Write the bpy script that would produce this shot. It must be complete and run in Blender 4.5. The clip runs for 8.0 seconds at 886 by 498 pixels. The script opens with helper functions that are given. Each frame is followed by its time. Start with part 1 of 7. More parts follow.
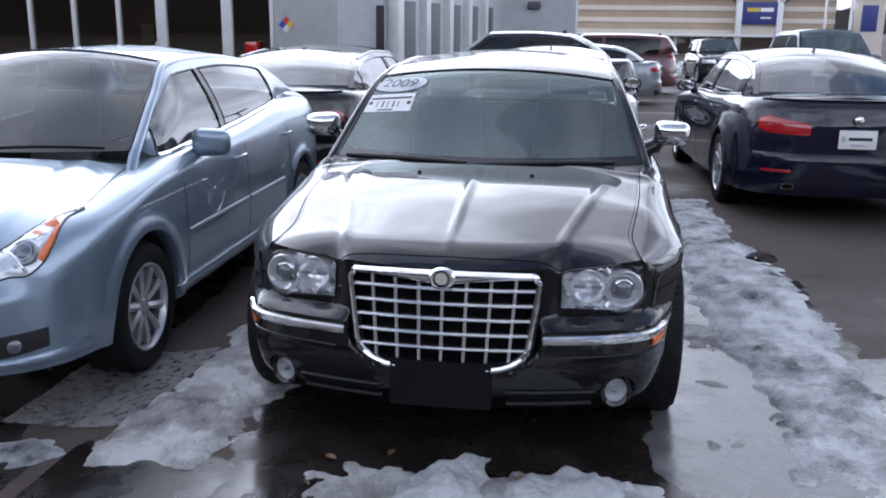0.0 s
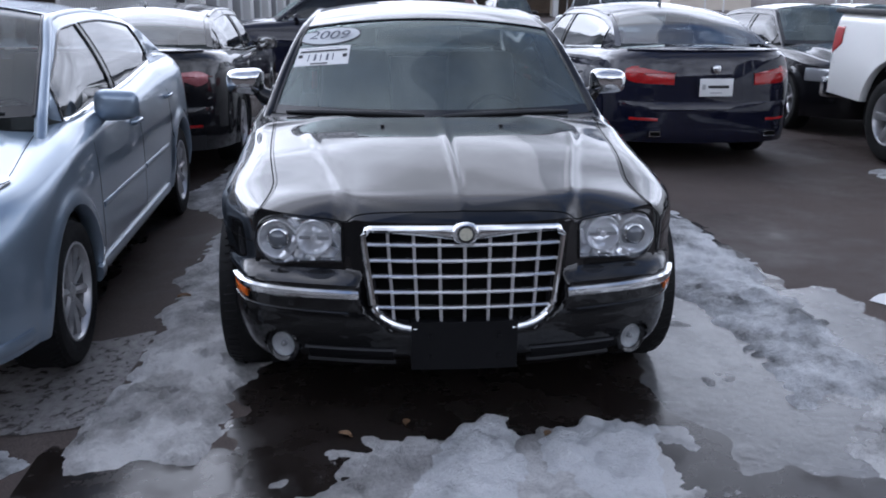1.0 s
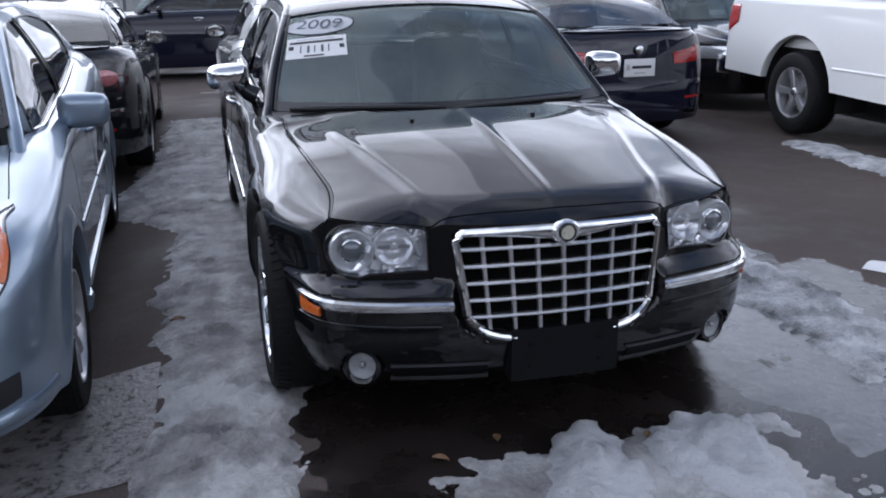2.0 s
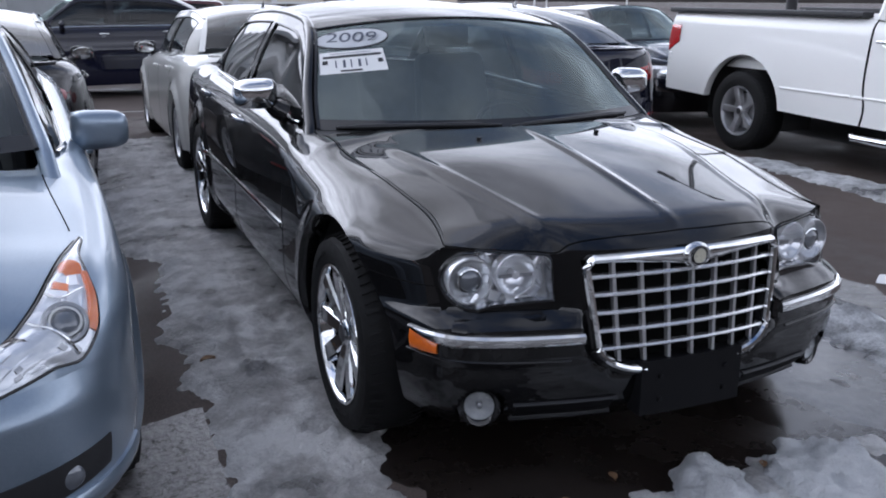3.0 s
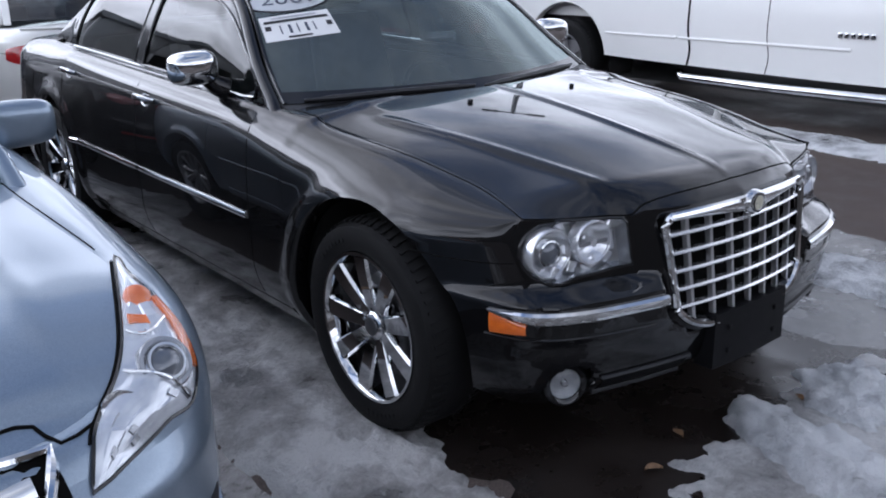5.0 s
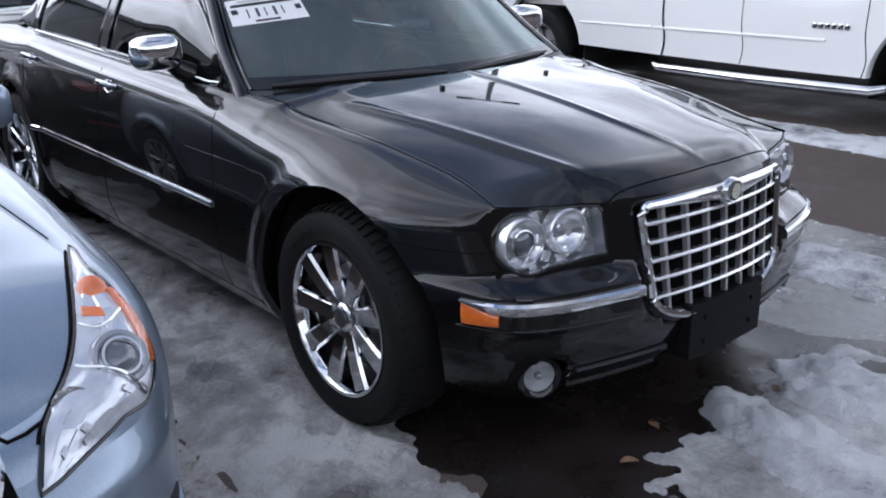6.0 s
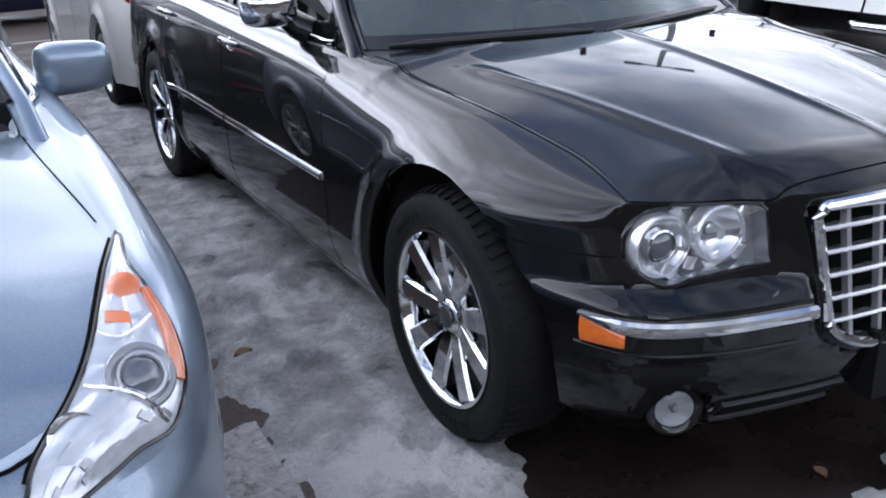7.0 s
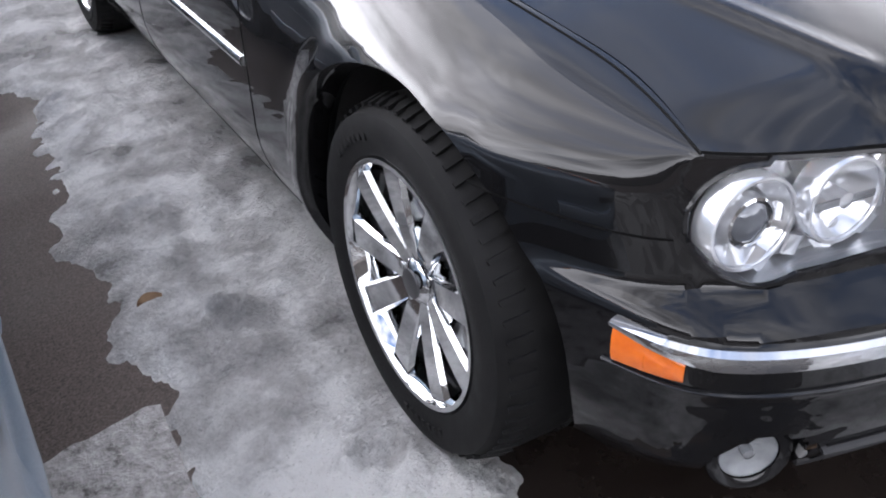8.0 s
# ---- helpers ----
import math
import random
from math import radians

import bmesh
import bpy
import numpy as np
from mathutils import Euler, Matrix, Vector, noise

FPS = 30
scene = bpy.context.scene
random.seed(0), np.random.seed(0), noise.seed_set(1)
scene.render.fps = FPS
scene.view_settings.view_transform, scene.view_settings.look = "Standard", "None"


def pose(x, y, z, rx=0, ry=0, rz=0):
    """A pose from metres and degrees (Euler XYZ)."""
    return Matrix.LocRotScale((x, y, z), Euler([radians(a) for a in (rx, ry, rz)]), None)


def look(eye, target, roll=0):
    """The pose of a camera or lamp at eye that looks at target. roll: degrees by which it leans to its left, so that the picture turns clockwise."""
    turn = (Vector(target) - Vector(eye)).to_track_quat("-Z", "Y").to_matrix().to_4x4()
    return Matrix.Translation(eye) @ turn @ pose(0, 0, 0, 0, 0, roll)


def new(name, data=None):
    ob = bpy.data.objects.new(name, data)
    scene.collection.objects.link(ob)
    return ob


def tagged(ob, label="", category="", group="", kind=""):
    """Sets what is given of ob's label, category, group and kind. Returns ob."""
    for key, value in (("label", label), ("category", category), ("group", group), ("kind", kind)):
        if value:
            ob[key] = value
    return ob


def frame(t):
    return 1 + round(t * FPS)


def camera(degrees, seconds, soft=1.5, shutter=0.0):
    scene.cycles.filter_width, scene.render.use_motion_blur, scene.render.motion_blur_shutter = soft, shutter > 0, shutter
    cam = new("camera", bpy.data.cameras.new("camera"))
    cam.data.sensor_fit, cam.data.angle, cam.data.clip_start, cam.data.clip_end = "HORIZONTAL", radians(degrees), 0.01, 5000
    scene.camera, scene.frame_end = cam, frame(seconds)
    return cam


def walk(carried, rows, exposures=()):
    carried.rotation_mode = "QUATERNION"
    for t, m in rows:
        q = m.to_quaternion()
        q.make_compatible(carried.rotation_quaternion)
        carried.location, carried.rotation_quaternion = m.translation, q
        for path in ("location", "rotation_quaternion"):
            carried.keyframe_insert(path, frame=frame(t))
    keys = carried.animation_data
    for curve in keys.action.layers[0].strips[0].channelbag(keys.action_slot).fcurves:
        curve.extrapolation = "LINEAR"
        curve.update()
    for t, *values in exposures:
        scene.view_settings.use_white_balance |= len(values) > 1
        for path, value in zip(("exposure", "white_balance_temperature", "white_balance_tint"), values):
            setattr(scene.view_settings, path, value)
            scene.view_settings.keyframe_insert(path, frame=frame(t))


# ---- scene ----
from mathutils.bvhtree import BVHTree
# The camera and its walk.
cam = camera(52.0, 8.0, soft=1.9)
PATH = [
    (0, (0.462, -2.907, 1.636), (0.176, -0.989, 1.147), 0.6),
    (0.5, (0.035, -2.937, 1.605), (0.001, -1.0, 1.108), 2.8),
    (1, (-0.332, -2.776, 1.552), (-0.166, -0.862, 0.993), 0.5),
    (1.2, (-0.504, -2.688, 1.567), (-0.283, -0.781, 1.005), -0.2),
    (2.5, (-1.406, -2.176, 1.497), (-0.765, -0.371, 0.92), 0.0),
    (3, (-1.71, -1.933, 1.49), (-0.961, -0.16, 0.948), 0.35),
    (3.5, (-1.975, -1.705, 1.494), (-1.029, -0.046, 0.904), 0.65),
    (4, (-2.125, -1.4, 1.483), (-1.208, 0.292, 0.946), -2.5),
    (4.5, (-2.257, -1.305, 1.486), (-1.238, 0.32, 0.918), -2.3),
    (5, (-2.344, -1.286, 1.484), (-1.163, 0.199, 0.852), -1.3),
    (5.2, (-2.36, -1.283, 1.482), (-1.131, 0.162, 0.85), -0.7),
    (6.3, (-2.208, -1.2, 1.449), (-1.01, 0.254, 0.786), -1.3),
    (6.5, (-2.13, -1.16, 1.445), (-1.06, 0.393, 0.784), -2.3),
    (7, (-1.938, -0.99, 1.4), (-1.04, 0.641, 0.674), -2.1),
    (7.5, (-1.722, -0.661, 1.362), (-0.785, 0.861, 0.465), -0.6),
    (8, (-1.506, -0.328, 1.30), (-0.684, 1.156, 0.24), -2.2),
]
walk(cam, [(t, look(eye, target, roll)) for t, eye, target, roll in PATH], exposures=(
    (0.0, 0.45, 5480, 15), (0.5, 0.27, 5430, 15), (1.0, 0.18, 5450, 15), (2.5, 0.17, 5560, 15), (3.5, 0.15, 5610, 15), (5.0, 0.22, 5540, 15),
    (6.5, 0.52, 5600, 15), (7.0, 0.74, 5600, 15), (7.5, 1.06, 5860, 15), (8.0, 1.48, 6060, 15)))


# World, sun and exposure.
SUN_EL, SUN_AZ = 36.0, -36.0   # the veiled sun stands behind the parked row, to its west
world = bpy.data.worlds.new("sky")
scene.world = world
world.use_nodes = True
wn, wl = world.node_tree.nodes, world.node_tree.links
wn.clear()
w_out = wn.new("ShaderNodeOutputWorld")
w_bg = wn.new("ShaderNodeBackground")
w_sky = wn.new("ShaderNodeTexSky")
w_sky.sky_type = 'NISHITA'
w_sky.sun_disc = False
w_sky.sun_elevation, w_sky.sun_rotation = radians(SUN_EL), radians(SUN_AZ)
w_geo = wn.new("ShaderNodeTexCoord")
w_map = wn.new("ShaderNodeMapping")
w_map.inputs["Scale"].default_value = (1.0, 1.0, 1.5)
w_noise = wn.new("ShaderNodeTexNoise")
w_noise.inputs["Scale"].default_value = 2.6
w_noise.inputs["Detail"].default_value = 9
w_noise.inputs["Roughness"].default_value = 0.52
w_ramp = wn.new("ShaderNodeValToRGB")
w_ramp.color_ramp.elements[0].position, w_ramp.color_ramp.elements[1].position = 0.30, 0.54
w_cloud = wn.new("ShaderNodeRGB")
w_cloud.outputs[0].default_value = (9.2, 9.1, 9.0, 1)
w_mix = wn.new("ShaderNodeMix")
w_mix.data_type = 'RGBA'
wl.new(w_geo.outputs["Generated"], w_map.inputs["Vector"])
wl.new(w_map.outputs["Vector"], w_noise.inputs["Vector"])
# cloud thins towards the zenith and thickens towards the horizon
w_sep = wn.new("ShaderNodeSeparateXYZ")
w_low = wn.new("ShaderNodeMath")
w_low.operation = 'MULTIPLY_ADD'
w_low.inputs[1].default_value = -0.46
w_cover = wn.new("ShaderNodeMath")
w_cover.operation = 'ADD'
w_cover.inputs[1].default_value = 0.31
wl.new(w_geo.outputs["Generated"], w_sep.inputs[0])
wl.new(w_sep.outputs["Z"], w_low.inputs[0])
wl.new(w_noise.outputs["Fac"], w_low.inputs[2])
# the cloud breaks open towards the east
w_east = wn.new("ShaderNodeMath")
w_east.operation = 'MULTIPLY_ADD'
w_east.inputs[1].default_value = -0.01
wl.new(w_sep.outputs["X"], w_east.inputs[0])
wl.new(w_low.outputs[0], w_east.inputs[2])
wl.new(w_east.outputs[0], w_cover.inputs[0])
wl.new(w_cover.outputs[0], w_ramp.inputs["Fac"])
# darker undersides and bright rims within the cloud
w_puff = wn.new("ShaderNodeTexNoise")
w_puff.inputs["Scale"].default_value, w_puff.inputs["Detail"].default_value, w_puff.inputs["Roughness"].default_value = 4.2, 8, 0.58
w_stretch = wn.new("ShaderNodeMapping")
w_stretch.inputs["Location"].default_value = (3.1, 0.7, 1.9)
w_stretch.inputs["Scale"].default_value = (0.8, 0.8, 2.0)
wl.new(w_geo.outputs["Generated"], w_stretch.inputs["Vector"])
wl.new(w_stretch.outputs["Vector"], w_puff.inputs["Vector"])
w_tone = wn.new("ShaderNodeMapRange")
w_tone.inputs["From Min"].default_value, w_tone.inputs["From Max"].default_value = 0.36, 0.64
w_tone.inputs["To Min"].default_value, w_tone.inputs["To Max"].default_value = 0.56, 1.42
wl.new(w_puff.outputs["Fac"], w_tone.inputs["Value"])
# the veiled sun brightens the cloud round it
w_dot = wn.new("ShaderNodeVectorMath")
w_dot.operation = 'DOT_PRODUCT'
w_dot.inputs[1].default_value = (math.sin(radians(SUN_AZ)) * math.cos(radians(SUN_EL)), math.cos(radians(SUN_AZ)) * math.cos(radians(SUN_EL)), math.sin(radians(SUN_EL)))
w_halo = wn.new("ShaderNodeMapRange")
w_halo.interpolation_type = 'SMOOTHERSTEP'
w_halo.inputs["From Min"].default_value, w_halo.inputs["From Max"].default_value = 0.80, 1.0
w_halo.inputs["To Min"].default_value, w_halo.inputs["To Max"].default_value = 0.98, 2.7
w_veil = wn.new("ShaderNodeVectorMath")
w_veil.operation = 'SCALE'
wl.new(w_geo.outputs["Generated"], w_dot.inputs[0])
wl.new(w_dot.outputs["Value"], w_halo.inputs["Value"])
wl.new(w_cloud.outputs[0], w_veil.inputs[0])
w_fade = wn.new("ShaderNodeMapRange")
w_fade.interpolation_type = 'SMOOTHSTEP'
w_fade.inputs["From Min"].default_value, w_fade.inputs["From Max"].default_value = 0.28, 0.72
w_fade.inputs["To Min"].default_value, w_fade.inputs["To Max"].default_value = 1.38, 0.50
wl.new(w_sep.outputs["Z"], w_fade.inputs["Value"])
w_layer = wn.new("ShaderNodeMath")
w_layer.operation = 'MULTIPLY'
wl.new(w_fade.outputs[0], w_layer.inputs[0])
wl.new(w_tone.outputs[0], w_layer.inputs[1])
w_bright = wn.new("ShaderNodeMath")
w_bright.operation = 'MULTIPLY'
wl.new(w_halo.outputs[0], w_bright.inputs[0])
wl.new(w_layer.outputs[0], w_bright.inputs[1])
wl.new(w_bright.outputs[0], w_veil.inputs["Scale"])
wl.new(w_ramp.outputs["Color"], w_mix.inputs[0])
wl.new(w_sky.outputs["Color"], w_mix.inputs[6])
wl.new(w_veil.outputs[0], w_mix.inputs[7])
wl.new(w_mix.outputs[2], w_bg.inputs["Color"])
w_bg.inputs["Strength"].default_value = 0.13
wl.new(w_bg.outputs[0], w_out.inputs["Surface"])
sun = new("sun", bpy.data.lights.new("sun", 'SUN'))
sun.data.energy, sun.data.angle, sun.data.color = 0.75, radians(88.0), (1.0, 0.95, 0.88)
sun.matrix_world = look((0, 0, 0), (-math.sin(radians(SUN_AZ)) * math.cos(radians(SUN_EL)), -math.cos(radians(SUN_AZ)) * math.cos(radians(SUN_EL)), -math.sin(radians(SUN_EL))))


# ---------------------------------------------------------------- materials
def principled(name):
    m = bpy.data.materials.new(name)
    m.use_nodes = True
    return m, m.node_tree.nodes, m.node_tree.links, m.node_tree.nodes["Principled BSDF"]


def noise_node(n, l, scale, detail=6, rough=0.6, space="Object"):
    tc = n.new("ShaderNodeTexCoord")
    nz = n.new("ShaderNodeTexNoise")
    nz.inputs["Scale"].default_value, nz.inputs["Detail"].default_value, nz.inputs["Roughness"].default_value = scale, detail, rough
    l.new(tc.outputs[space], nz.inputs["Vector"])
    return nz


def ramp_node(n, l, src, stops):
    r = n.new("ShaderNodeValToRGB")
    e = r.color_ramp.elements
    while len(e) < len(stops):
        e.new(0.5)
    for el, (p, c) in zip(e, stops):
        el.position = p
        el.color = (*c, 1) if len(c) == 3 else c
    l.new(src, r.inputs["Fac"])
    return r


def bump_node(n, l, src, strength, distance, b):
    k = n.new("ShaderNodeBump")
    k.inputs["Strength"].default_value, k.inputs["Distance"].default_value = strength, distance
    l.new(src, k.inputs["Height"])
    l.new(k.outputs["Normal"], b.inputs["Normal"])
    return k


def surface(name, a, b_col, rough=(0.5, 0.6), metal=0.0, scale=8.0, bump=0.0, bump_scale=60.0, spec=0.5, coat=0.0, space="Object"):
    """A plain surface whose colour wanders between two tones, with its own gloss and a fine relief."""
    m, n, l, b = principled(name)
    nz = noise_node(n, l, scale, space=space)
    r = ramp_node(n, l, nz.outputs["Fac"], [(0.3, a), (0.7, b_col)])
    l.new(r.outputs["Color"], b.inputs["Base Color"])
    g = ramp_node(n, l, nz.outputs["Fac"], [(0.25, (rough[0],) * 3), (0.75, (rough[1],) * 3)])
    l.new(g.outputs["Color"], b.inputs["Roughness"])
    b.inputs["Metallic"].default_value = metal
    b.inputs["Specular IOR Level"].default_value = spec
    b.inputs["Coat Weight"].default_value = coat
    b.inputs["Coat Roughness"].default_value = 0.03
    if bump:
        fine = noise_node(n, l, bump_scale, space=space)
        bump_node(n, l, fine.outputs["Fac"], bump, 0.01, b)
    return m


def car_paint(name, colour, metal=0.0, flake=0.0, rough=0.35, dust_haze=0.05):
    """Lacquer over a base coat, with thin road film that dulls it in patches."""
    m, n, l, b = principled(name)
    big = noise_node(n, l, 1.7, 8, 0.65)
    film = ramp_node(n, l, big.outputs["Fac"], [(0.45, (0.0,) * 3), (0.85, (dust_haze,) * 3)])
    base = noise_node(n, l, 900.0, 2, 0.5)
    lo = tuple(c * (1 - flake) for c in colour)
    hi = tuple(min(1, c * (1 + flake) + 0.01 * flake) for c in colour)
    col = ramp_node(n, l, base.outputs["Fac"], [(0.35, lo), (0.65, hi)])
    l.new(col.outputs["Color"], b.inputs["Base Color"])
    b.inputs["Metallic"].default_value = metal
    b.inputs["Roughness"].default_value = rough
    b.inputs["Specular IOR Level"].default_value = 0.5 if metal > 0.1 else 0.05
    b.inputs["Coat Weight"].default_value = 1.0
    b.inputs["Coat IOR"].default_value = 1.5
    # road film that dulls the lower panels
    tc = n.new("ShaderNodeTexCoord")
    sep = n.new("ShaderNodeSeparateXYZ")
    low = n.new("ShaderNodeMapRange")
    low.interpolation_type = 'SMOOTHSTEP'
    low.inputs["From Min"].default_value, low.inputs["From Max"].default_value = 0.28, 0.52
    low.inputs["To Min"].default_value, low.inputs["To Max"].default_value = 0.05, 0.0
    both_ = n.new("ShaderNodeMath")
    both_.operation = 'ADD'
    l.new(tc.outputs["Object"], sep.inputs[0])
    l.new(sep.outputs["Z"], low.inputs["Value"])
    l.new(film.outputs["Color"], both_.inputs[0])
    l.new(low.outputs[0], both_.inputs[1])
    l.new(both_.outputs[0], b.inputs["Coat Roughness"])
    return m


def tinted_glass(name, tint, gloss=(1, 1, 1), ior=1.5, film=0.0):
    """A thin tinted pane: what is behind it shows through dimmed, and the sky mirrors on it."""
    m = bpy.data.materials.new(name)
    m.use_nodes = True
    n, l = m.node_tree.nodes, m.node_tree.links
    n.clear()
    out = n.new("ShaderNodeOutputMaterial")
    mix = n.new("ShaderNodeMixShader")
    # mirror strength rises from its face-on value to full at a grazing view
    face = n.new("ShaderNodeLayerWeight")
    face.inputs["Blend"].default_value = 0.5
    fifth = n.new("ShaderNodeMath")
    fifth.operation = 'POWER'
    fifth.inputs[1].default_value = 5.0
    fr = n.new("ShaderNodeMath")
    fr.operation = 'MULTIPLY_ADD'
    f0 = ((ior - 1) / (ior + 1)) ** 2
    fr.inputs[1].default_value, fr.inputs[2].default_value = 1 - f0, f0
    l.new(face.outputs["Facing"], fifth.inputs[0])
    l.new(fifth.outputs[0], fr.inputs[0])
    tr = n.new("ShaderNodeBsdfTransparent")
    tr.inputs["Color"].default_value = (*tint, 1)
    gl = n.new("ShaderNodeBsdfGlossy")
    gl.inputs["Color"].default_value = (*gloss, 1)
    gl.inputs["Roughness"].default_value = 0.015
    l.new(fr.outputs[0], mix.inputs[0])
    l.new(tr.outputs[0], mix.inputs[1])
    l.new(gl.outputs[0], mix.inputs[2])
    # pale teal diffuse layer, painted on to stand for sky reflected in the pane
    if film:
        dust_haze = n.new("ShaderNodeBsdfDiffuse")
        dust_haze.inputs["Color"].default_value = (0.52, 0.60, 0.60, 1)
        veil = n.new("ShaderNodeMixShader")
        tc = n.new("ShaderNodeTexCoord")
        nz = n.new("ShaderNodeTexNoise")
        nz.inputs["Scale"].default_value, nz.inputs["Detail"].default_value = 3.0, 5
        l.new(tc.outputs["Object"], nz.inputs["Vector"])
        k = ramp_node(n, l, nz.outputs["Fac"], [(0.3, (film * 0.7,) * 3), (0.7, (film * 1.3,) * 3)])
        l.new(k.outputs["Color"], veil.inputs[0])
        l.new(mix.outputs[0], veil.inputs[1])
        l.new(dust_haze.outputs[0], veil.inputs[2])
        mix = veil
    l.new(mix.outputs[0], out.inputs["Surface"])
    return m


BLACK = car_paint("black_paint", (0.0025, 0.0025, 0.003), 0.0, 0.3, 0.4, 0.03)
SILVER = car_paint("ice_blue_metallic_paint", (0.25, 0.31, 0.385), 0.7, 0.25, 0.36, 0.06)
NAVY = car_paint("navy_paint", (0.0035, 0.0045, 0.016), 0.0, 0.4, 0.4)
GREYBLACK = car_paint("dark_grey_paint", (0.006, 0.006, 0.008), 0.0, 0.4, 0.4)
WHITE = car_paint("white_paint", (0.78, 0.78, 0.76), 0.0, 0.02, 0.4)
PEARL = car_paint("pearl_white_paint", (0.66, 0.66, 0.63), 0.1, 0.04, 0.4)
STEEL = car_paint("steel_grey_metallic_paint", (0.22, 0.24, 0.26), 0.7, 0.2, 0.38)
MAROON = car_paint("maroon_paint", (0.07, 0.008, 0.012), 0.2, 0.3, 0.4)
CHROME = surface("chrome", (0.78, 0.79, 0.80), (0.70, 0.71, 0.72), (0.03, 0.08), 1.0, 9.0)
SATIN = surface("satin_silver_plastic", (0.55, 0.55, 0.56), (0.46, 0.46, 0.47), (0.28, 0.38), 0.7, 20.0)
BRIGHT = surface("bright_silver_plastic", (0.74, 0.74, 0.75), (0.66, 0.66, 0.67), (0.14, 0.24), 0.85, 20.0)
DULLMETAL = surface("dull_wheel_metal", (0.16, 0.16, 0.165), (0.10, 0.10, 0.105), (0.35, 0.5), 0.8, 12.0)
BRACKET = surface("matt_black_plastic", (0.004, 0.004, 0.005), (0.007, 0.007, 0.008), (0.5, 0.65), 0.0, 30.0, 0.1, 400.0, spec=0.15)
RUBBER = surface("tyre_rubber", (0.007, 0.007, 0.0075), (0.014, 0.0138, 0.0138), (0.55, 0.75), 0.0, 25.0, 0.15, 300.0, spec=0.18)
PLASTIC = surface("black_plastic", (0.012, 0.012, 0.014), (0.02, 0.02, 0.022), (0.45, 0.6), 0.0, 30.0, 0.12, 400.0)
GLOSSBLACK = surface("gloss_black_trim", (0.008, 0.008, 0.009), (0.012, 0.012, 0.013), (0.08, 0.15), 0.0, 12.0)
LINER = surface("wheel_well_liner", (0.008, 0.008, 0.008), (0.02, 0.019, 0.018), (0.8, 0.95), 0.0, 15.0, 0.3, 120.0)
SEAM = surface("shut_line", (0.002, 0.002, 0.002), (0.004, 0.004, 0.004), (0.8, 0.9), 0.0, 20.0, spec=0.1)
CABIN = surface("grey_leather", (0.12, 0.12, 0.115), (0.17, 0.17, 0.165), (0.45, 0.6), 0.0, 14.0, 0.2, 250.0)
DASH = surface("dashboard_plastic", (0.012, 0.012, 0.013), (0.02, 0.02, 0.021), (0.6, 0.75), 0.0, 18.0, 0.15, 500.0)
GLASS = tinted_glass("windscreen_glass", (0.42, 0.48, 0.47), (0.88, 1.0, 0.99), ior=1.72, film=0.10)
CLEARGLASS = tinted_glass("clear_windscreen_glass", (0.42, 0.46, 0.47), ior=1.62, film=0.03)
SKYGLASS = tinted_glass("sky_mirroring_side_glass", (0.30, 0.33, 0.35), ior=2.1)
DARKGLASS = tinted_glass("privacy_glass", (0.16, 0.18, 0.19))
LENS = tinted_glass("clear_lamp_lens", (0.98, 0.985, 0.99), ior=1.42)
REFLECTOR = surface("lamp_reflector", (0.86, 0.87, 0.89), (0.74, 0.75, 0.78), (0.05, 0.12), 0.70, 30.0, 0.25, 16.0)
FROST = surface("ribbed_lamp_glass", (0.36, 0.37, 0.38), (0.26, 0.27, 0.28), (0.25, 0.4), 0.2, 60.0, 0.3, 90.0)
LAMPSILVER = surface("lamp_inner_silver", (0.78, 0.80, 0.83), (0.60, 0.62, 0.66), (0.12, 0.30), 0.55, 40.0, 0.2, 30.0)
LAMPGREY = surface("lamp_bezel_grey", (0.34, 0.35, 0.37), (0.42, 0.43, 0.45), (0.15, 0.25), 0.7, 30.0)
BULB = surface("projector_glass", (0.10, 0.11, 0.13), (0.16, 0.17, 0.19), (0.04, 0.08), 0.2, 10.0, coat=1.0)
AMBER = surface("amber_lens", (0.75, 0.17, 0.015), (0.62, 0.12, 0.01), (0.1, 0.2), 0.0, 40.0, coat=1.0)
RED = surface("red_lens", (0.42, 0.012, 0.012), (0.30, 0.006, 0.008), (0.08, 0.16), 0.0, 30.0, coat=1.0)
PINKLAMP = surface("pale_red_lens", (0.40, 0.16, 0.17), (0.30, 0.09, 0.10), (0.08, 0.16), 0.2, 40.0, coat=1.0)
PAPER = surface("white_paper", (0.80, 0.80, 0.79), (0.74, 0.74, 0.73), (0.6, 0.7), 0.0, 8.0)
INK = surface("black_ink", (0.012, 0.012, 0.014), (0.02, 0.02, 0.022), (0.5, 0.6), 0.0, 10.0)
SLATE = surface("slate_blue_ink", (0.05, 0.06, 0.09), (0.08, 0.09, 0.12), (0.5, 0.6), 0.0, 10.0)
STICKER = surface("pale_grey_sticker", (0.52, 0.54, 0.56), (0.48, 0.50, 0.52), (0.4, 0.5), 0.0, 8.0)


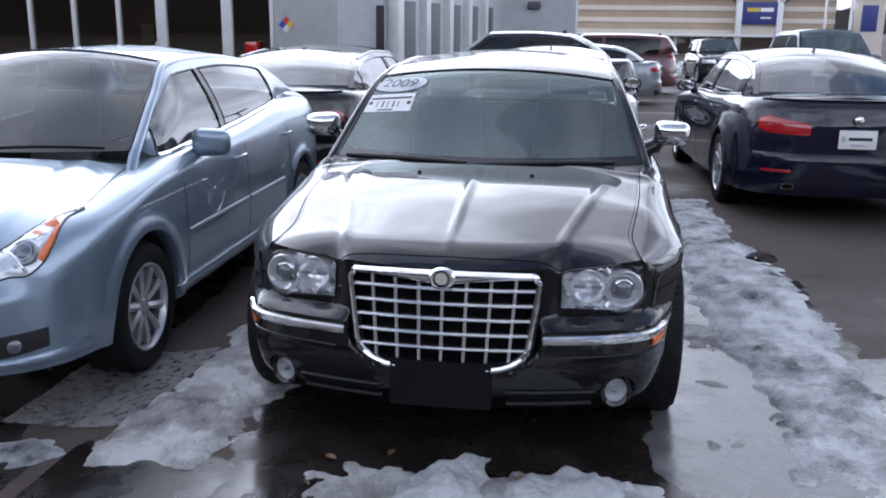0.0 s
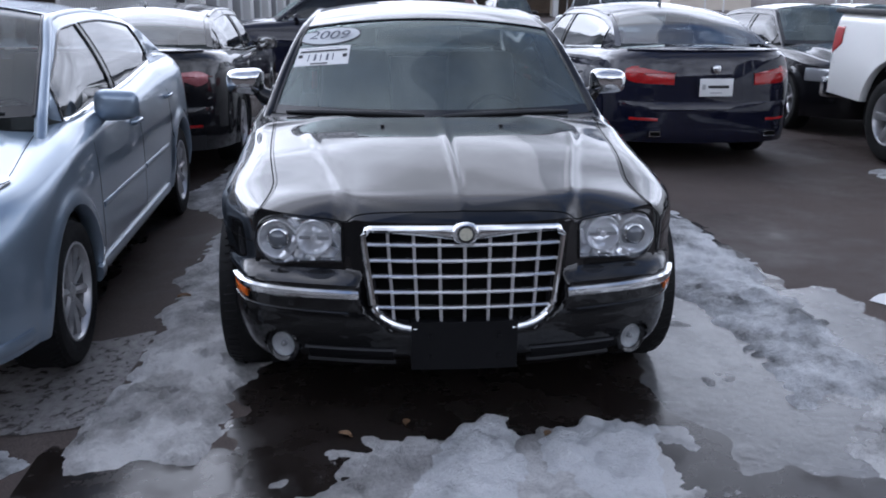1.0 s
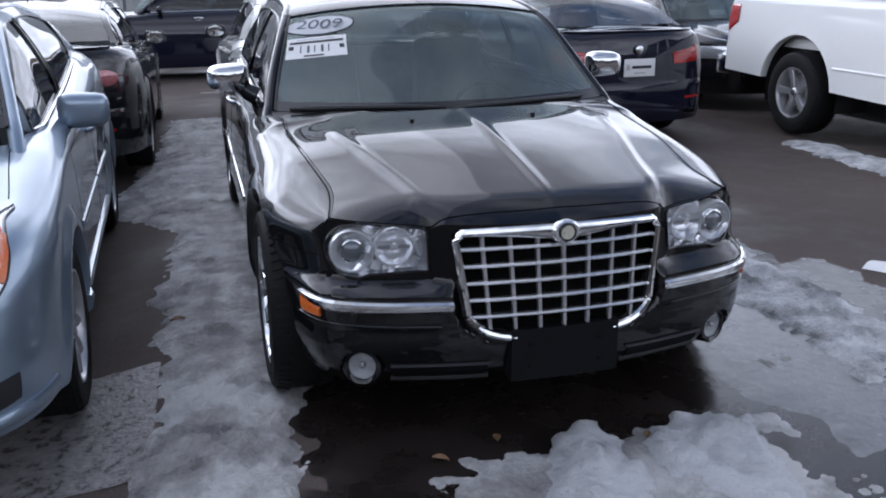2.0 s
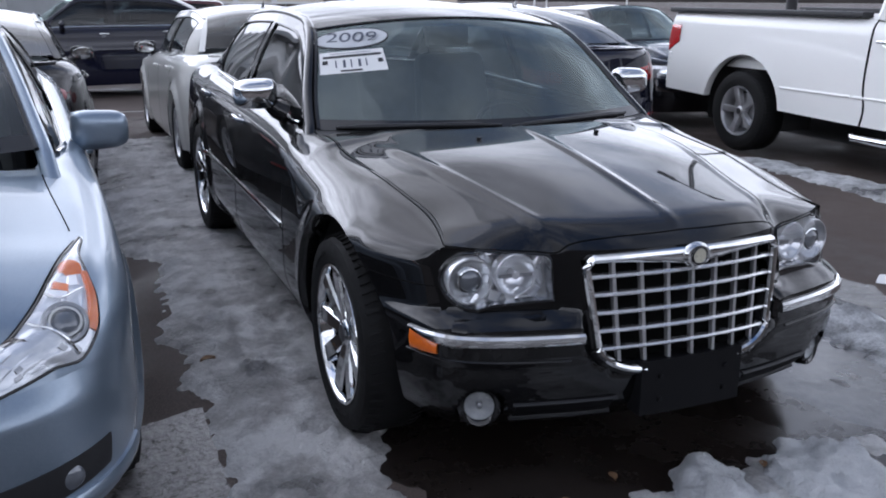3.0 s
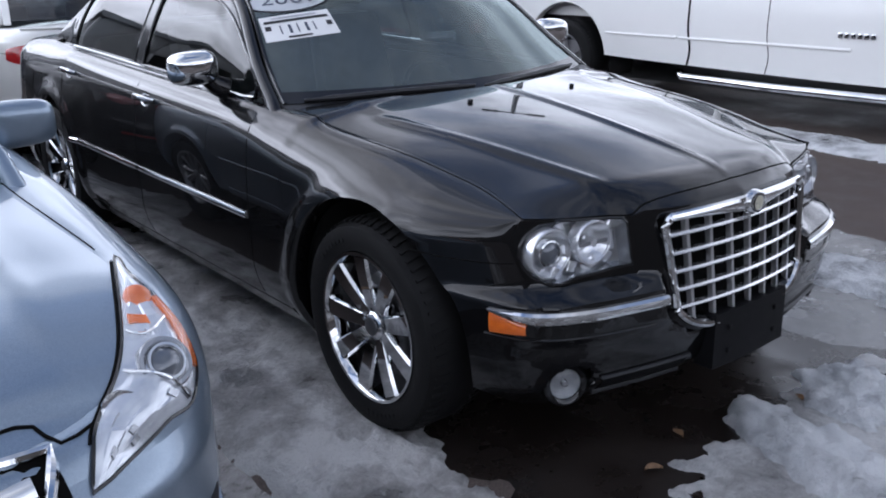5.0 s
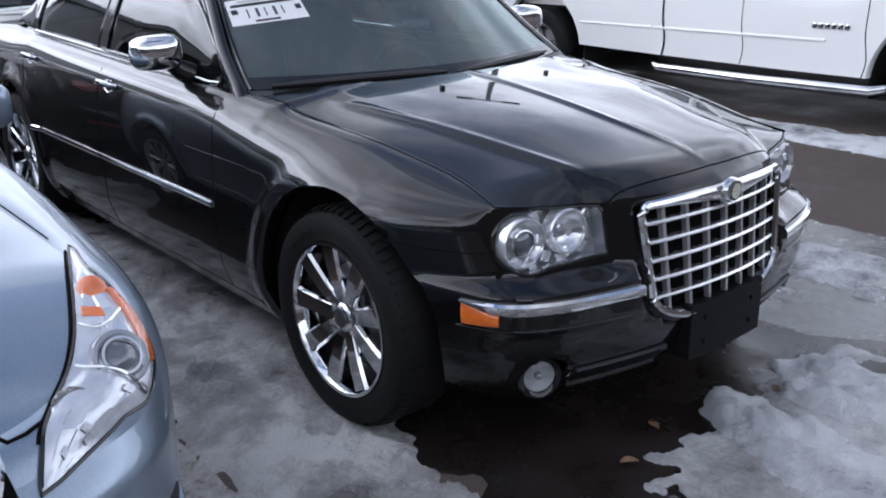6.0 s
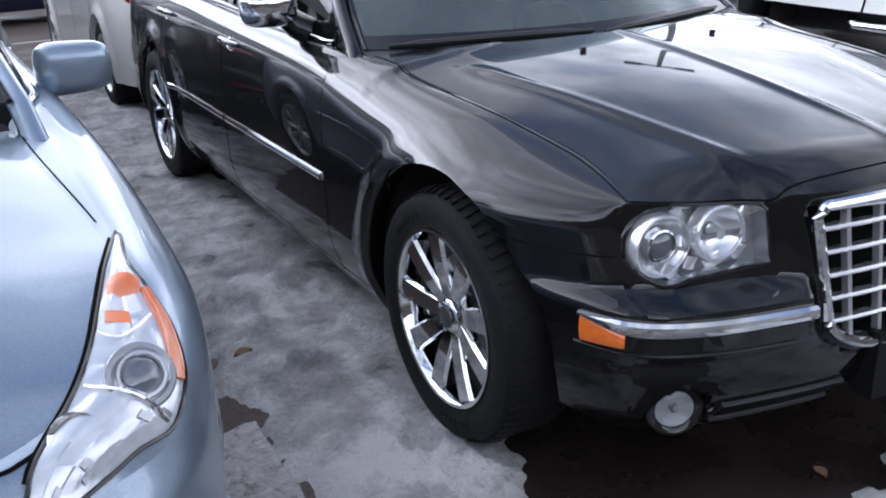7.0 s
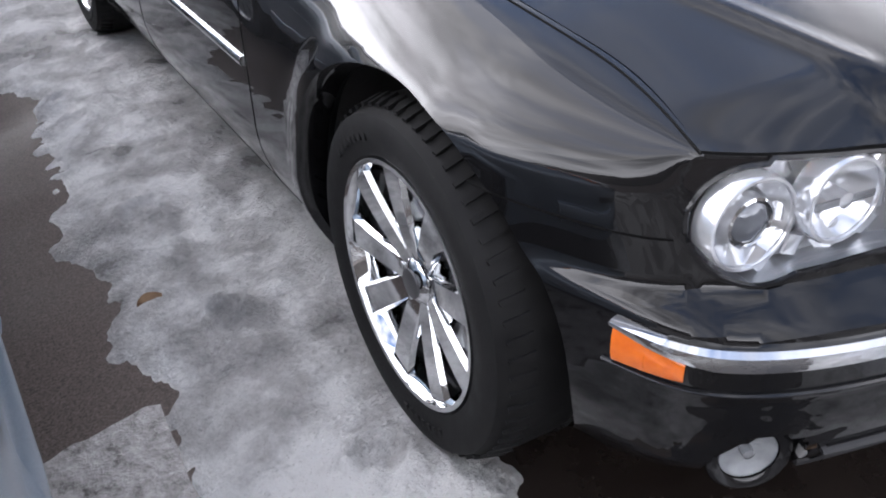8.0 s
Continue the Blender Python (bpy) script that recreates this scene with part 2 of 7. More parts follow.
def asphalt_material():
    """Worn lot asphalt: fine stones, darker damp sheets, salt bloom and meltwater that mirrors the sky."""
    m, n, l, b = principled("asphalt")
    big = noise_node(n, l, 0.55, 7, 0.62)
    mid = noise_node(n, l, 3.2, 8, 0.7)
    fine = noise_node(n, l, 150.0, 3, 0.7)
    wet = n.new("ShaderNodeMath")
    wet.operation = 'ADD'
    half = n.new("ShaderNodeMath")
    half.operation = 'MULTIPLY'
    half.inputs[1].default_value = 0.35
    l.new(mid.outputs["Fac"], half.inputs[0])
    l.new(big.outputs["Fac"], wet.inputs[0])
    l.new(half.outputs[0], wet.inputs[1])
    col = ramp_node(n, l, wet.outputs[0], [(0.45, (0.060, 0.046, 0.040)), (0.62, (0.084, 0.066, 0.058)), (0.80, (0.108, 0.088, 0.078)), (0.95, (0.14, 0.118, 0.105))])
    stones = ramp_node(n, l, fine.outputs["Fac"], [(0.35, (0.55,) * 3), (0.68, (1.35,) * 3)])
    mul = n.new("ShaderNodeMix")
    mul.data_type, mul.blend_type = 'RGBA', 'MULTIPLY'
    mul.inputs[0].default_value = 1.0
    l.new(col.outputs["Color"], mul.inputs[6])
    l.new(stones.outputs["Color"], mul.inputs[7])
    l.new(mul.outputs[2], b.inputs["Base Color"])
    rough = ramp_node(n, l, wet.outputs[0], [(0.46, (0.30,) * 3), (0.58, (0.55,) * 3), (0.75, (0.9,) * 3)])
    l.new(rough.outputs["Color"], b.inputs["Roughness"])
    b.inputs["Specular IOR Level"].default_value = 0.18
    relief = ramp_node(n, l, wet.outputs[0], [(0.52, (0.02,) * 3), (0.75, (0.5,) * 3)])
    k = bump_node(n, l, fine.outputs["Fac"], 0.4, 0.0025, b)
    l.new(relief.outputs["Color"], k.inputs["Strength"])
    return m


def wet_material():
    """Soaked asphalt under a film of meltwater: nearly black, mirror-like in the hollows."""
    m, n, l, b = principled("soaked_asphalt")
    big = noise_node(n, l, 2.4, 8, 0.66)
    fine = noise_node(n, l, 170.0, 3, 0.7)
    col = ramp_node(n, l, big.outputs["Fac"], [(0.35, (0.010, 0.0078, 0.0066)), (0.70, (0.028, 0.0215, 0.0185))])
    l.new(col.outputs["Color"], b.inputs["Base Color"])
    rough = ramp_node(n, l, big.outputs["Fac"], [(0.36, (0.10,) * 3), (0.55, (0.34,) * 3), (0.70, (0.6,) * 3)])
    l.new(rough.outputs["Color"], b.inputs["Roughness"])
    relief = ramp_node(n, l, big.outputs["Fac"], [(0.45, (0.01,) * 3), (0.70, (0.35,) * 3)])
    k = bump_node(n, l, fine.outputs["Fac"], 0.3, 0.002, b)
    l.new(relief.outputs["Color"], k.inputs["Strength"])
    return m


def snow_material(name, slush, crust, white):
    """Old trodden snow: white crust in lumps, grey soaked slush, pits and grit."""
    m, n, l, b = principled(name)
    big = noise_node(n, l, 2.1, 6, 0.60)
    mid = noise_node(n, l, 6.5, 7, 0.58)
    fine = noise_node(n, l, 60.0, 6, 0.7)
    grit = noise_node(n, l, 300.0, 2, 0.6)
    mixf = n.new("ShaderNodeMath")
    mixf.operation = 'MULTIPLY_ADD'
    mixf.inputs[1].default_value = 0.75
    l.new(mid.outputs["Fac"], mixf.inputs[0])
    l.new(big.outputs["Fac"], mixf.inputs[2])
    grain = n.new("ShaderNodeMath")
    grain.operation = 'MULTIPLY_ADD'
    grain.inputs[1].default_value = 0.26
    shift = n.new("ShaderNodeMath")
    shift.operation = 'SUBTRACT'
    shift.inputs[1].default_value = 0.5
    l.new(fine.outputs["Fac"], shift.inputs[0])
    l.new(shift.outputs[0], grain.inputs[0])
    l.new(mixf.outputs[0], grain.inputs[2])
    col = ramp_node(n, l, grain.outputs[0], [(0.70, slush), (0.86, crust), (1.02, white)])
    dirt = ramp_node(n, l, grit.outputs["Fac"], [(0.28, (0.30, 0.27, 0.24)), (0.36, (1, 1, 1))])
    mul = n.new("ShaderNodeMix")
    mul.data_type, mul.blend_type = 'RGBA', 'MULTIPLY'
    mul.inputs[0].default_value = 1.0
    l.new(col.outputs["Color"], mul.inputs[6])
    l.new(dirt.outputs["Color"], mul.inputs[7])
    l.new(mul.outputs[2], b.inputs["Base Color"])
    rough = ramp_node(n, l, mixf.outputs[0], [(0.68, (0.20,) * 3), (0.85, (0.55,) * 3)])
    l.new(rough.outputs["Color"], b.inputs["Roughness"])
    add = n.new("ShaderNodeMath")
    add.operation = 'MULTIPLY_ADD'
    add.inputs[1].default_value = 0.80
    l.new(fine.outputs["Fac"], add.inputs[0])
    l.new(mid.outputs["Fac"], add.inputs[2])
    bump_node(n, l, add.outputs[0], 0.9, 0.06, b)
    return m


ASPHALT = asphalt_material()
WET = wet_material()
SNOW = snow_material("white_old_snow", (0.20, 0.20, 0.205), (0.60, 0.61, 0.62), (0.90, 0.91, 0.92))
CLEANSNOW = snow_material("fresh_white_snow", (0.58, 0.59, 0.60), (0.78, 0.79, 0.80), (0.92, 0.93, 0.94))
# wet slush grey, with the puddle's sky reflection painted into it
SKYSLUSH = surface("slush_painted_sky", (0.10, 0.098, 0.096), (0.21, 0.206, 0.202), (0.08, 0.40), 0.0, 5.0, 0.25, 22.0, spec=0.6)
SLUSH = snow_material("grey_trodden_snow", (0.27, 0.263, 0.257), (0.54, 0.53, 0.52), (0.84, 0.83, 0.815))


# ---------------------------------------------------------------- building blocks
def curve(*pairs):
    """A smooth function through (x, y) pairs, level past its ends."""
    xs, ys = [p[0] for p in pairs], [p[1] for p in pairs]
    d = [(ys[k + 1] - ys[k]) / (xs[k + 1] - xs[k]) for k in range(len(xs) - 1)]
    s = [d[0]] + [0 if a * c <= 0 else 2 * a * c / (a + c) for a, c in zip(d, d[1:])] + [d[-1]]

    def f(x):
        if x <= xs[0]:
            return ys[0]
        if x >= xs[-1]:
            return ys[-1]
        k = max(i for i in range(len(xs) - 1) if xs[i] <= x)
        h = xs[k + 1] - xs[k]
        t = (x - xs[k]) / h
        return (ys[k] * (1 + 2 * t) * (1 - t) ** 2 + ys[k + 1] * t * t * (3 - 2 * t) + h * t * (1 - t) * (s[k] * (1 - t) - s[k + 1] * t))
    return f


def tabled(f, a, b, n=600, ease=0.0):
    """The same function read from a fine table, for quick use; ease evens out its bends over that span."""
    t = np.array([f(a + (b - a) * k / n) for k in range(n + 2)])
    w = int(ease / (b - a) * n)
    for _ in range(3 if w > 1 else 0):
        long = np.concatenate([2 * t[0] - t[w:0:-1], t, 2 * t[-1] - t[-2:-w - 2:-1]])
        t = np.convolve(long, np.ones(2 * w + 1) / (2 * w + 1), "valid")
    t = [float(v) for v in t]

    def g(x):
        q = min(1.0, max(0.0, (x - a) / (b - a))) * n
        k = int(q)
        return t[k] + (t[k + 1] - t[k]) * (q - k)
    return g


def step(a, b, x):
    t = min(1.0, max(0.0, (x - a) / (b - a)))
    return t * t * (3 - 2 * t)


def lerp(a, b, t):
    return a + (b - a) * t


def grid(f, nu, nv, flip=False, closed=False):
    """A sheet of nu by nv faces: f(u, v) for u and v from 0 to 1."""
    vs = [f(i / nu, j / nv) for i in range(nu + (0 if closed else 1)) for j in range(nv + 1)]
    w, fs = nv + 1, []
    for i in range(nu):
        k = (i + 1) % nu if closed else i + 1
        for j in range(nv):
            q = (i * w + j, k * w + j, k * w + j + 1, i * w + j + 1)
            fs.append(q[::-1] if flip else q)
    return vs, fs


def slab(f, g, nu, nv):
    """A closed shell between two sheets f and g."""
    a, fa = grid(f, nu, nv)
    b, fb = grid(g, nu, nv, True)
    n, w = len(a), nv + 1
    fs = fa + [tuple(k + n for k in q) for q in fb]
    rim = [(i * w, (i + 1) * w) for i in range(nu)] + [(nu * w + j, nu * w + j + 1) for j in range(nv)]
    rim += [((i + 1) * w + nv, i * w + nv) for i in range(nu)] + [(j + 1, j) for j in range(nv)]
    fs += [(q, p, p + n, q + n) for p, q in rim]
    return a + b, fs


def join(*shapes):
    vs, fs = [], []
    for v, f in shapes:
        k = len(vs)
        vs += list(v)
        fs += [tuple(i + k for i in q) for q in f]
    return vs, fs


def moved(shape, m):
    return [tuple(m @ Vector(v)) for v in shape[0]], shape[1]


def mirrored(shape):
    return [(-v[0], v[1], v[2]) for v in shape[0]], [q[::-1] for q in shape[1]]


def tube(points, r, seg=6, closed=False, flat=1.0):
    """A round bar along points; flat squeezes it across."""
    p = [Vector(q) for q in points]
    n = len(p)
    vs, fs = [], []
    up = Vector((0, 0, 1))
    for i in range(n):
        a, b = (p[i - 1] if (i or closed) else p[i]), (p[(i + 1) % n] if (i < n - 1 or closed) else p[i])
        d = (b - a).normalized()
        ref = up if abs(d.dot(up)) < 0.95 else Vector((0, 1, 0))
        s = d.cross(ref).normalized()
        t = s.cross(d)
        for k in range(seg):
            ang = 2 * math.pi * k / seg
            vs.append(tuple(p[i] + (s * math.cos(ang) * flat + t * math.sin(ang)) * (r(i / max(1, n - 1)) if callable(r) else r)))
    for i in range(n if closed else n - 1):
        j = (i + 1) % n
        for k in range(seg):
            q = (k + 1) % seg
            fs.append((i * seg + k, i * seg + q, j * seg + q, j * seg + k))
    if not closed:
        fs += [tuple(range(seg))[::-1], tuple((n - 1) * seg + k for k in range(seg))]
    return vs, fs


def lathe(profile, seg=48):
    """profile of (radius, x) turned about the x axis."""
    vs, fs, n = [], [], len(profile)
    for i in range(seg):
        a = 2 * math.pi * i / seg
        vs += [(x, r * math.cos(a), r * math.sin(a)) for r, x in profile]
    for i in range(seg):
        j = (i + 1) % seg
        fs += [(i * n + k, i * n + k + 1, j * n + k + 1, j * n + k) for k in range(n - 1)]
    return vs, fs


def block(cx, cy, cz, sx, sy, sz, bevel=0.0, taper=1.0):
    """A box with its edges taken off; taper narrows its top."""
    bm = bmesh.new()
    bmesh.ops.create_cube(bm, size=1)
    for v in bm.verts:
        k = taper if v.co.z > 0 else 1
        v.co = Vector((v.co.x * sx * k, v.co.y * sy * k, v.co.z * sz))
    if bevel:
        bmesh.ops.bevel(bm, geom=bm.edges[:], offset=bevel, segments=2, affect='EDGES', profile=0.6)
    bm.verts.index_update()
    out = [(v.co.x + cx, v.co.y + cy, v.co.z + cz) for v in bm.verts], [tuple(v.index for v in f.verts) for f in bm.faces]
    bm.free()
    return out


def data_of(name, shape, material, smooth=True, angle=38):
    me = bpy.data.meshes.new(name)
    me.from_pydata([tuple(v) for v in shape[0]], [], [tuple(q) for q in shape[1]])
    bm = bmesh.new()
    bm.from_mesh(me)
    bmesh.ops.remove_doubles(bm, verts=bm.verts[:], dist=0.0002)
    bmesh.ops.recalc_face_normals(bm, faces=bm.faces[:])
    bm.to_mesh(me)
    bm.free()
    if smooth:
        me.polygons.foreach_set("use_smooth", [True] * len(me.polygons))
        me.set_sharp_from_angle(angle=radians(angle))
    me.materials.append(material)
    return me


def part(name, shape, material, parent=None, label="", smooth=True, angle=38):
    ob = new(name, shape if isinstance(shape, bpy.types.Mesh) else data_of(name, shape, material, smooth, angle))
    ob.parent = parent
    if label:
        tagged(ob, label)
    return ob


def thing(name, label, category, m=None, group=""):
    root = new(name)
    root.empty_display_size = 0.2
    if m is not None:
        root.matrix_world = m
    return tagged(root, label, category, group)


def words(text, size, material, parent, m, depth=0.001, name="lettering"):
    """Raised letters, turned into a mesh."""
    c = bpy.data.curves.new(name, 'FONT')
    c.body, c.size, c.extrude, c.align_x, c.align_y = text, size, depth, 'CENTER', 'CENTER'
    tmp = bpy.data.objects.new(name, c)
    me = bpy.data.meshes.new_from_object(tmp)
    bpy.data.objects.remove(tmp)
    me.materials.clear()
    me.materials.append(material)
    ob = new(name, me)
    ob.parent = parent
    ob.matrix_local = m
    return ob


lot_fall = curve((3.0, 0.0), (8.0, -0.075), (45.0, -0.88), (70.0, -1.2), (120.0, -1.3))


def lot(y, x=0.0):
    """Height of the lot: level at the near end, then a slight fall away from it; the bay of the silver sedan lies lower."""
    dip = step(-1.10, -1.65, x) * (1 - step(-4.0, -5.5, x)) * step(-2.2, -0.6, y) * (1 - step(5.5, 9.0, y)) if -5.5 < x < -1.1 else 0.0
    return lot_fall(y) - 0.072 * dip


# ---------------------------------------------------------------- cars
class Body:
    """The skin of a car, nose towards -y: an outline in plan with a section that varies along it."""

    def __init__(self, **k):
        self.setup(**k)

    def setup(self, **k):
        self.W, self.nose, self.tail = k["W"], k["nose"], k["tail"]
        self.yf, self.yr, self.R = k["yf"], k["yr"], k["R"]
        self.nF, self.nR = k.get("nF", 3.0), k.get("nR", 3.2)
        self.Lf, self.Lr = k.get("Lf", self.yf - self.nose), k.get("Lr", 0.9)
        self.zb = k.get("zb", curve((self.nose, 0.20), (self.yf, 0.19), (self.tail, 0.24)))
        self.zs, self.zt, self.inset = k["zs"], k["zt"], k["inset"]
        self.arch = k.get("arch", self.R + 0.045)
        self.flare = k.get("flare", 0.022)
        self.back = k.get("back", lambda x, z: 0.0)
        self.rear = k.get("rear", lambda x, z: 0.0)
        self.belly = k.get("belly", 0.03)
        self.lean = k.get("lean", 0.03)
        self.lines = k.get("lines", ())
        self.n1 = k.get("n1", 16)
        self.dent = k.get("dent", lambda s, z, p: 0.0)
        self.width = k.get("width", lambda y: 1.0)
        self.hole = k.get("hole")
        pts = list(k.get("front", ()))
        for i in range(0 if pts else 41):
            a = (i / 40) ** 0.9 * math.pi / 2
            pts.append((self.W * math.sin(a) ** (2 / self.nF), self.nose + self.Lf * (1 - math.cos(a) ** (2 / self.nF))))
        ys = self.tail - self.Lr
        pts += [(self.W, lerp(self.nose + self.Lf, ys, i / 60)) for i in range(1, 60)]
        for i in range(41):
            a = (1 - (i / 40) ** 1.1) * math.pi / 2
            pts.append((self.W * math.sin(a) ** (2 / self.nR), ys + self.Lr * math.cos(a) ** (2 / self.nR)))
        pts = [(x * self.width(y), y) for x, y in pts]
        arc = [0.0]
        for p, q in zip(pts, pts[1:]):
            arc.append(arc[-1] + math.dist(p, q))
        self.pts, self.arc = np.array(pts), np.array(arc)
        self.length = arc[-1]

    def plan(self, s):
        s = min(max(s, 0), self.length)
        x, y = np.interp(s, self.arc, self.pts[:, 0]), np.interp(s, self.arc, self.pts[:, 1])
        e = 0.03
        dx = np.interp(s + e, self.arc, self.pts[:, 0]) - np.interp(s - e, self.arc, self.pts[:, 0])
        dy = np.interp(s + e, self.arc, self.pts[:, 1]) - np.interp(s - e, self.arc, self.pts[:, 1])
        if s < e:
            dx, dy = 1, 0
        if s > self.length - e:
            dx, dy = -1, 0
        d = math.hypot(dx, dy)
        return float(x), float(y), dy / d, -dx / d

    def s_front(self, x):
        k = self.pts[:, 1] < self.yf
        return float(np.interp(x, self.pts[k, 0], self.arc[k]))

    def s_rear(self, x):
        k = self.pts[:, 1] > self.tail - self.Lr
        return float(np.interp(-x, -self.pts[k, 0], self.arc[k]))

    def s_side(self, y):
        k = (self.arc > self.s_front(self.W * 0.6)) & (self.arc < self.s_rear(self.W * 0.6))
        return float(np.interp(y, self.pts[k, 1], self.arc[k]))

    def rows(self, s, n2=8):
        n1 = self.n1
        x, y, nx, ny = self.plan(s)
        zb, zs, zt = self.zb(y), self.zs(y), self.zt(y)
        return [lerp(zb, zs, j / n1) for j in range(n1)] + [zs + (zt - zs) * math.sin(j / n2 * math.pi / 2) for j in range(n2 + 1)]

    def at(self, s, z, off=0.0):
        """The place on the skin at s metres round the plan and at height z."""
        x, y, nx, ny = self.plan(s)
        zb, zs, zt = self.zb(y), self.zs(y), self.zt(y)
        g = self.section(y, z, zb, zs)
        if z > zs:
            c = min(1, (z - zs) / max(1e-4, zt - zs))
            g -= self.inset(y) * (1 - math.sqrt(max(0, 1 - c * c)))
        for hub in (self.yf, self.yr):
            d = math.hypot(y - hub, z - self.R) - self.arch
            if abs(nx) > 0.6:
                g += self.flare * math.exp(-(max(d, 0) / 0.058) ** 4) * (1 - step(zs + 0.01, zt, z))
        if y < self.yf:
            g -= self.back(x, z) * (1 - step(0.52, 0.9, (y - self.nose) / self.Lf))
        g += off
        px, py = x + nx * g, y + ny * g
        if y > self.yr:
            py -= self.rear(abs(px), z)
        return Vector((max(px, 0.0), py, z))

    def section(self, y, z, zb, zs):
        low = max(0, (0.42 - z) / 0.22)
        high = max(0, (z - 0.62) / 0.3)
        return -self.belly * low * low - self.lean * high * high

    def normal(self, s, z):
        a = self.at(s + 0.02, z) - self.at(s - 0.02, z)
        b = self.at(s, z + 0.012) - self.at(s, z - 0.012)
        return a.cross(b).normalized()

    def over(self, s, z, off):
        """A place off metres outside the skin."""
        p = self.at(s, z)
        n = self.normal(s, z)
        q = p + n * off
        return Vector((max(q.x, 0), q.y, q.z))

    def skin(self):
        """The right-hand half: a grid of vertices and the faces that remain outside the wheel arches."""
        key = sorted(self.s_side(y) for y in self.lines)
        ss, s = [0.0], 0.0
        while s < self.length - 0.001:
            s = min(s + (0.011 if s < 1.2 and self.hole else 0.016 if s < 1.2 else 0.028), self.length)
            ahead = [q for q in key if ss[-1] + 0.006 < q <= s + 0.012]
            if ahead:
                s = ahead[0]
            ss.append(s)
        vs, n = [], 0
        for s in ss:
            z = self.rows(s)
            n = len(z)
            for q in z:
                p = self.at(s, q)
                d = self.dent(s, q, p)
                vs.append(p - self.normal(s, q) * d if d else p)
        cut, fs, rim = {}, [], set()
        gone = {}
        if self.hole:
            for i, v in enumerate(vs):
                h = self.hole(v.x, v.y, v.z)
                if h is not None:
                    gone[i] = h
        for i, v in enumerate(vs):
            for hub in (self.yf, self.yr):
                if v.x > self.W * 0.6 and math.hypot(v.y - hub, v.z - self.R) < self.arch:
                    cut[i] = hub
        for i in range(len(ss) - 1):
            for j in range(n - 1):
                q = (i * n + j, (i + 1) * n + j, (i + 1) * n + j + 1, i * n + j + 1)
                if all(k in cut for k in q) or all(k in gone for k in q):
                    continue
                fs.append(q)
                for k in q:
                    if k in gone:
                        vs[k] = gone[k]
                rim |= {k for k in q if k in cut}
        for k in rim:
            v, hub = vs[k], cut[k]
            d = Vector((v.y - hub, v.z - self.R))
            d = d.normalized() * self.arch
            z = max(self.R + d.y, self.zb(hub + d.x))
            vs[k] = self.at(self.s_side(hub + d.x), z)
        edges = {}
        for q in fs:
            for a, b in zip(q, q[1:] + q[:1]):
                edges.setdefault((min(a, b), max(a, b)), []).append((a, b))
        lips = {self.yf: ([], []), self.yr: ([], [])}
        for e, uses in edges.items():
            if len(uses) == 1 and e[0] in rim and e[1] in rim:
                a, b = (vs[k] for k in uses[0])
                lv, lf = lips[cut[e[0]]]
                k = len(lv)
                for p in (a, b):
                    r = Vector((0, p.y - cut[e[0]], p.z - self.R)).normalized() * 0.012
                    lv += [p, p + Vector((-0.02, 0, 0)) - r, p + Vector((-0.07, 0, 0)) - r * 0.6]
                lf += [(k + 3, k, k + 1, k + 4), (k + 4, k + 1, k + 2, k + 5)]
        return vs, fs, lips

    def top(self, y0, y1, crown, shape, n=26, m=26, bow0=0.0, bow1=0.0):
        """The sheet between both top edges from y0 to y1 (hood or boot lid); bow0, bow1 arch its ends in plan."""
        lo = 0.0 if y0 <= self.nose + 0.01 else self.s_side(y0)
        hi = self.length if y1 >= self.tail - 0.01 else self.s_side(y1)

        def g(u, v):
            s = lerp(lo, hi, v)
            x, y, nx, ny = self.plan(s)
            e = self.at(s, self.zt(y))
            w = 2 * u - 1
            d = 1 - abs(w) ** 2.2
            yy = e.y - bow0 * (1 - w * w) * (1 - v) ** 3 - bow1 * (1 - w * w) * v ** 3
            return Vector((w * e.x, yy, e.z + crown(yy) * d + shape(w * e.x, yy) * min(1, 6 * (1 - abs(w)))))
        return g


def band(body, s0, s1, z0, z1, off, nu=20, nv=6, under=0.012):
    """A closed plate that follows the skin; z0 and z1 may be functions from 0 to 1 along it."""
    a = z0 if callable(z0) else (lambda u: z0)
    b = z1 if callable(z1) else (lambda u: z1)

    def top(u, v):
        z = lerp(a(u), b(u), v)
        soft = off * (1 - 0.5 * (abs(2 * v - 1) ** 6))
        return body.over(lerp(s0, s1, u), z, soft)

    def low(u, v):
        return body.over(lerp(s0, s1, u), lerp(a(u), b(u), v), -under)
    return slab(top, low, nu, nv)


def seam(body, pts, r=0.0028, off=-0.0012):
    return tube([body.over(s, z, off) for s, z in pts], r, 5)


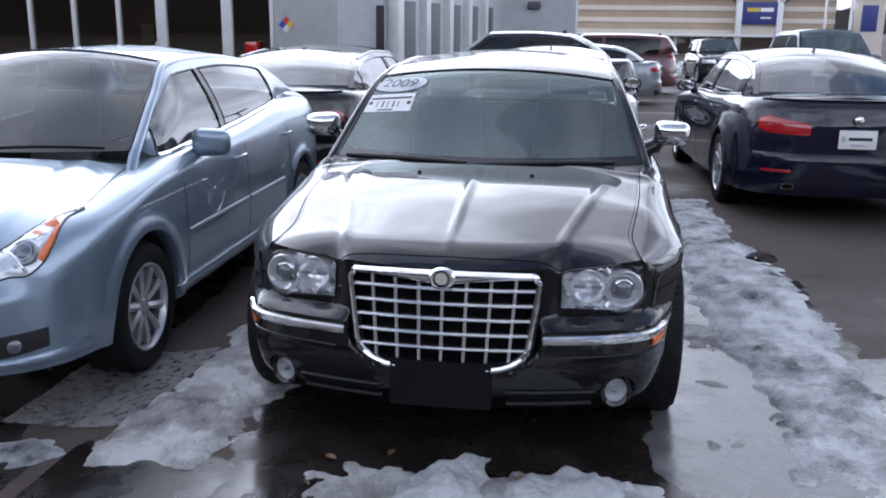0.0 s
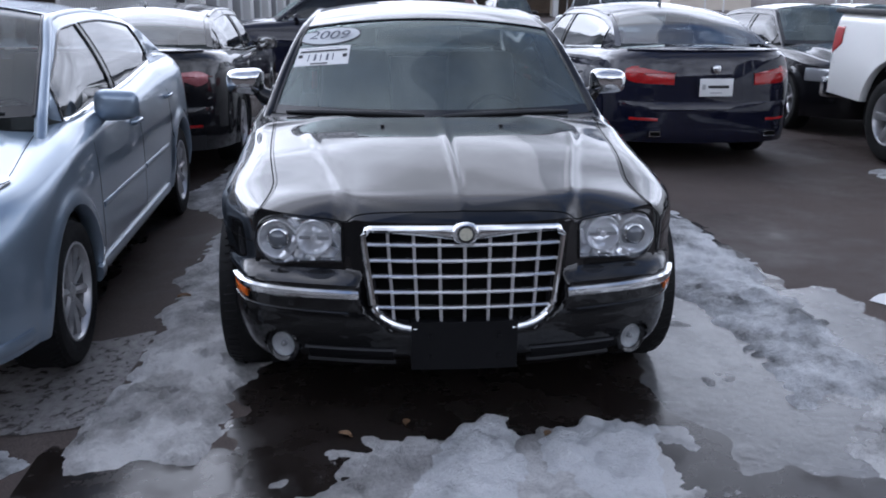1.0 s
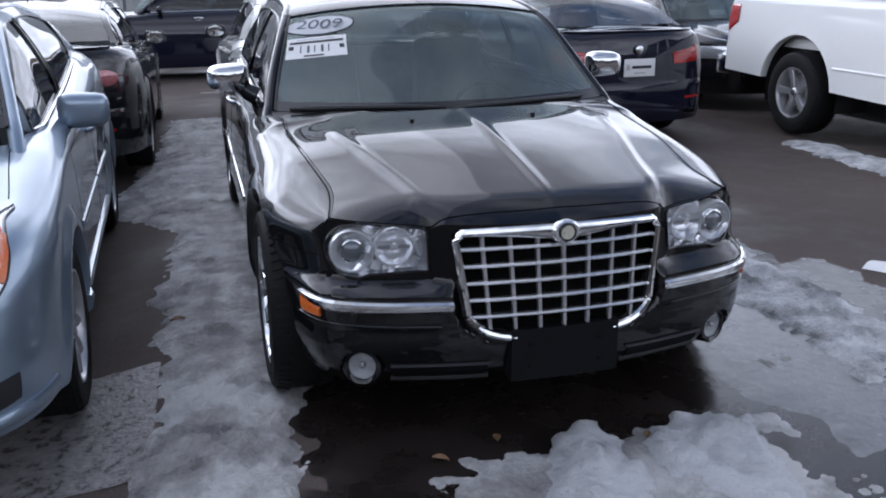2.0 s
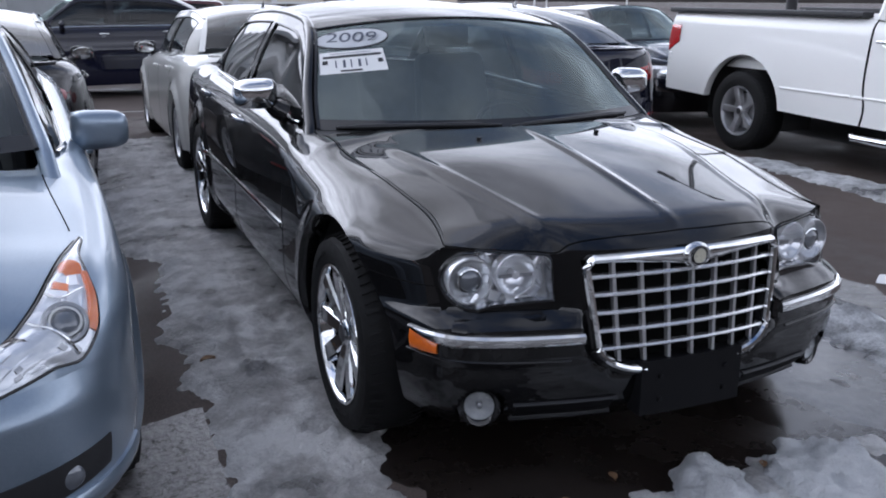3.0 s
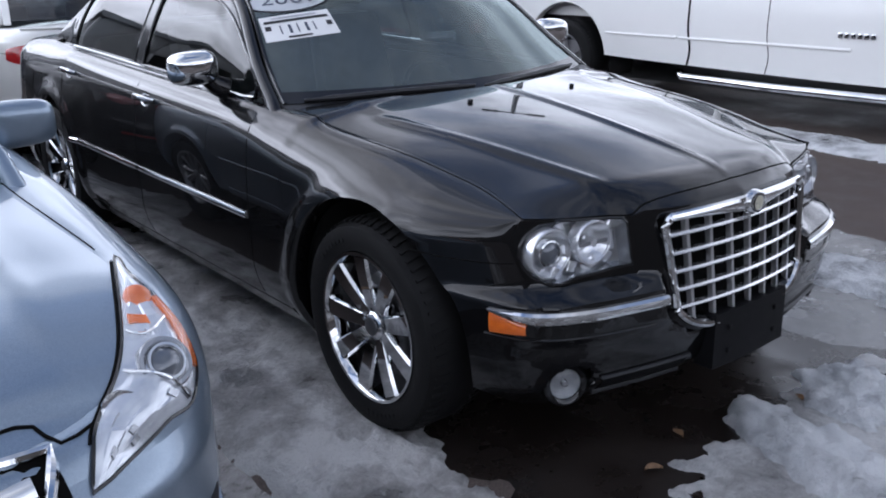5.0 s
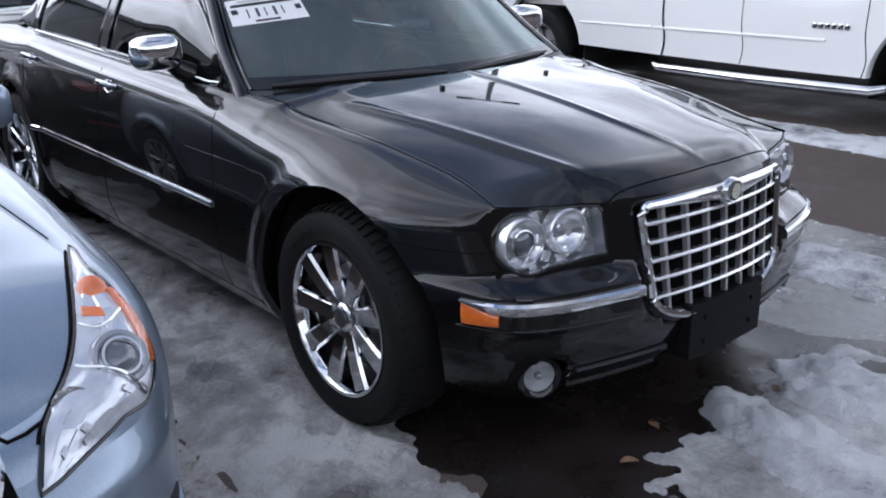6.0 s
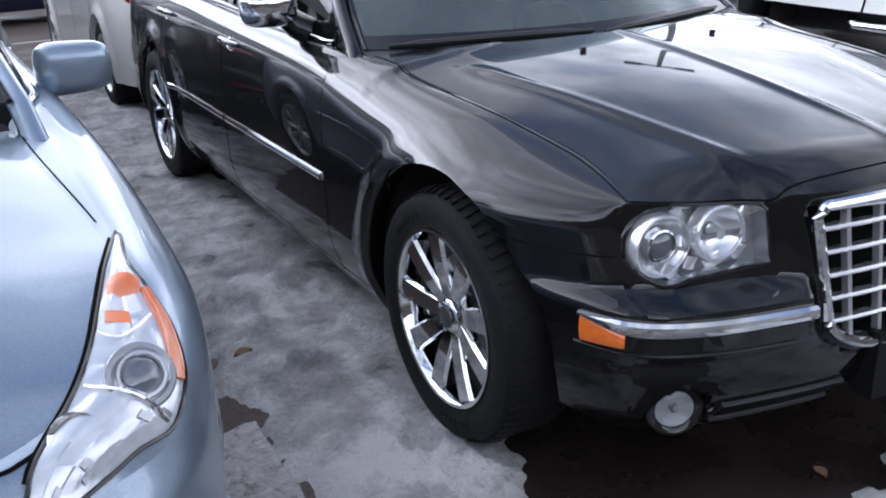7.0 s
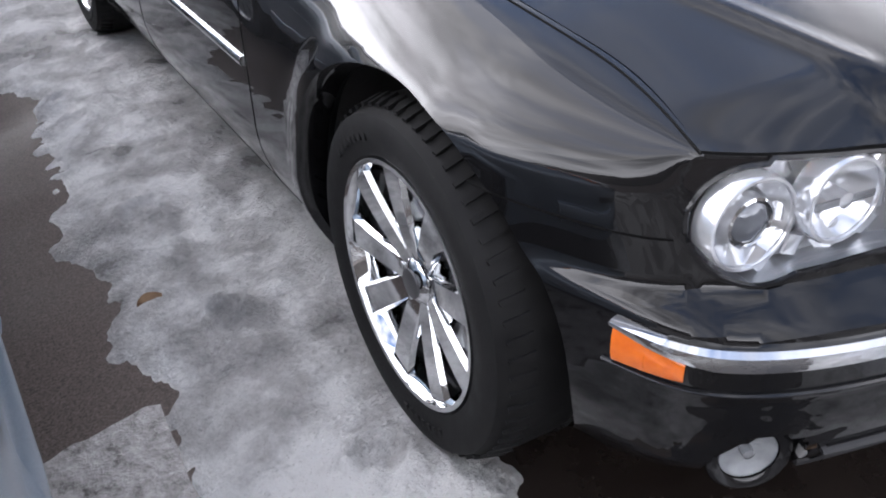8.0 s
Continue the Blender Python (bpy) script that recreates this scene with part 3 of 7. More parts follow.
class Cabin:
    """Roof, pillars and panes above a body, between the belt and an upper line."""

    def __init__(self, body, knots, bulge=0.03, crown=0.06, bow=0.2, back=0.15, ta=0.25, tc=0.72):
        self.b, self.knots, self.bulge, self.crown, self.bow, self.back, self.ta, self.tc = body, knots, bulge, crown, bow, back, ta, tc
        t = [k[0] for k in knots]
        self.ux = curve(*[(k[0], k[1]) for k in knots])
        self.uy = curve(*[(k[0], k[2]) for k in knots])
        self.uz = curve(*[(k[0], k[3]) for k in knots])
        self.y0, self.y1 = knots[0][2], knots[-1][2]

    def upper(self, t):
        return Vector((self.ux(t), self.uy(t), self.uz(t)))

    def belt(self, t):
        y = lerp(self.y0, self.y1, t)
        s = self.b.s_side(y)
        p = self.b.at(s, self.b.zt(y))
        k = min(1, min(t, 1 - t) / 0.06)
        return lerp(self.upper(t), p, k)

    def side(self, t, v, off=0.0):
        p = lerp(self.belt(t), self.upper(t), v)
        p.x += self.bulge * 4 * v * (1 - v) * min(1, 5 * min(t, 1 - t)) + off
        return p

    def across(self, u, t, off=0.0):
        """Windscreen, roof and back window: u from -1 to 1 across, t along the upper line."""
        p = self.upper(t)
        d = 1 - u * u
        front = (1 - step(0, self.ta + 0.15, t)) * self.bow
        rear = step(self.tc - 0.15, 1, t) * self.back
        up = self.crown * step(0.02, self.ta, t) * (1 - step(self.tc, 1.0, t))
        return Vector((u * p.x, p.y - front * d + rear * d, p.z + up * d + off))


def wheel_data(key, R, width, rim, spokes, style, rim_mat):
    """Meshes of a wheel whose outer face looks to +x, its axle in the x axis."""
    h = width / 2
    prof = [(rim + 0.004, h - 0.012), (rim + 0.012, h + 0.002), (rim + 0.03, h + 0.006), (lerp(rim, R, 0.55), h + 0.012), (lerp(rim, R, 0.8), h + 0.004), (R - 0.016, h - 0.016), (R - 0.004, h - 0.038), (R, 0.03), (R, -0.03), (R - 0.004, -h + 0.038), (R - 0.03, -h + 0.004), (rim + 0.01, -h)]
    tyre = lathe(prof, 72)
    tread = []
    for i in range(64):
        a = 2 * math.pi * i / 64
        for sgn in (1, -1):
            p = block(0, 0, 0, 0.046, 0.009, 0.007)
            tread.append(moved(p, Matrix.Rotation(a, 4, 'X') @ pose(sgn * (h - 0.034), 0, R - 0.0045, 0, 14 * sgn, 10 * sgn)))
    marks = []
    for i in range(26):
        if i % 13 < 7:
            marks.append(moved(block(0, 0, 0, 0.004, 0.012, 0.020, 0.001), Matrix.Rotation(i * 0.085 + (1.9 if i > 12 else 0.2), 4, 'X') @ pose(h + 0.0095, 0, lerp(rim, R, 0.45), 0, -6, 0)))
    tyre = join(tyre, *marks)
    barrel = lathe([(rim + 0.008, h - 0.004), (rim + 0.006, h + 0.004), (rim - 0.004, h + 0.003), (rim - 0.012, h - 0.010), (rim - 0.016, h - 0.03)], 72)
    inner = lathe([(rim - 0.016, h - 0.028), (rim - 0.024, h - 0.06), (rim - 0.03, 0), (rim - 0.03, -h + 0.01)], 60)
    face = h - 0.014

    def spoke(u, v):
        r = lerp(0.045, rim - 0.012, u)
        w = (lerp(0.026, 0.036, u) if style == "broad" else lerp(0.016, 0.022, u)) * (2 * v - 1)
        ridge = 0.012 * (1 - abs(2 * v - 1)) if style != "broad" else (-0.010 * step(0.84, 1.0, abs(2 * v - 1)))
        return Vector((face + (0.008 * u if style == "broad" else -0.006 * u) - 0.016 * (1 - u) ** 2 + ridge, w, r))

    def under(u, v):
        p = spoke(u, v)
        return Vector((p.x - 0.04 - 0.02 * u, p.y * 0.8, p.z))
    sp = slab(spoke, under, 10, 10 if style == "broad" else 6)
    hub = lathe([(0.0, face - 0.004), (0.030, face - 0.004), (0.035, face - 0.007), (0.046, face - 0.014), (0.056, face - 0.032), (0.062, face - 0.08)], 40)
    cap = lathe([(0.0, face + 0.002), (0.024, face + 0.0015), (0.030, face - 0.001), (0.031, face - 0.008)], 32)
    disc = lathe([(0.06, face - 0.085), (rim * 0.72, face - 0.085), (rim * 0.72, face - 0.105), (0.06, face - 0.105)], 40)
    nut = lathe([(0.0, face - 0.012), (0.007, face - 0.013), (0.009, face - 0.028)], 10)
    nuts = join(*[moved(nut, Matrix.Rotation(2 * math.pi * i / 5, 4, 'X') @ Matrix.Translation((0, 0, 0.055))) for i in range(5)])
    back = lathe([(0.0, -0.02), (rim - 0.03, -0.02)], 40)
    return dict(tyre=data_of("tyre", tyre, RUBBER), tread=data_of("tread", join(*tread), RUBBER), barrel=data_of("rim", barrel, rim_mat), inner=data_of("rim_barrel", inner, rim_mat if style == "broad" else DULLMETAL), spoke=data_of("spoke", sp, rim_mat), hub=data_of("hub", join(hub, nuts), rim_mat), cap=data_of("hub_cap", cap, DULLMETAL if style == "broad" else SATIN), disc=data_of("brake_disc", disc, SATIN), back=data_of("wheel_back", back, DULLMETAL if style == "broad" else LINER), n=spokes)


def put_wheel(parent, w, x, y, z, spin=0.0, steer=0.0):
    holder = part("wheel", w["tyre"].copy(), None, parent)
    holder.name = "wheel"
    holder.data = w["barrel"]
    right = x > 0
    holder.matrix_local = pose(x, y, z, 0, 0, steer + (0 if right else 180)) @ Matrix.Rotation(radians(spin), 4, 'X')
    for name, key in (("tyre", "tyre"), ("hub", "hub"), ("hub_cap", "cap"), ("brake_disc", "disc"), ("rim_barrel", "inner"), ("wheel_back", "back")):
        part(name, w[key], None, holder)
    tagged(part("tread", w["tread"], None, holder), kind="stuff")
    for i in range(w["n"]):
        o = part("spoke", w["spoke"], None, holder)
        o.matrix_local = Matrix.Rotation(2 * math.pi * i / w["n"], 4, 'X')
    return holder


def both(parent, name, shape, material, label=""):
    """The same part on both flanks."""
    part(name, shape, material, parent, label)
    return part(name, mirrored(shape), material, parent, label)


def flank(root, body, paint, doors, bumper_f, bumper_r, skip=None):
    """Splits the skin into bumpers, fenders, doors and quarters, each side by itself."""
    vs, fs, lip = body.skin()
    pieces = {}
    for q in fs:
        y = sum(vs[k].y for k in q) / 4
        z = sum(vs[k].z for k in q) / 4
        if skip and skip(y, z):
            continue
        if bumper_f(y, z):
            key = "front_bumper"
        elif bumper_r(y, z):
            key = "rear_bumper"
        elif y < doors[0]:
            key = "fender"
        elif y < doors[1]:
            key = "front_door" if z > body.zb(y) + 0.06 else "sill"
        elif y < doors[2]:
            key = "rear_door" if z > body.zb(y) + 0.06 else "sill"
        else:
            key = "rear_quarter"
        pieces.setdefault(key, []).append(q)
    made = {}
    for key, faces in pieces.items():
        used = sorted({k for q in faces for k in q})
        idx = {k: i for i, k in enumerate(used)}
        shape = [vs[k] for k in used], [tuple(idx[k] for k in q) for q in faces]
        if "bumper" in key:
            made[key] = part(key, join(shape, mirrored(shape)), paint, root)
        else:
            made[key] = both(root, key, shape, paint)
    for shape in lip.values():
        both(root, "arch_lip", shape, paint)
    for hub in (body.yf, body.yr):
        def liner(u, v):
            a = lerp(-0.25, math.pi + 0.25, u)
            r = body.arch + 0.005
            edge_x = body.plan(body.s_side(hub + r * math.cos(a)))[0] - 0.075
            return Vector((lerp(min(body.W - 0.06, edge_x), body.W - 0.42, v), hub + r * math.cos(a), body.R + r * math.sin(a)))

        def wall(u, v):
            a = lerp(-0.25, math.pi + 0.25, u)
            r = (body.arch + 0.005) * v
            return Vector((body.W - 0.42, hub + r * math.cos(a), body.R + r * math.sin(a)))
        both(root, "wheel_well", join(grid(liner, 24, 3), grid(wall, 24, 2)), LINER)
    pan = grid(lambda u, v: Vector((lerp(-1, 1, u) * (body.W - 0.24), lerp(body.nose + 0.50, body.tail - 0.40, v), 0.23)), 2, 2)
    part("underbody", pan, LINER, root)
    return made


def glasshouse(root, body, cab, paint, glass, side_glass, win, trim, roof_paint=None):
    """Windscreen, roof, pillars and side panes; win: spans (t0, t1) of the side panes."""
    def pane(t0, t1, v0, v1, off=0.0, n=14, m=8):
        return grid(lambda u, v: cab.side(lerp(t0, t1, u), lerp(v0, v1, v), off), n, m)
    lo, hi = 0.05, 0.86
    ws = grid(lambda u, v: cab.across(lerp(-0.965, 0.965, u), lerp(0.008, cab.ta - 0.01, v), 0.0), 28, 16)
    part("windscreen", ws, glass, root)
    part("roof", slab(lambda u, v: cab.across(lerp(-1, 1, u), lerp(cab.ta - 0.012, cab.tc + 0.01, v)), lambda u, v: cab.across(lerp(-1, 1, u), lerp(cab.ta - 0.012, cab.tc + 0.01, v), -0.03), 28, 24), roof_paint or paint, root)
    bw = grid(lambda u, v: cab.across(lerp(-0.93, 0.93, u), lerp(cab.tc + 0.012, 0.985, v), 0.0), 24, 14)
    part("back_window", bw, side_glass, root)
    rims = join(tube([cab.across(0.955, lerp(0.005, cab.ta, k / 14), 0.0) for k in range(15)], 0.009, 6), tube([cab.across(-0.955, lerp(0.005, cab.ta, k / 14), 0.0) for k in range(15)], 0.009, 6), tube([cab.across(lerp(-0.955, 0.955, k / 20), cab.ta - 0.008, 0.001) for k in range(21)], 0.008, 6))
    part("windscreen_seal", rims, GLOSSBLACK, root)
    # black strip at the pane's foot, painted in for the wipers' shadow
    part("windscreen_foot_shade", grid(lambda u, v: cab.across(lerp(-0.955, 0.955, u), lerp(0.004, 0.026, v), 0.003), 28, 3), GLOSSBLACK, root)
    first, last = win[0][0], win[-1][1]
    foot = cab.upper(0) - (cab.upper(cab.ta * 0.2) - cab.upper(0)).normalized() * 0.10 + Vector((-0.012, 0.012, -0.045))
    ap = tube([foot] + [cab.upper(lerp(0, cab.ta + 0.02, k / 18)) + Vector((-0.012, 0.012, -0.012)) for k in range(19)], lambda q: lerp(0.03, 0.026, q), 10)
    both(root, "windscreen_pillar", ap, paint)
    rail = tube([cab.upper(lerp(cab.ta, cab.tc + 0.05, k / 24)) + Vector((-0.014, 0, -0.012)) for k in range(25)], 0.024, 10)
    both(root, "roof_rail", rail, paint)
    cp = join(grid(lambda u, v: cab.side(lerp(last, 1, u), v), 12, 10), grid(lambda u, v: cab.across(lerp(0.934, 1.0, v), lerp(cab.tc, 1, u)), 14, 3))
    both(root, "rear_pillar", cp, paint)
    frame_t = join(pane(0.0, last, hi, 1.0, 0, 40, 3), pane(0.0, first, 0, hi, 0, 4, 8), pane(first, last, 0.0, lo, 0, 30, 1))
    both(root, "window_surround", frame_t, paint)
    for a, b in zip(win, win[1:]):
        both(root, "door_pillar", grid(lambda u, v: cab.side(lerp(a[1], b[0], u), lerp(lo, hi, v), 0.003), 3, 8), GLOSSBLACK if trim is CHROME else paint)
    for a, b in win:
        both(root, "side_window", pane(a, b, lo, hi, -0.004, 14, 8), side_glass)
        path = [(lerp(a, b, k / 12), lo) for k in range(13)] + [(b, lerp(lo, hi, k / 6)) for k in range(1, 7)] + [(lerp(b, a, k / 12), hi) for k in range(1, 13)] + [(a, lerp(hi, lo, k / 6)) for k in range(1, 6)]
        both(root, "window_seal", tube([cab.side(t, v, 0.001) for t, v in path], 0.007, 6, True), GLOSSBLACK)
    y0, y1 = lerp(cab.y0, cab.y1, first), lerp(cab.y0, cab.y1, last)
    belt = tube([cab.side(lerp(first, last, k / 30), 0.022, 0.006) for k in range(31)], 0.012, 8)
    both(root, "belt_moulding", belt, trim)
    # seats, wheel and dashboard
    cx = body.W * 0.42
    zf = 0.30
    front = lerp(cab.y0, cab.y1, 0.36)
    dash = slab(lambda u, v: Vector((lerp(-1, 1, u) * (body.W - 0.2), cab.y0 - cab.bow * 0.55 * (1 - (2 * u - 1) ** 2) + lerp(0.02, 0.5, v), body.zt(cab.y0) - 0.035 - 0.05 * v ** 3)), lambda u, v: Vector((lerp(-1, 1, u) * (body.W - 0.22), cab.y0 + lerp(0.05, 0.45, v), 0.55)), 16, 6)
    part("dashboard", dash, DASH, root)
    for sx in (-cx, cx):
        seat = join(block(sx, front, zf + 0.18, 0.5, 0.5, 0.16, 0.05), moved(block(0, 0, 0.33, 0.48, 0.14, 0.66, 0.06, 0.86), pose(sx, front + 0.22, zf + 0.22, -14)), moved(block(0, 0, 0, 0.26, 0.1, 0.18, 0.045), pose(sx, front + 0.40, zf + 0.98, -10)))
        part("front_seat", seat, CABIN, root)
    rear = lerp(cab.y0, cab.y1, 0.66)
    part("rear_seat", join(block(0, rear, zf + 0.18, body.W * 1.5, 0.5, 0.16, 0.05), moved(block(0, 0, 0.28, body.W * 1.45, 0.16, 0.6, 0.06), pose(0, rear + 0.25, zf + 0.2, -18))), CABIN, root)
    sw = tube([(cx + 0.18 * math.cos(a), 0, 0.18 * math.sin(a)) for a in [2 * math.pi * k / 28 for k in range(28)]], 0.014, 6, True)
    hub = block(cx, 0, 0, 0.30, 0.03, 0.05, 0.012)
    part("steering_wheel", moved(join(sw, hub), pose(0, front - 0.42, 0.80, -25)), DASH, root)
    part("cabin_floor", grid(lambda u, v: Vector((lerp(-1, 1, u) * (body.W - 0.1), lerp(cab.y0 - 0.1, cab.y1, v), 0.30)), 2, 2), LINER, root)
    door_in = grid(lambda u, v: Vector((body.W - 0.12, lerp(cab.y0, cab.y1 - 0.3, u), lerp(0.3, body.zt(cab.y0) - 0.03, v))), 8, 2)
    both(root, "door_lining", door_in, DASH)
    shelf = grid(lambda u, v: Vector((lerp(-1, 1, u) * (body.W - 0.16), lerp(rear + 0.4, cab.y1 - 0.02, v), body.zt(cab.y1) - 0.06)), 4, 2)
    part("parcel_shelf", shelf, DASH, root)


def mirror(root, body, cab, y, z, shell, mx, w=0.22, h=0.14, square=0.75, deep=0.06):
    """Door mirrors with a rounded shell on a black foot."""
    bx = body.W - body.inset(y) * 0.7

    def egg(u, v):
        a, b = 2 * math.pi * u, math.pi * v
        ex = lambda q, p: math.copysign(abs(q) ** p, q)
        x = ex(math.cos(a) * math.sin(b), square) * w / 2
        zz = ex(math.sin(a) * math.sin(b), square) * h / 2
        yy = -math.cos(b) * deep
        k = 1 - 0.25 * (x / w + 0.5) * 0.5
        return Vector((mx + x, y + (yy if v < 0.5 else yy * 0.55), z + zz * k))
    shape = grid(egg, 28, 16, closed=True)
    foot = tube([(bx - 0.05, y - 0.01, z - 0.09), (bx - 0.01, y - 0.005, z - 0.07), (mx - w * 0.32, y, z - 0.045), (mx - w * 0.1, y, z - 0.015)], lambda q: lerp(0.045, 0.028, q), 10)
    glass = moved(lathe([(0.0, 0.0), (0.9, 0.0), (1.0, -0.02)], 28), pose(mx, y + 0.034, z, 0, 0, 90) @ Matrix.Diagonal((0.05, w * 0.42, h * 0.4, 1)))
    for sgn in (1, -1):
        fix = (lambda q: q) if sgn > 0 else mirrored
        holder = part("door_mirror", fix(shape), shell, root)
        part("mirror_foot", fix(foot), GLOSSBLACK, holder)
        part("mirror_glass", fix(glass), CHROME, holder)


def handles(root, body, spots, mat):
    for y, z in spots:
        s = body.s_side(y)
        pts = [body.over(s + d, z + 0.004 * math.cos(d * 20), o) for d, o in ((-0.085, 0.0), (-0.075, 0.026), (-0.04, 0.034), (0.04, 0.034), (0.075, 0.026), (0.085, 0.0))]
        cup = [body.over(s + 0.05 * math.cos(a), z - 0.004 + 0.028 * math.sin(a), 0.001) for a in [2 * math.pi * k / 20 for k in range(20)]]
        c = body.over(s, z - 0.004, -0.004)
        plate = [c] + cup, [(0, k + 1, (k + 1) % 20 + 1) for k in range(20)]
        both(root, "door_handle", join(tube(pts, 0.012, 8, flat=0.8), plate), mat)


def number_plate(root, y, z, m, w=0.305, h=0.155, bars=True):
    pl = part("number_plate", moved(block(0, 0, 0, w, 0.006, h, 0.002), m), PAPER, root, "white dealer plate with grey bars")
    if bars:
        part("plate_bar", moved(block(0.02, -0.0045, 0.005, w * 0.62, 0.003, h * 0.16, 0.001), m), INK, pl)
        part("plate_bar", moved(block(0, -0.0045, -h * 0.3, w * 0.36, 0.003, h * 0.08, 0.001), m), SATIN, pl)
        part("plate_bar", moved(block(-w * 0.38, -0.0045, 0.005, w * 0.1, 0.003, h * 0.3, 0.001), m), SATIN, pl)
    return pl


# ---------------------------------------------------------------- the black saloon
LAMP_X, LAMP_Z = 0.585, 0.688


def lamp_edge(a):
    """The headlamp's outline about its middle: two discs, a rising top and a squared inner corner."""
    c, s = math.cos(a), math.sin(a)
    best = 0.0
    for cx, cz, r in ((0.063, -0.009, 0.083), (-0.065, 0.003, 0.075)):
        b = cx * c + cz * s
        q = b * b - (cx * cx + cz * cz - r * r)
        if q > 0:
            best = max(best, b + math.sqrt(q))
    hull = 1.0
    for nx, nz, d in ((-1.0, 0.0, 0.165), (0.0, 1.0, 0.085), (1.0, 0.0, 0.05), (-0.06, -0.998, 0.0790)):
        q = nx * c + nz * s
        if q > 1e-6:
            hull = min(hull, d / q)
    best = max(best, hull)
    q = 0.9958 * s - 0.0911 * c
    return min(best, 0.0775 / q) if q > 0 else best


def grille_half(z):
    """Half the width of the grille's opening at height z."""
    return lerp(0.315, 0.350, (z - 0.50) / 0.25) if z > 0.50 else 0.315 - 0.15 * (1 - math.sqrt(max(0, 1 - ((0.50 - z) / 0.088) ** 2)))


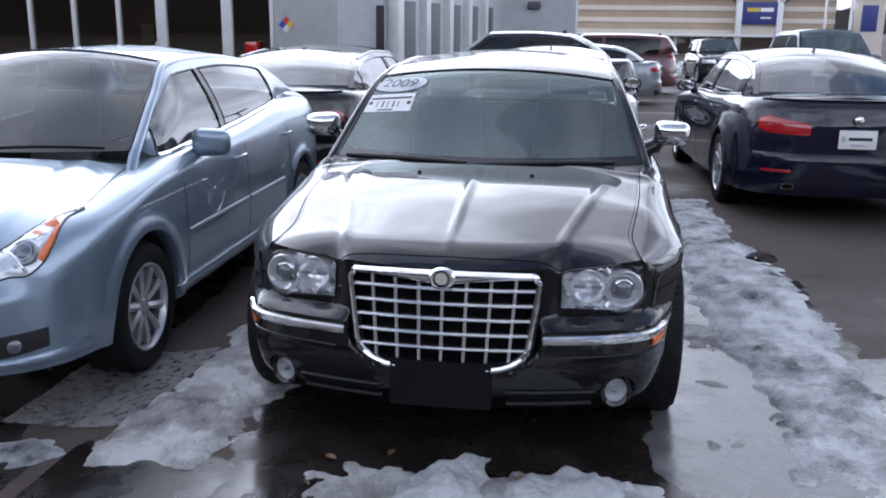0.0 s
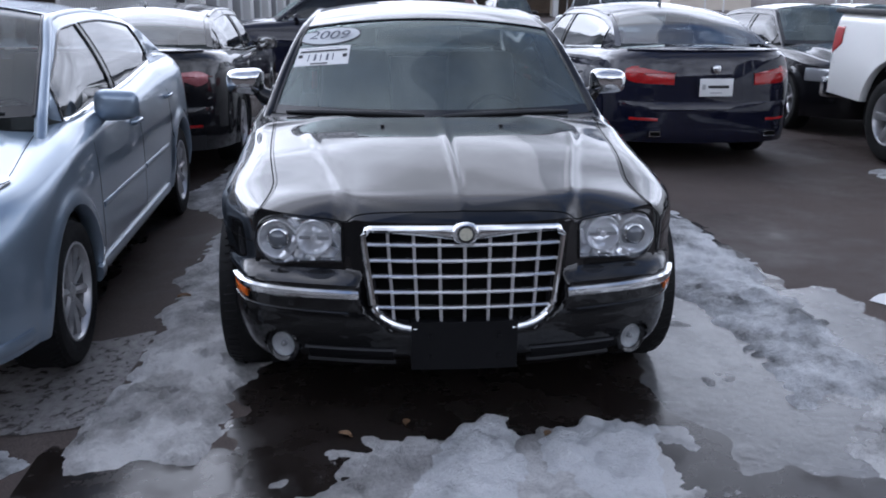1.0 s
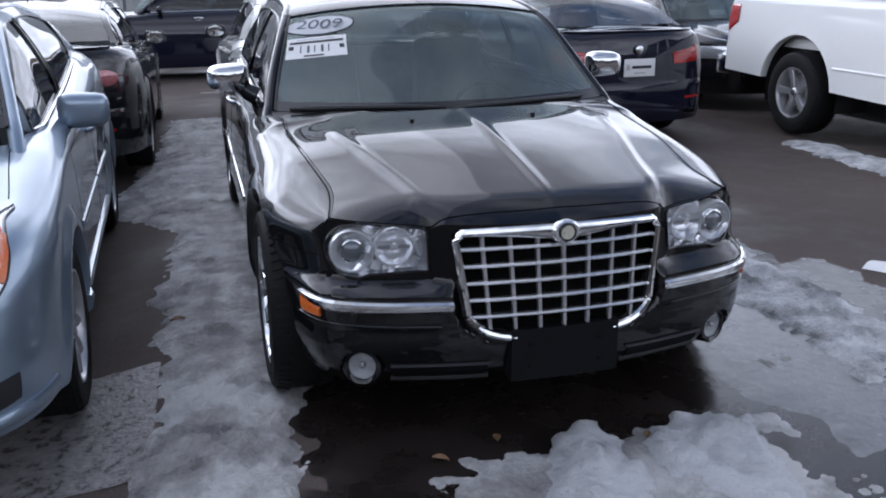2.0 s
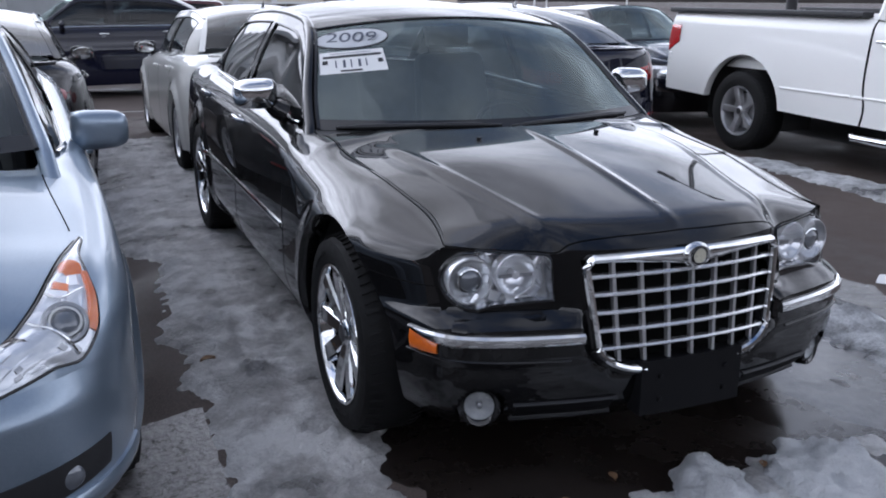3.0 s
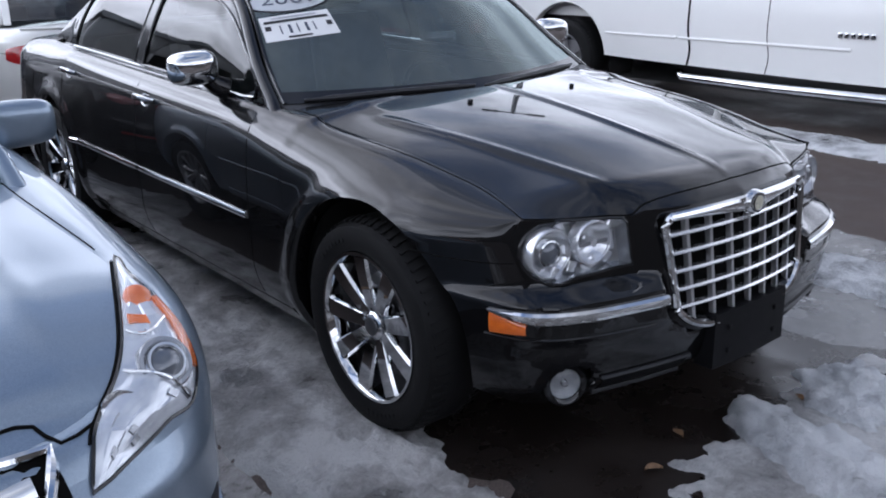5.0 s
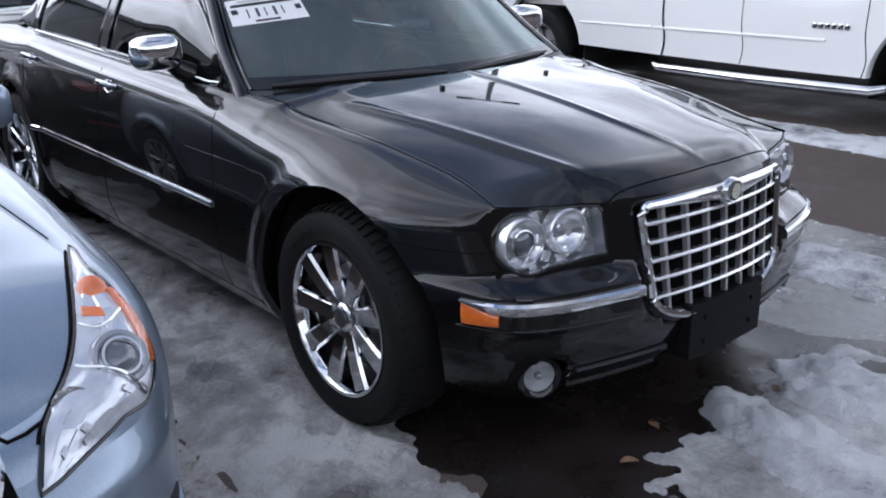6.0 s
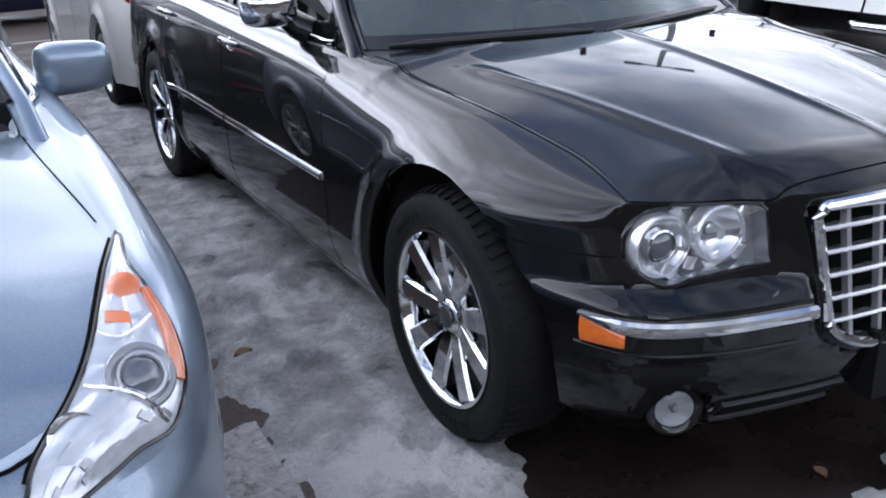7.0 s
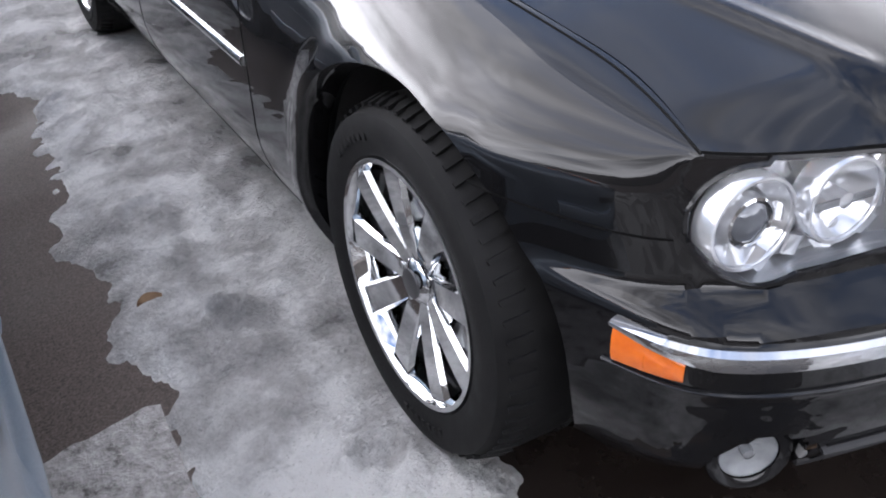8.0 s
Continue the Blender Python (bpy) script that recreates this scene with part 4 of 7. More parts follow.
class SaloonBody(Body):
    """The black saloon: a bumper that wraps the corners below, upright lamp faces set back above it, broad fenders."""
    KNOTS = (0, 0.2, 0.33, 0.375, 0.44, 0.56, 0.68, 0.76, 0.82, 0.88, 0.94, 1.0, 1.08, 1.16, 1.34, 1.8)
    low_x = staticmethod(tabled(curve(*zip(KNOTS, (0, 0.20, 0.33, 0.38, 0.45, 0.56, 0.665, 0.735, 0.775, 0.802, 0.832, 0.862, 0.888, 0.902, 0.909, 0.915))), 0.0, 1.8, 1800, 0.03))
    low_y = staticmethod(tabled(curve(*zip(KNOTS, (0.160, 0.167, 0.184, 0.193, 0.209, 0.236, 0.275, 0.318, 0.365, 0.432, 0.515, 0.60, 0.68, 0.75, 0.93, 1.40))), 0.0, 1.8, 1800, 0.03))
    up_x = staticmethod(tabled(curve(*zip(KNOTS, (0, 0.20, 0.33, 0.375, 0.435, 0.55, 0.655, 0.726, 0.765, 0.797, 0.830, 0.861, 0.888, 0.902, 0.909, 0.915))), 0.0, 1.8, 1800, 0.03))
    up_y = staticmethod(tabled(curve(*zip(KNOTS, (0.188, 0.205, 0.234, 0.252, 0.306, 0.331, 0.366, 0.410, 0.443, 0.492, 0.560, 0.622, 0.685, 0.75, 0.93, 1.40))), 0.0, 1.8, 1800, 0.03))
    rim_x = staticmethod(tabled(curve((0.76, 0.716), (0.82, 0.704), (0.88, 0.689), (0.94, 0.675), (1.0, 0.668), (1.08, 0.674), (1.16, 0.684), (1.34, 0.708), (1.55, 0.728), (1.8, 0.741)), 0.76, 1.8, 1000, 0.04))
    rim_y = staticmethod(tabled(curve((0.76, 0.405), (0.82, 0.440), (0.88, 0.488), (0.94, 0.552), (1.0, 0.615), (1.08, 0.683), (1.16, 0.75), (1.34, 0.93), (1.8, 1.40)), 0.76, 1.8, 1000, 0.03))
    rim_z = staticmethod(tabled(curve((0.40, 0.778), (0.47, 0.792), (0.6, 0.818), (0.7, 0.840), (0.93, 0.882), (1.2, 0.920), (1.53, 0.952), (2.0, 0.965), (2.6, 0.978), (3.7, 1.01), (4.3, 1.02), (5.1, 1.005)), 0.40, 5.2, 2400, 0.10))
    shoulder = staticmethod(tabled(curve((0.66, 0.755), (0.76, 0.735), (0.82, 0.716), (0.90, 0.704), (1.08, 0.703), (1.34, 0.722), (1.66, 0.765), (1.8, 0.785)), 0.0, 1.8, 1000, 0.05))

    def __init__(self, W, nose, tail, yf, yr, R):
        qs = [1.8 * k / 260 for k in range(261)]
        self.qs, self.y_of_q = qs, np.array([self.low_y(q) for q in qs])
        flank_s = curve((1.40, 0.785), (1.62, 0.835), (1.9, 0.868), (3.0, 0.885), (4.2, 0.905), (5.1, 0.90))

        def chin(x, z):
            mid = 0.060 * (1 - step(grille_half(max(z, 0.42)) + 0.004, grille_half(max(z, 0.42)) + 0.050, x)) * step(0.385, 0.43, z)
            return mid + (0.05 * step(0.30, 0.20, z) if z < 0.30 else 0.0) + 0.007 * (1 - step(0.440, 0.456, z))

        def fog(s, z, p):
            return 0.065 if math.hypot(p.x - 0.640, z - 0.302) < 0.062 and p.y < 0.6 else 0.0
        self.setup(W=W, nose=nose, tail=tail, yf=yf, yr=yr, R=R, nR=3.6, Lr=0.8, arch=0.420, flare=0.016, belly=0.075, Lf=1.40 - nose, n1=44, dent=fog,
                         front=[(self.low_x(q), self.low_y(q)) for q in qs], hole=self.opening,
                         width=curve((1.4, 1.0), (3.2, 1.0), (4.3, 0.985), (5.1, 0.95)), back=chin,
                         zs=lambda y: self.shoulder(self.q_at(y)) if y < 1.40 else flank_s(y),
                         zt=lambda y: (self.hood_edge(self.up_x(self.q_at(y))) if self.q_at(y) < 0.76 else self.rim_z(self.rim_y(self.q_at(y)))) if y < 1.40 else self.rim_z(y),
                         inset=curve((0.6, 0.19), (0.68, 0.199), (0.93, 0.177), (1.2, 0.152), (1.5, 0.134), (1.66, 0.090), (1.8, 0.082), (2.5, 0.075), (3.7, 0.08), (4.15, 0.13), (5.1, 0.09)),
                         zb=curve((0.16, 0.205), (0.30, 0.215), (0.44, 0.245), (0.56, 0.27), (0.80, 0.27), (1.25, 0.19), (3.5, 0.19), (4.5, 0.22), (5.1, 0.27)),
                         lines=(0.66, 1.64, 2.70, 3.70), rear=lambda x, z: 0.05 * step(0.62, 0.70, z))
        self.zs, self.zt = tabled(self.zs, nose, tail, 1500), tabled(self.zt, nose, tail, 1500)
        self.s_end = self.s_of(1.79)
        self.top_end = super().at(self.s_end, self.zt(self.low_y(1.79)))

    def q_at(self, y):
        return float(np.interp(y, self.y_of_q, self.qs))

    def q_low(self, x):
        return float(np.interp(x, [self.low_x(q) for q in self.qs[::4]], self.qs[::4]))

    def s_of(self, q):
        return float(np.interp(q, self.qs, self.arc[:len(self.qs)]))

    def hood_edge(self, x):
        return lerp(0.770, 0.768 + 0.0915 * (min(abs(x), 0.73) - 0.585), step(0.37, 0.42, abs(x)))

    def rim(self, q):
        """The fender's edge along the hood, from the lamp's corner back."""
        y = self.rim_y(q)
        return Vector((self.rim_x(q), y, self.rim_z(y)))

    def bare(self, q, z):
        """The front's plan at height z: the bumper below, the set-back lamp faces above."""
        w = step(0.552, 0.594, z)
        k = 1 - step(0.76, 1.0, q)
        x = lerp(self.low_x(q), self.up_x(q), w)
        return x, lerp(self.low_y(q) + self.back(x, z) * (1 - step(0.80, 0.95, q)), self.up_y(q) + 0.22 * (z - 0.685) * k, w)

    def face(self, x, z):
        a, b = 0.0, 1.08
        for _ in range(26):
            m = (a + b) / 2
            a, b = (m, b) if self.bare(m, z)[0] < abs(x) else (a, m)
        return self.bare(a, z)[1]

    def opening(self, x, y, z):
        """Where the skin gives way to a lamp or to the grille, the nearest place on that edge."""
        if y > 0.55 or z < 0.41:
            return None
        dx, dz = x - LAMP_X, z - LAMP_Z
        a = math.atan2(dz, dx)
        e = lamp_edge(a)
        if math.hypot(dx, dz) < e:
            px, pz = LAMP_X + e * math.cos(a), LAMP_Z + e * math.sin(a)
            return Vector((px, self.face(px, pz), pz))
        if 0.425 < z < 0.744 and x < grille_half(z):
            return Vector((grille_half(z), self.face(grille_half(z), z), z)) if x > 0.5 * grille_half(z) else Vector((x, y, z))
        return None

    def at(self, s, z, off=0.0):
        if s >= self.s_end:
            return super().at(s, z, off)
        q = float(np.interp(s, self.arc[:len(self.qs)], self.qs))
        _, y0, nx, ny = self.plan(s)
        zs, zt = self.zs(y0), self.zt(y0)
        x, y = self.bare(q, z)
        g = off - self.belly * max(0, (0.42 - z) / 0.22) ** 2 - self.lean * max(0, (z - 0.62) / 0.3) ** 2 * step(0.9, 1.08, q)
        d = math.hypot(y0 - self.yf, z - self.R) - self.arch
        g += self.flare * math.exp(-(max(d, 0) / 0.058) ** 4) * (1 - step(zs - 0.02, zt, z)) * step(0.90, 0.985, nx) * step(0.72, 0.82, y0)
        x, y = x + nx * g, y + ny * g
        if z > zs:
            c = min(1, (z - zs) / max(1e-4, zt - zs))
            k = 1 - math.sqrt(max(0, 1 - c * c))
            if q < 0.76:
                tx, ty = self.up_x(q), self.bare(q, zt)[1]
            else:
                tx, ty = self.rim_x(q), self.rim_y(q)
                e = self.top_end
                m = step(1.3, 1.79, q)
                tx, ty = lerp(tx, e.x, m), lerp(ty, e.y, m)
            x, y = lerp(x, tx, k), lerp(y, ty, k)
        return Vector((max(x, 0.0), y, z))


def black_saloon():
    root = thing("black_sedan", "glossy black sedan with chrome grille and wheels on slushy snow", "car")
    W, nose, tail, yf, yr, R = 0.915, 0.160, 5.13, 0.93, 3.978, 0.350
    body = SaloonBody(W, nose, tail, yf, yr, R)
    nose_y, hood_edge = body.face, body.hood_edge

    def out(x):
        return body.low_y(body.q_low(x))

    def grille_y(x, z):
        return 0.192 + 0.42 * x * x - 0.10 * (0.75 - z)

    flank(root, body, BLACK, (1.64, 2.70, 3.70), lambda y, z: y < 0.72 and z < 0.666 or y < 0.415, lambda y, z: y > 4.5 and z < 0.62)

    def ridge(x, y):
        k = step(nose, 0.55, y) * (1 - 0.6 * step(1.0, 1.5, y))
        spine = 0.007 * math.exp(-(x / 0.016) ** 2) * k
        edge = lerp(0.40, 0.585, step(0.2, 1.35, y))
        raised = 0.008 * math.exp(-((abs(x) - edge) / 0.022) ** 2) * step(nose, 0.35, y) * (1 - step(1.15, 1.32, y)) + 0.006 * (1 - step(edge - 0.05, edge + 0.02, abs(x))) * step(nose, 0.4, y)
        return spine + raised
    mid_z = tabled(curve((0.20, 0.806), (0.30, 0.826), (0.5, 0.862), (0.8, 0.912), (1.1, 0.950), (1.55, 0.990)), 0.2, 1.6, 1400, 0.08)
    gap = [body.at(body.s_of(q), body.zt(body.low_y(q))) for q in [lerp(0.77, 1.78, k / 36) for k in range(37)]] + [body.at(body.s_side(y), body.zt(y)) for y in [lerp(1.41, 1.58, k / 4) for k in range(5)]]
    gap_x = tabled(curve((0.30, 0.712), *[(p.y, p.x) for p in gap]), 0.30, 1.6, 1300)
    gap_z = tabled(curve((0.30, 0.768), *[(p.y, p.z) for p in gap]), 0.30, 1.6, 1300)

    def crown(x, y):
        """Height of the hood and of the nose's brow, one surface rolled down at its front."""
        w = min(1, abs(x) / gap_x(y))
        front = nose_y(x, hood_edge(x))
        w0 = min(1, abs(x) / gap_x(front))

        def bare(q, yy):
            return gap_z(yy) + (mid_z(yy) - gap_z(yy)) * (1 - q ** 2.4)
        roll = min(1, max(0, (y - front) / 0.15))
        return bare(w, y) + ridge(x, y) * min(1, 6 * (1 - w)) * min(1, roll * 1.5) + (hood_edge(x) - bare(w0, front)) * (1 - roll) ** 2.3

    def brow_y(x):
        """Where the hood's front shut line runs: arched over the grille, then along the lamps."""
        front = nose_y(x, hood_edge(x)) + 0.003
        return max(front, lerp(0.255 + 0.25 * x * x, front, step(0.405, 0.45, abs(x))))

    def hood(u, v):
        w = 2 * u - 1
        y = 0.7
        for _ in range(6):
            x = w * gap_x(y) * 0.9965
            y = lerp(brow_y(x) + 0.002, 1.565 - 0.25 * (1 - w * w), v ** 1.25)
        return Vector((x, y, crown(x, y)))
    part("hood", grid(hood, 120, 96), BLACK, root)
    part("nose_brow", grid(lambda u, v: Vector((lerp(-0.455, 0.455, u), lerp(nose_y(lerp(-0.455, 0.455, u), hood_edge(lerp(-0.455, 0.455, u))), brow_y(lerp(-0.455, 0.455, u)) - 0.002, v), crown(lerp(-0.455, 0.455, u), lerp(nose_y(lerp(-0.455, 0.455, u), hood_edge(lerp(-0.455, 0.455, u))), brow_y(lerp(-0.455, 0.455, u)) - 0.002, v)))), 90, 10), BLACK, root)

    arch = [Vector((x, brow_y(x), crown(x, brow_y(x)))) for x in [lerp(-0.712, 0.712, k / 100) for k in range(101)]]
    boot = body.top(4.33, tail, curve((4.3, 0.03), (5.1, 0.02)), lambda x, y: 0.0, bow0=-0.12)
    part("boot_lid", grid(boot, 30, 30), BLACK, root)
    cab = Cabin(body, ((0, 0.800, 1.60, 0.954), (0.06, 0.770, 1.74, 1.050), (0.22, 0.652, 2.13, 1.326), (0.30, 0.618, 2.38, 1.378), (0.5, 0.605, 2.93, 1.400), (0.70, 0.60, 3.52, 1.375), (0.8, 0.615, 3.80, 1.29), (1.0, 0.71, 4.36, 1.03)), bulge=0.025, crown=0.058, bow=0.26, back=0.12, ta=0.225, tc=0.71)
    glasshouse(root, body, cab, BLACK, GLASS, DARKGLASS, ((0.055, 0.44), (0.475, 0.80)), CHROME)
    mirror(root, body, cab, 1.96, 1.075, CHROME, 0.935, w=0.19, h=0.135, square=0.55, deep=0.075)
    handles(root, body, ((2.58, 0.888), (3.61, 0.915)), CHROME)
    w = wheel_data("hero", R, 0.225, 0.240, 9, "broad", CHROME)
    for x, y, sp in ((-0.785, yf, 8), (0.785, yf, 30), (-0.785, yr, 22), (0.785, yr, 3)):
        put_wheel(root, w, x, y, R, sp)
    # rubbing strips along the doors
    for a, b in ((1.66, 2.685), (2.715, 3.62)):
        both(root, "side_moulding", band(body, body.s_side(a), body.s_side(b), 0.556, 0.580, 0.010, 24, 3), CHROME)
    # shut lines
    for y in (1.64, 2.70, 3.70):
        s = body.s_side(y)
        both(root, "shut_line", seam(body, [(s + (0.03 * math.sin(k * 0.1) if y > 3 else 0), lerp(body.zb(y) + 0.05, body.zt(y) - 0.004, k / 20)) for k in range(21)]), SEAM)
    for pts in ([(body.s_of(lerp(1.10, 0.785, k / 16)), 0.669 - 0.008 * k / 16 - 0.006 * math.sin(math.pi * k / 16)) for k in range(17)],
                [(body.s_side(lerp(1.38, 3.53, k / 30)), body.zb(2) + 0.06) for k in range(31)],
                [(body.s_of(lerp(0.775, 1.78, k / 50)), body.zt(body.low_y(lerp(0.775, 1.78, k / 50))) - 0.0003) for k in range(51)],
                [(body.s_side(lerp(1.39, 1.58, k / 8)), body.zt(lerp(1.39, 1.58, k / 8)) - 0.0003) for k in range(9)]):
        both(root, "shut_line", seam(body, pts), SEAM)
    part("shut_line", tube([p + Vector((0, 0, -0.0012)) for p in arch], 0.0030, 5), SEAM, root)
    # bumper chrome, markers and lamps
    s0, s1 = body.s_front(0.370), body.s_side(0.448)
    tip = curve((0.0, 0.506), (0.70, 0.504), (0.84, 0.514), (1.0, 0.537))
    both(root, "bumper_chrome", band(body, s0, s1, tip, lambda u: 0.540 + 0.004 * u, 0.016, 44, 5), CHROME, "bright chrome bumper strip")
    s2 = body.s_side(0.350)
    side_lo = body.s_side(0.446)
    both(root, "marker_lamp", band(body, s2, side_lo, lambda u: lerp(0.476, 0.472, u), lambda u: tip((lerp(s2, side_lo, u) - s0) / (s1 - s0)) - 0.003, 0.009, 14, 4), AMBER, "amber side marker lens")
    both(root, "marker_divider", band(body, lerp(s2, side_lo, 0.52), lerp(s2, side_lo, 0.545), 0.476, 0.512, 0.0100, 2, 4), AMBER)
    both(root, "bumper_lip", band(body, body.s_front(0.40), body.s_side(0.462), lambda u: lerp(0.452, 0.462, u), lambda u: lerp(0.460, 0.468, u), 0.006, 44, 3), GLOSSBLACK)
    for sgn in (1, -1):
        at = pose(sgn * 0.640, out(0.640) + 0.050, 0.302, 0, 0, -90 + sgn * 24)
        fog = part("fog_lamp", moved(lathe([(0.0, 0.012), (0.03, 0.009), (0.044, 0.0), (0.047, -0.02)], 32), at), LENS, root, "round clear fog lamp")
        part("fog_reflector", moved(lathe([(0.0, -0.016), (0.03, -0.012), (0.0455, -0.001)], 32), at), FROST, fog)
        part("fog_bulb", moved(lathe([(0.0, 0.004), (0.009, 0.0), (0.011, -0.02)], 20), at), LAMPGREY, fog)
        part("fog_bezel", moved(lathe([(0.047, 0.002), (0.052, 0.006), (0.060, 0.009), (0.066, 0.004), (0.070, -0.03)], 36), at), GLOSSBLACK, fog)
    both(root, "lower_intake", band(body, body.s_front(0.25), body.s_front(0.55), 0.255, 0.325, 0.003, 12, 3), BRACKET)
    for z in (0.258, 0.318):
        both(root, "intake_bar", band(body, body.s_front(0.24), body.s_front(0.56), z - 0.0035, z + 0.0035, 0.012, 12, 2), PLASTIC)
    part("plate_bracket", join(slab(lambda u, v: Vector((lerp(-0.185, 0.185, u), out(0) - 0.014 - 0.006 * math.cos((u - 0.5) * 3), lerp(0.262, 0.436, v))), lambda u, v: Vector((lerp(-0.185, 0.185, u), out(0) + 0.05, lerp(0.262, 0.43, v))), 12, 6), *[block(x, out(0) - 0.02, z, 0.014, 0.01, 0.014, 0.003) for x in (-0.12, 0.12) for z in (0.31, 0.385)]), BRACKET, root, "empty black plate bracket")
    grille(root, grille_y)
    for sgn in (1, -1):
        headlamp(root, sgn, nose_y, lamp_edge)
    # wipers, washer jets, aerial fin
    for x0, x1 in ((-0.66, -0.06), (-0.02, 0.60)):
        pts = []
        for k in range(16):
            x = lerp(x0, x1, k / 15)
            p = cab.across(x / 0.75, 0.005 + 0.006 * math.sin(k / 15 * 2.6), 0.012)
            pts.append(p)
        part("wiper", tube(pts, lambda q: 0.011 if 0.1 < q < 0.9 else 0.006, 6), PLASTIC, root)
    for x in (-0.273, 0.273):
        p = hood(0.5 + x / 1.53, 0.86)
        part("washer_jet", block(p.x, p.y, p.z + 0.006, 0.018, 0.014, 0.012, 0.004), GLOSSBLACK, root)
    cowl = slab(lambda u, v: cab.across(lerp(-0.97, 0.97, u), 0.0, 0.004) + Vector((0, lerp(-0.07, 0.03, v), lerp(-0.012, 0.006, v))), lambda u, v: cab.across(lerp(-0.97, 0.97, u), 0.0, -0.02) + Vector((0, lerp(-0.07, 0.03, v), -0.02)), 24, 3)
    part("cowl_panel", cowl, PLASTIC, root)
    # lamps at the tail
    both(root, "tail_lamp", band(body, body.s_rear(0.62), body.s_side(4.93), 0.72, 0.93, 0.010, 14, 6), RED, "red tail lamp")
    both(root, "rear_chrome", band(body, body.s_rear(0.30), body.s_side(4.85), 0.585, 0.612, 0.012, 20, 3), CHROME)
    # oval year sticker and price sheet inside the windscreen
    def on_glass(u, t, off):
        p = cab.across(u, t, 0)
        n = (cab.across(u + 0.02, t) - cab.across(u - 0.02, t)).cross(cab.across(u, t + 0.01) - cab.across(u, t - 0.01)).normalized()
        return p + n * off
    def oval(cu, ct, ru, rt, off, n=36):
        vs = [on_glass(cu, ct, off)] + [on_glass(cu + ru * math.cos(2 * math.pi * k / n), ct + rt * math.sin(2 * math.pi * k / n), off) for k in range(n)]
        return vs, [(0, k + 1, (k + 1) % n + 1) for k in range(n)]
    st = part("year_sticker", oval(-0.742, 0.181, 0.232, 0.0225, 0.002), INK, root, "oval grey year sticker")
    part("sticker_face", oval(-0.742, 0.181, 0.222, 0.0203, 0.003), STICKER, st)
    def upright(u, t, off):
        p = on_glass(u, t, off)
        dx = (on_glass(u + 0.03, t, off) - on_glass(u - 0.03, t, off)).normalized()
        dz = (on_glass(u, t + 0.005, off) - on_glass(u, t - 0.005, off)).normalized()
        dz = (dz - dx * dz.dot(dx)).normalized()
        m = Matrix((dx, dz, dx.cross(dz))).transposed().to_4x4()
        m.translation = p
        return m
    yr_ = words("2009", 0.094, SLATE, st, Matrix(), 0.0004)
    yr_.matrix_local = upright(-0.742, 0.181, 0.0042) @ Matrix(((1.22, 0.36, 0, 0), (0, 1.0, 0, 0), (0, 0, 1, 0), (0, 0, 0, 1)))
    def sheet_at(a, b):
        """A place on the price sheet, which hangs a little askew."""
        return lerp(-0.932, -0.566, a) - 0.006 * b, lerp(lerp(0.1135, 0.1185, a), lerp(0.1545, 0.1555, a), b)

    def patch_on(a0, a1, b0, b1, off):
        return grid(lambda u, v: on_glass(*sheet_at(lerp(a0, a1, u), lerp(b0, b1, v)), off), 10, 6)
    pr = part("price_sheet", patch_on(0, 1, 0, 1, 0.002), PAPER, root, "white price sheet with bars of print")
    part("print_bar", patch_on(0.05, 0.95, 0.70, 0.80, 0.0035), INK, pr)
    part("print_bar", patch_on(0.16, 0.80, 0.86, 0.92, 0.0035), SATIN, pr)
    for a0, a1, b0, b1 in ((0.04, 0.12, 0.42, 0.60), (0.88, 0.96, 0.36, 0.54), (0.30, 0.62, 0.06, 0.13)):
        part("print_bar", patch_on(a0, a1, b0, b1, 0.0035), INK, pr)
    for k in range(5):
        part("print_bar", patch_on(0.23 + 0.115 * k, 0.25 + 0.115 * k + 0.02 * (k % 2), 0.24, 0.58, 0.0035), SLATE, pr)
    # fuel door on the rear quarter
    lid = [(4.02 - 0.10, 0.80), (4.02 + 0.07, 0.80), (4.02 + 0.11, 0.70), (4.02 + 0.02, 0.66), (4.02 - 0.06, 0.70)]
    loop = []
    for (ya, za), (yb, zb_) in zip(lid, lid[1:] + lid[:1]):
        loop += [(body.s_side(lerp(ya, yb, k / 6) + 0.22), lerp(za, zb_, k / 6) + 0.06) for k in range(6)]
    part("fuel_door", mirrored(tube([body.over(a, b, -0.001) for a, b in loop], 0.0028, 5, True)), SEAM, root)
    return root, body, cab


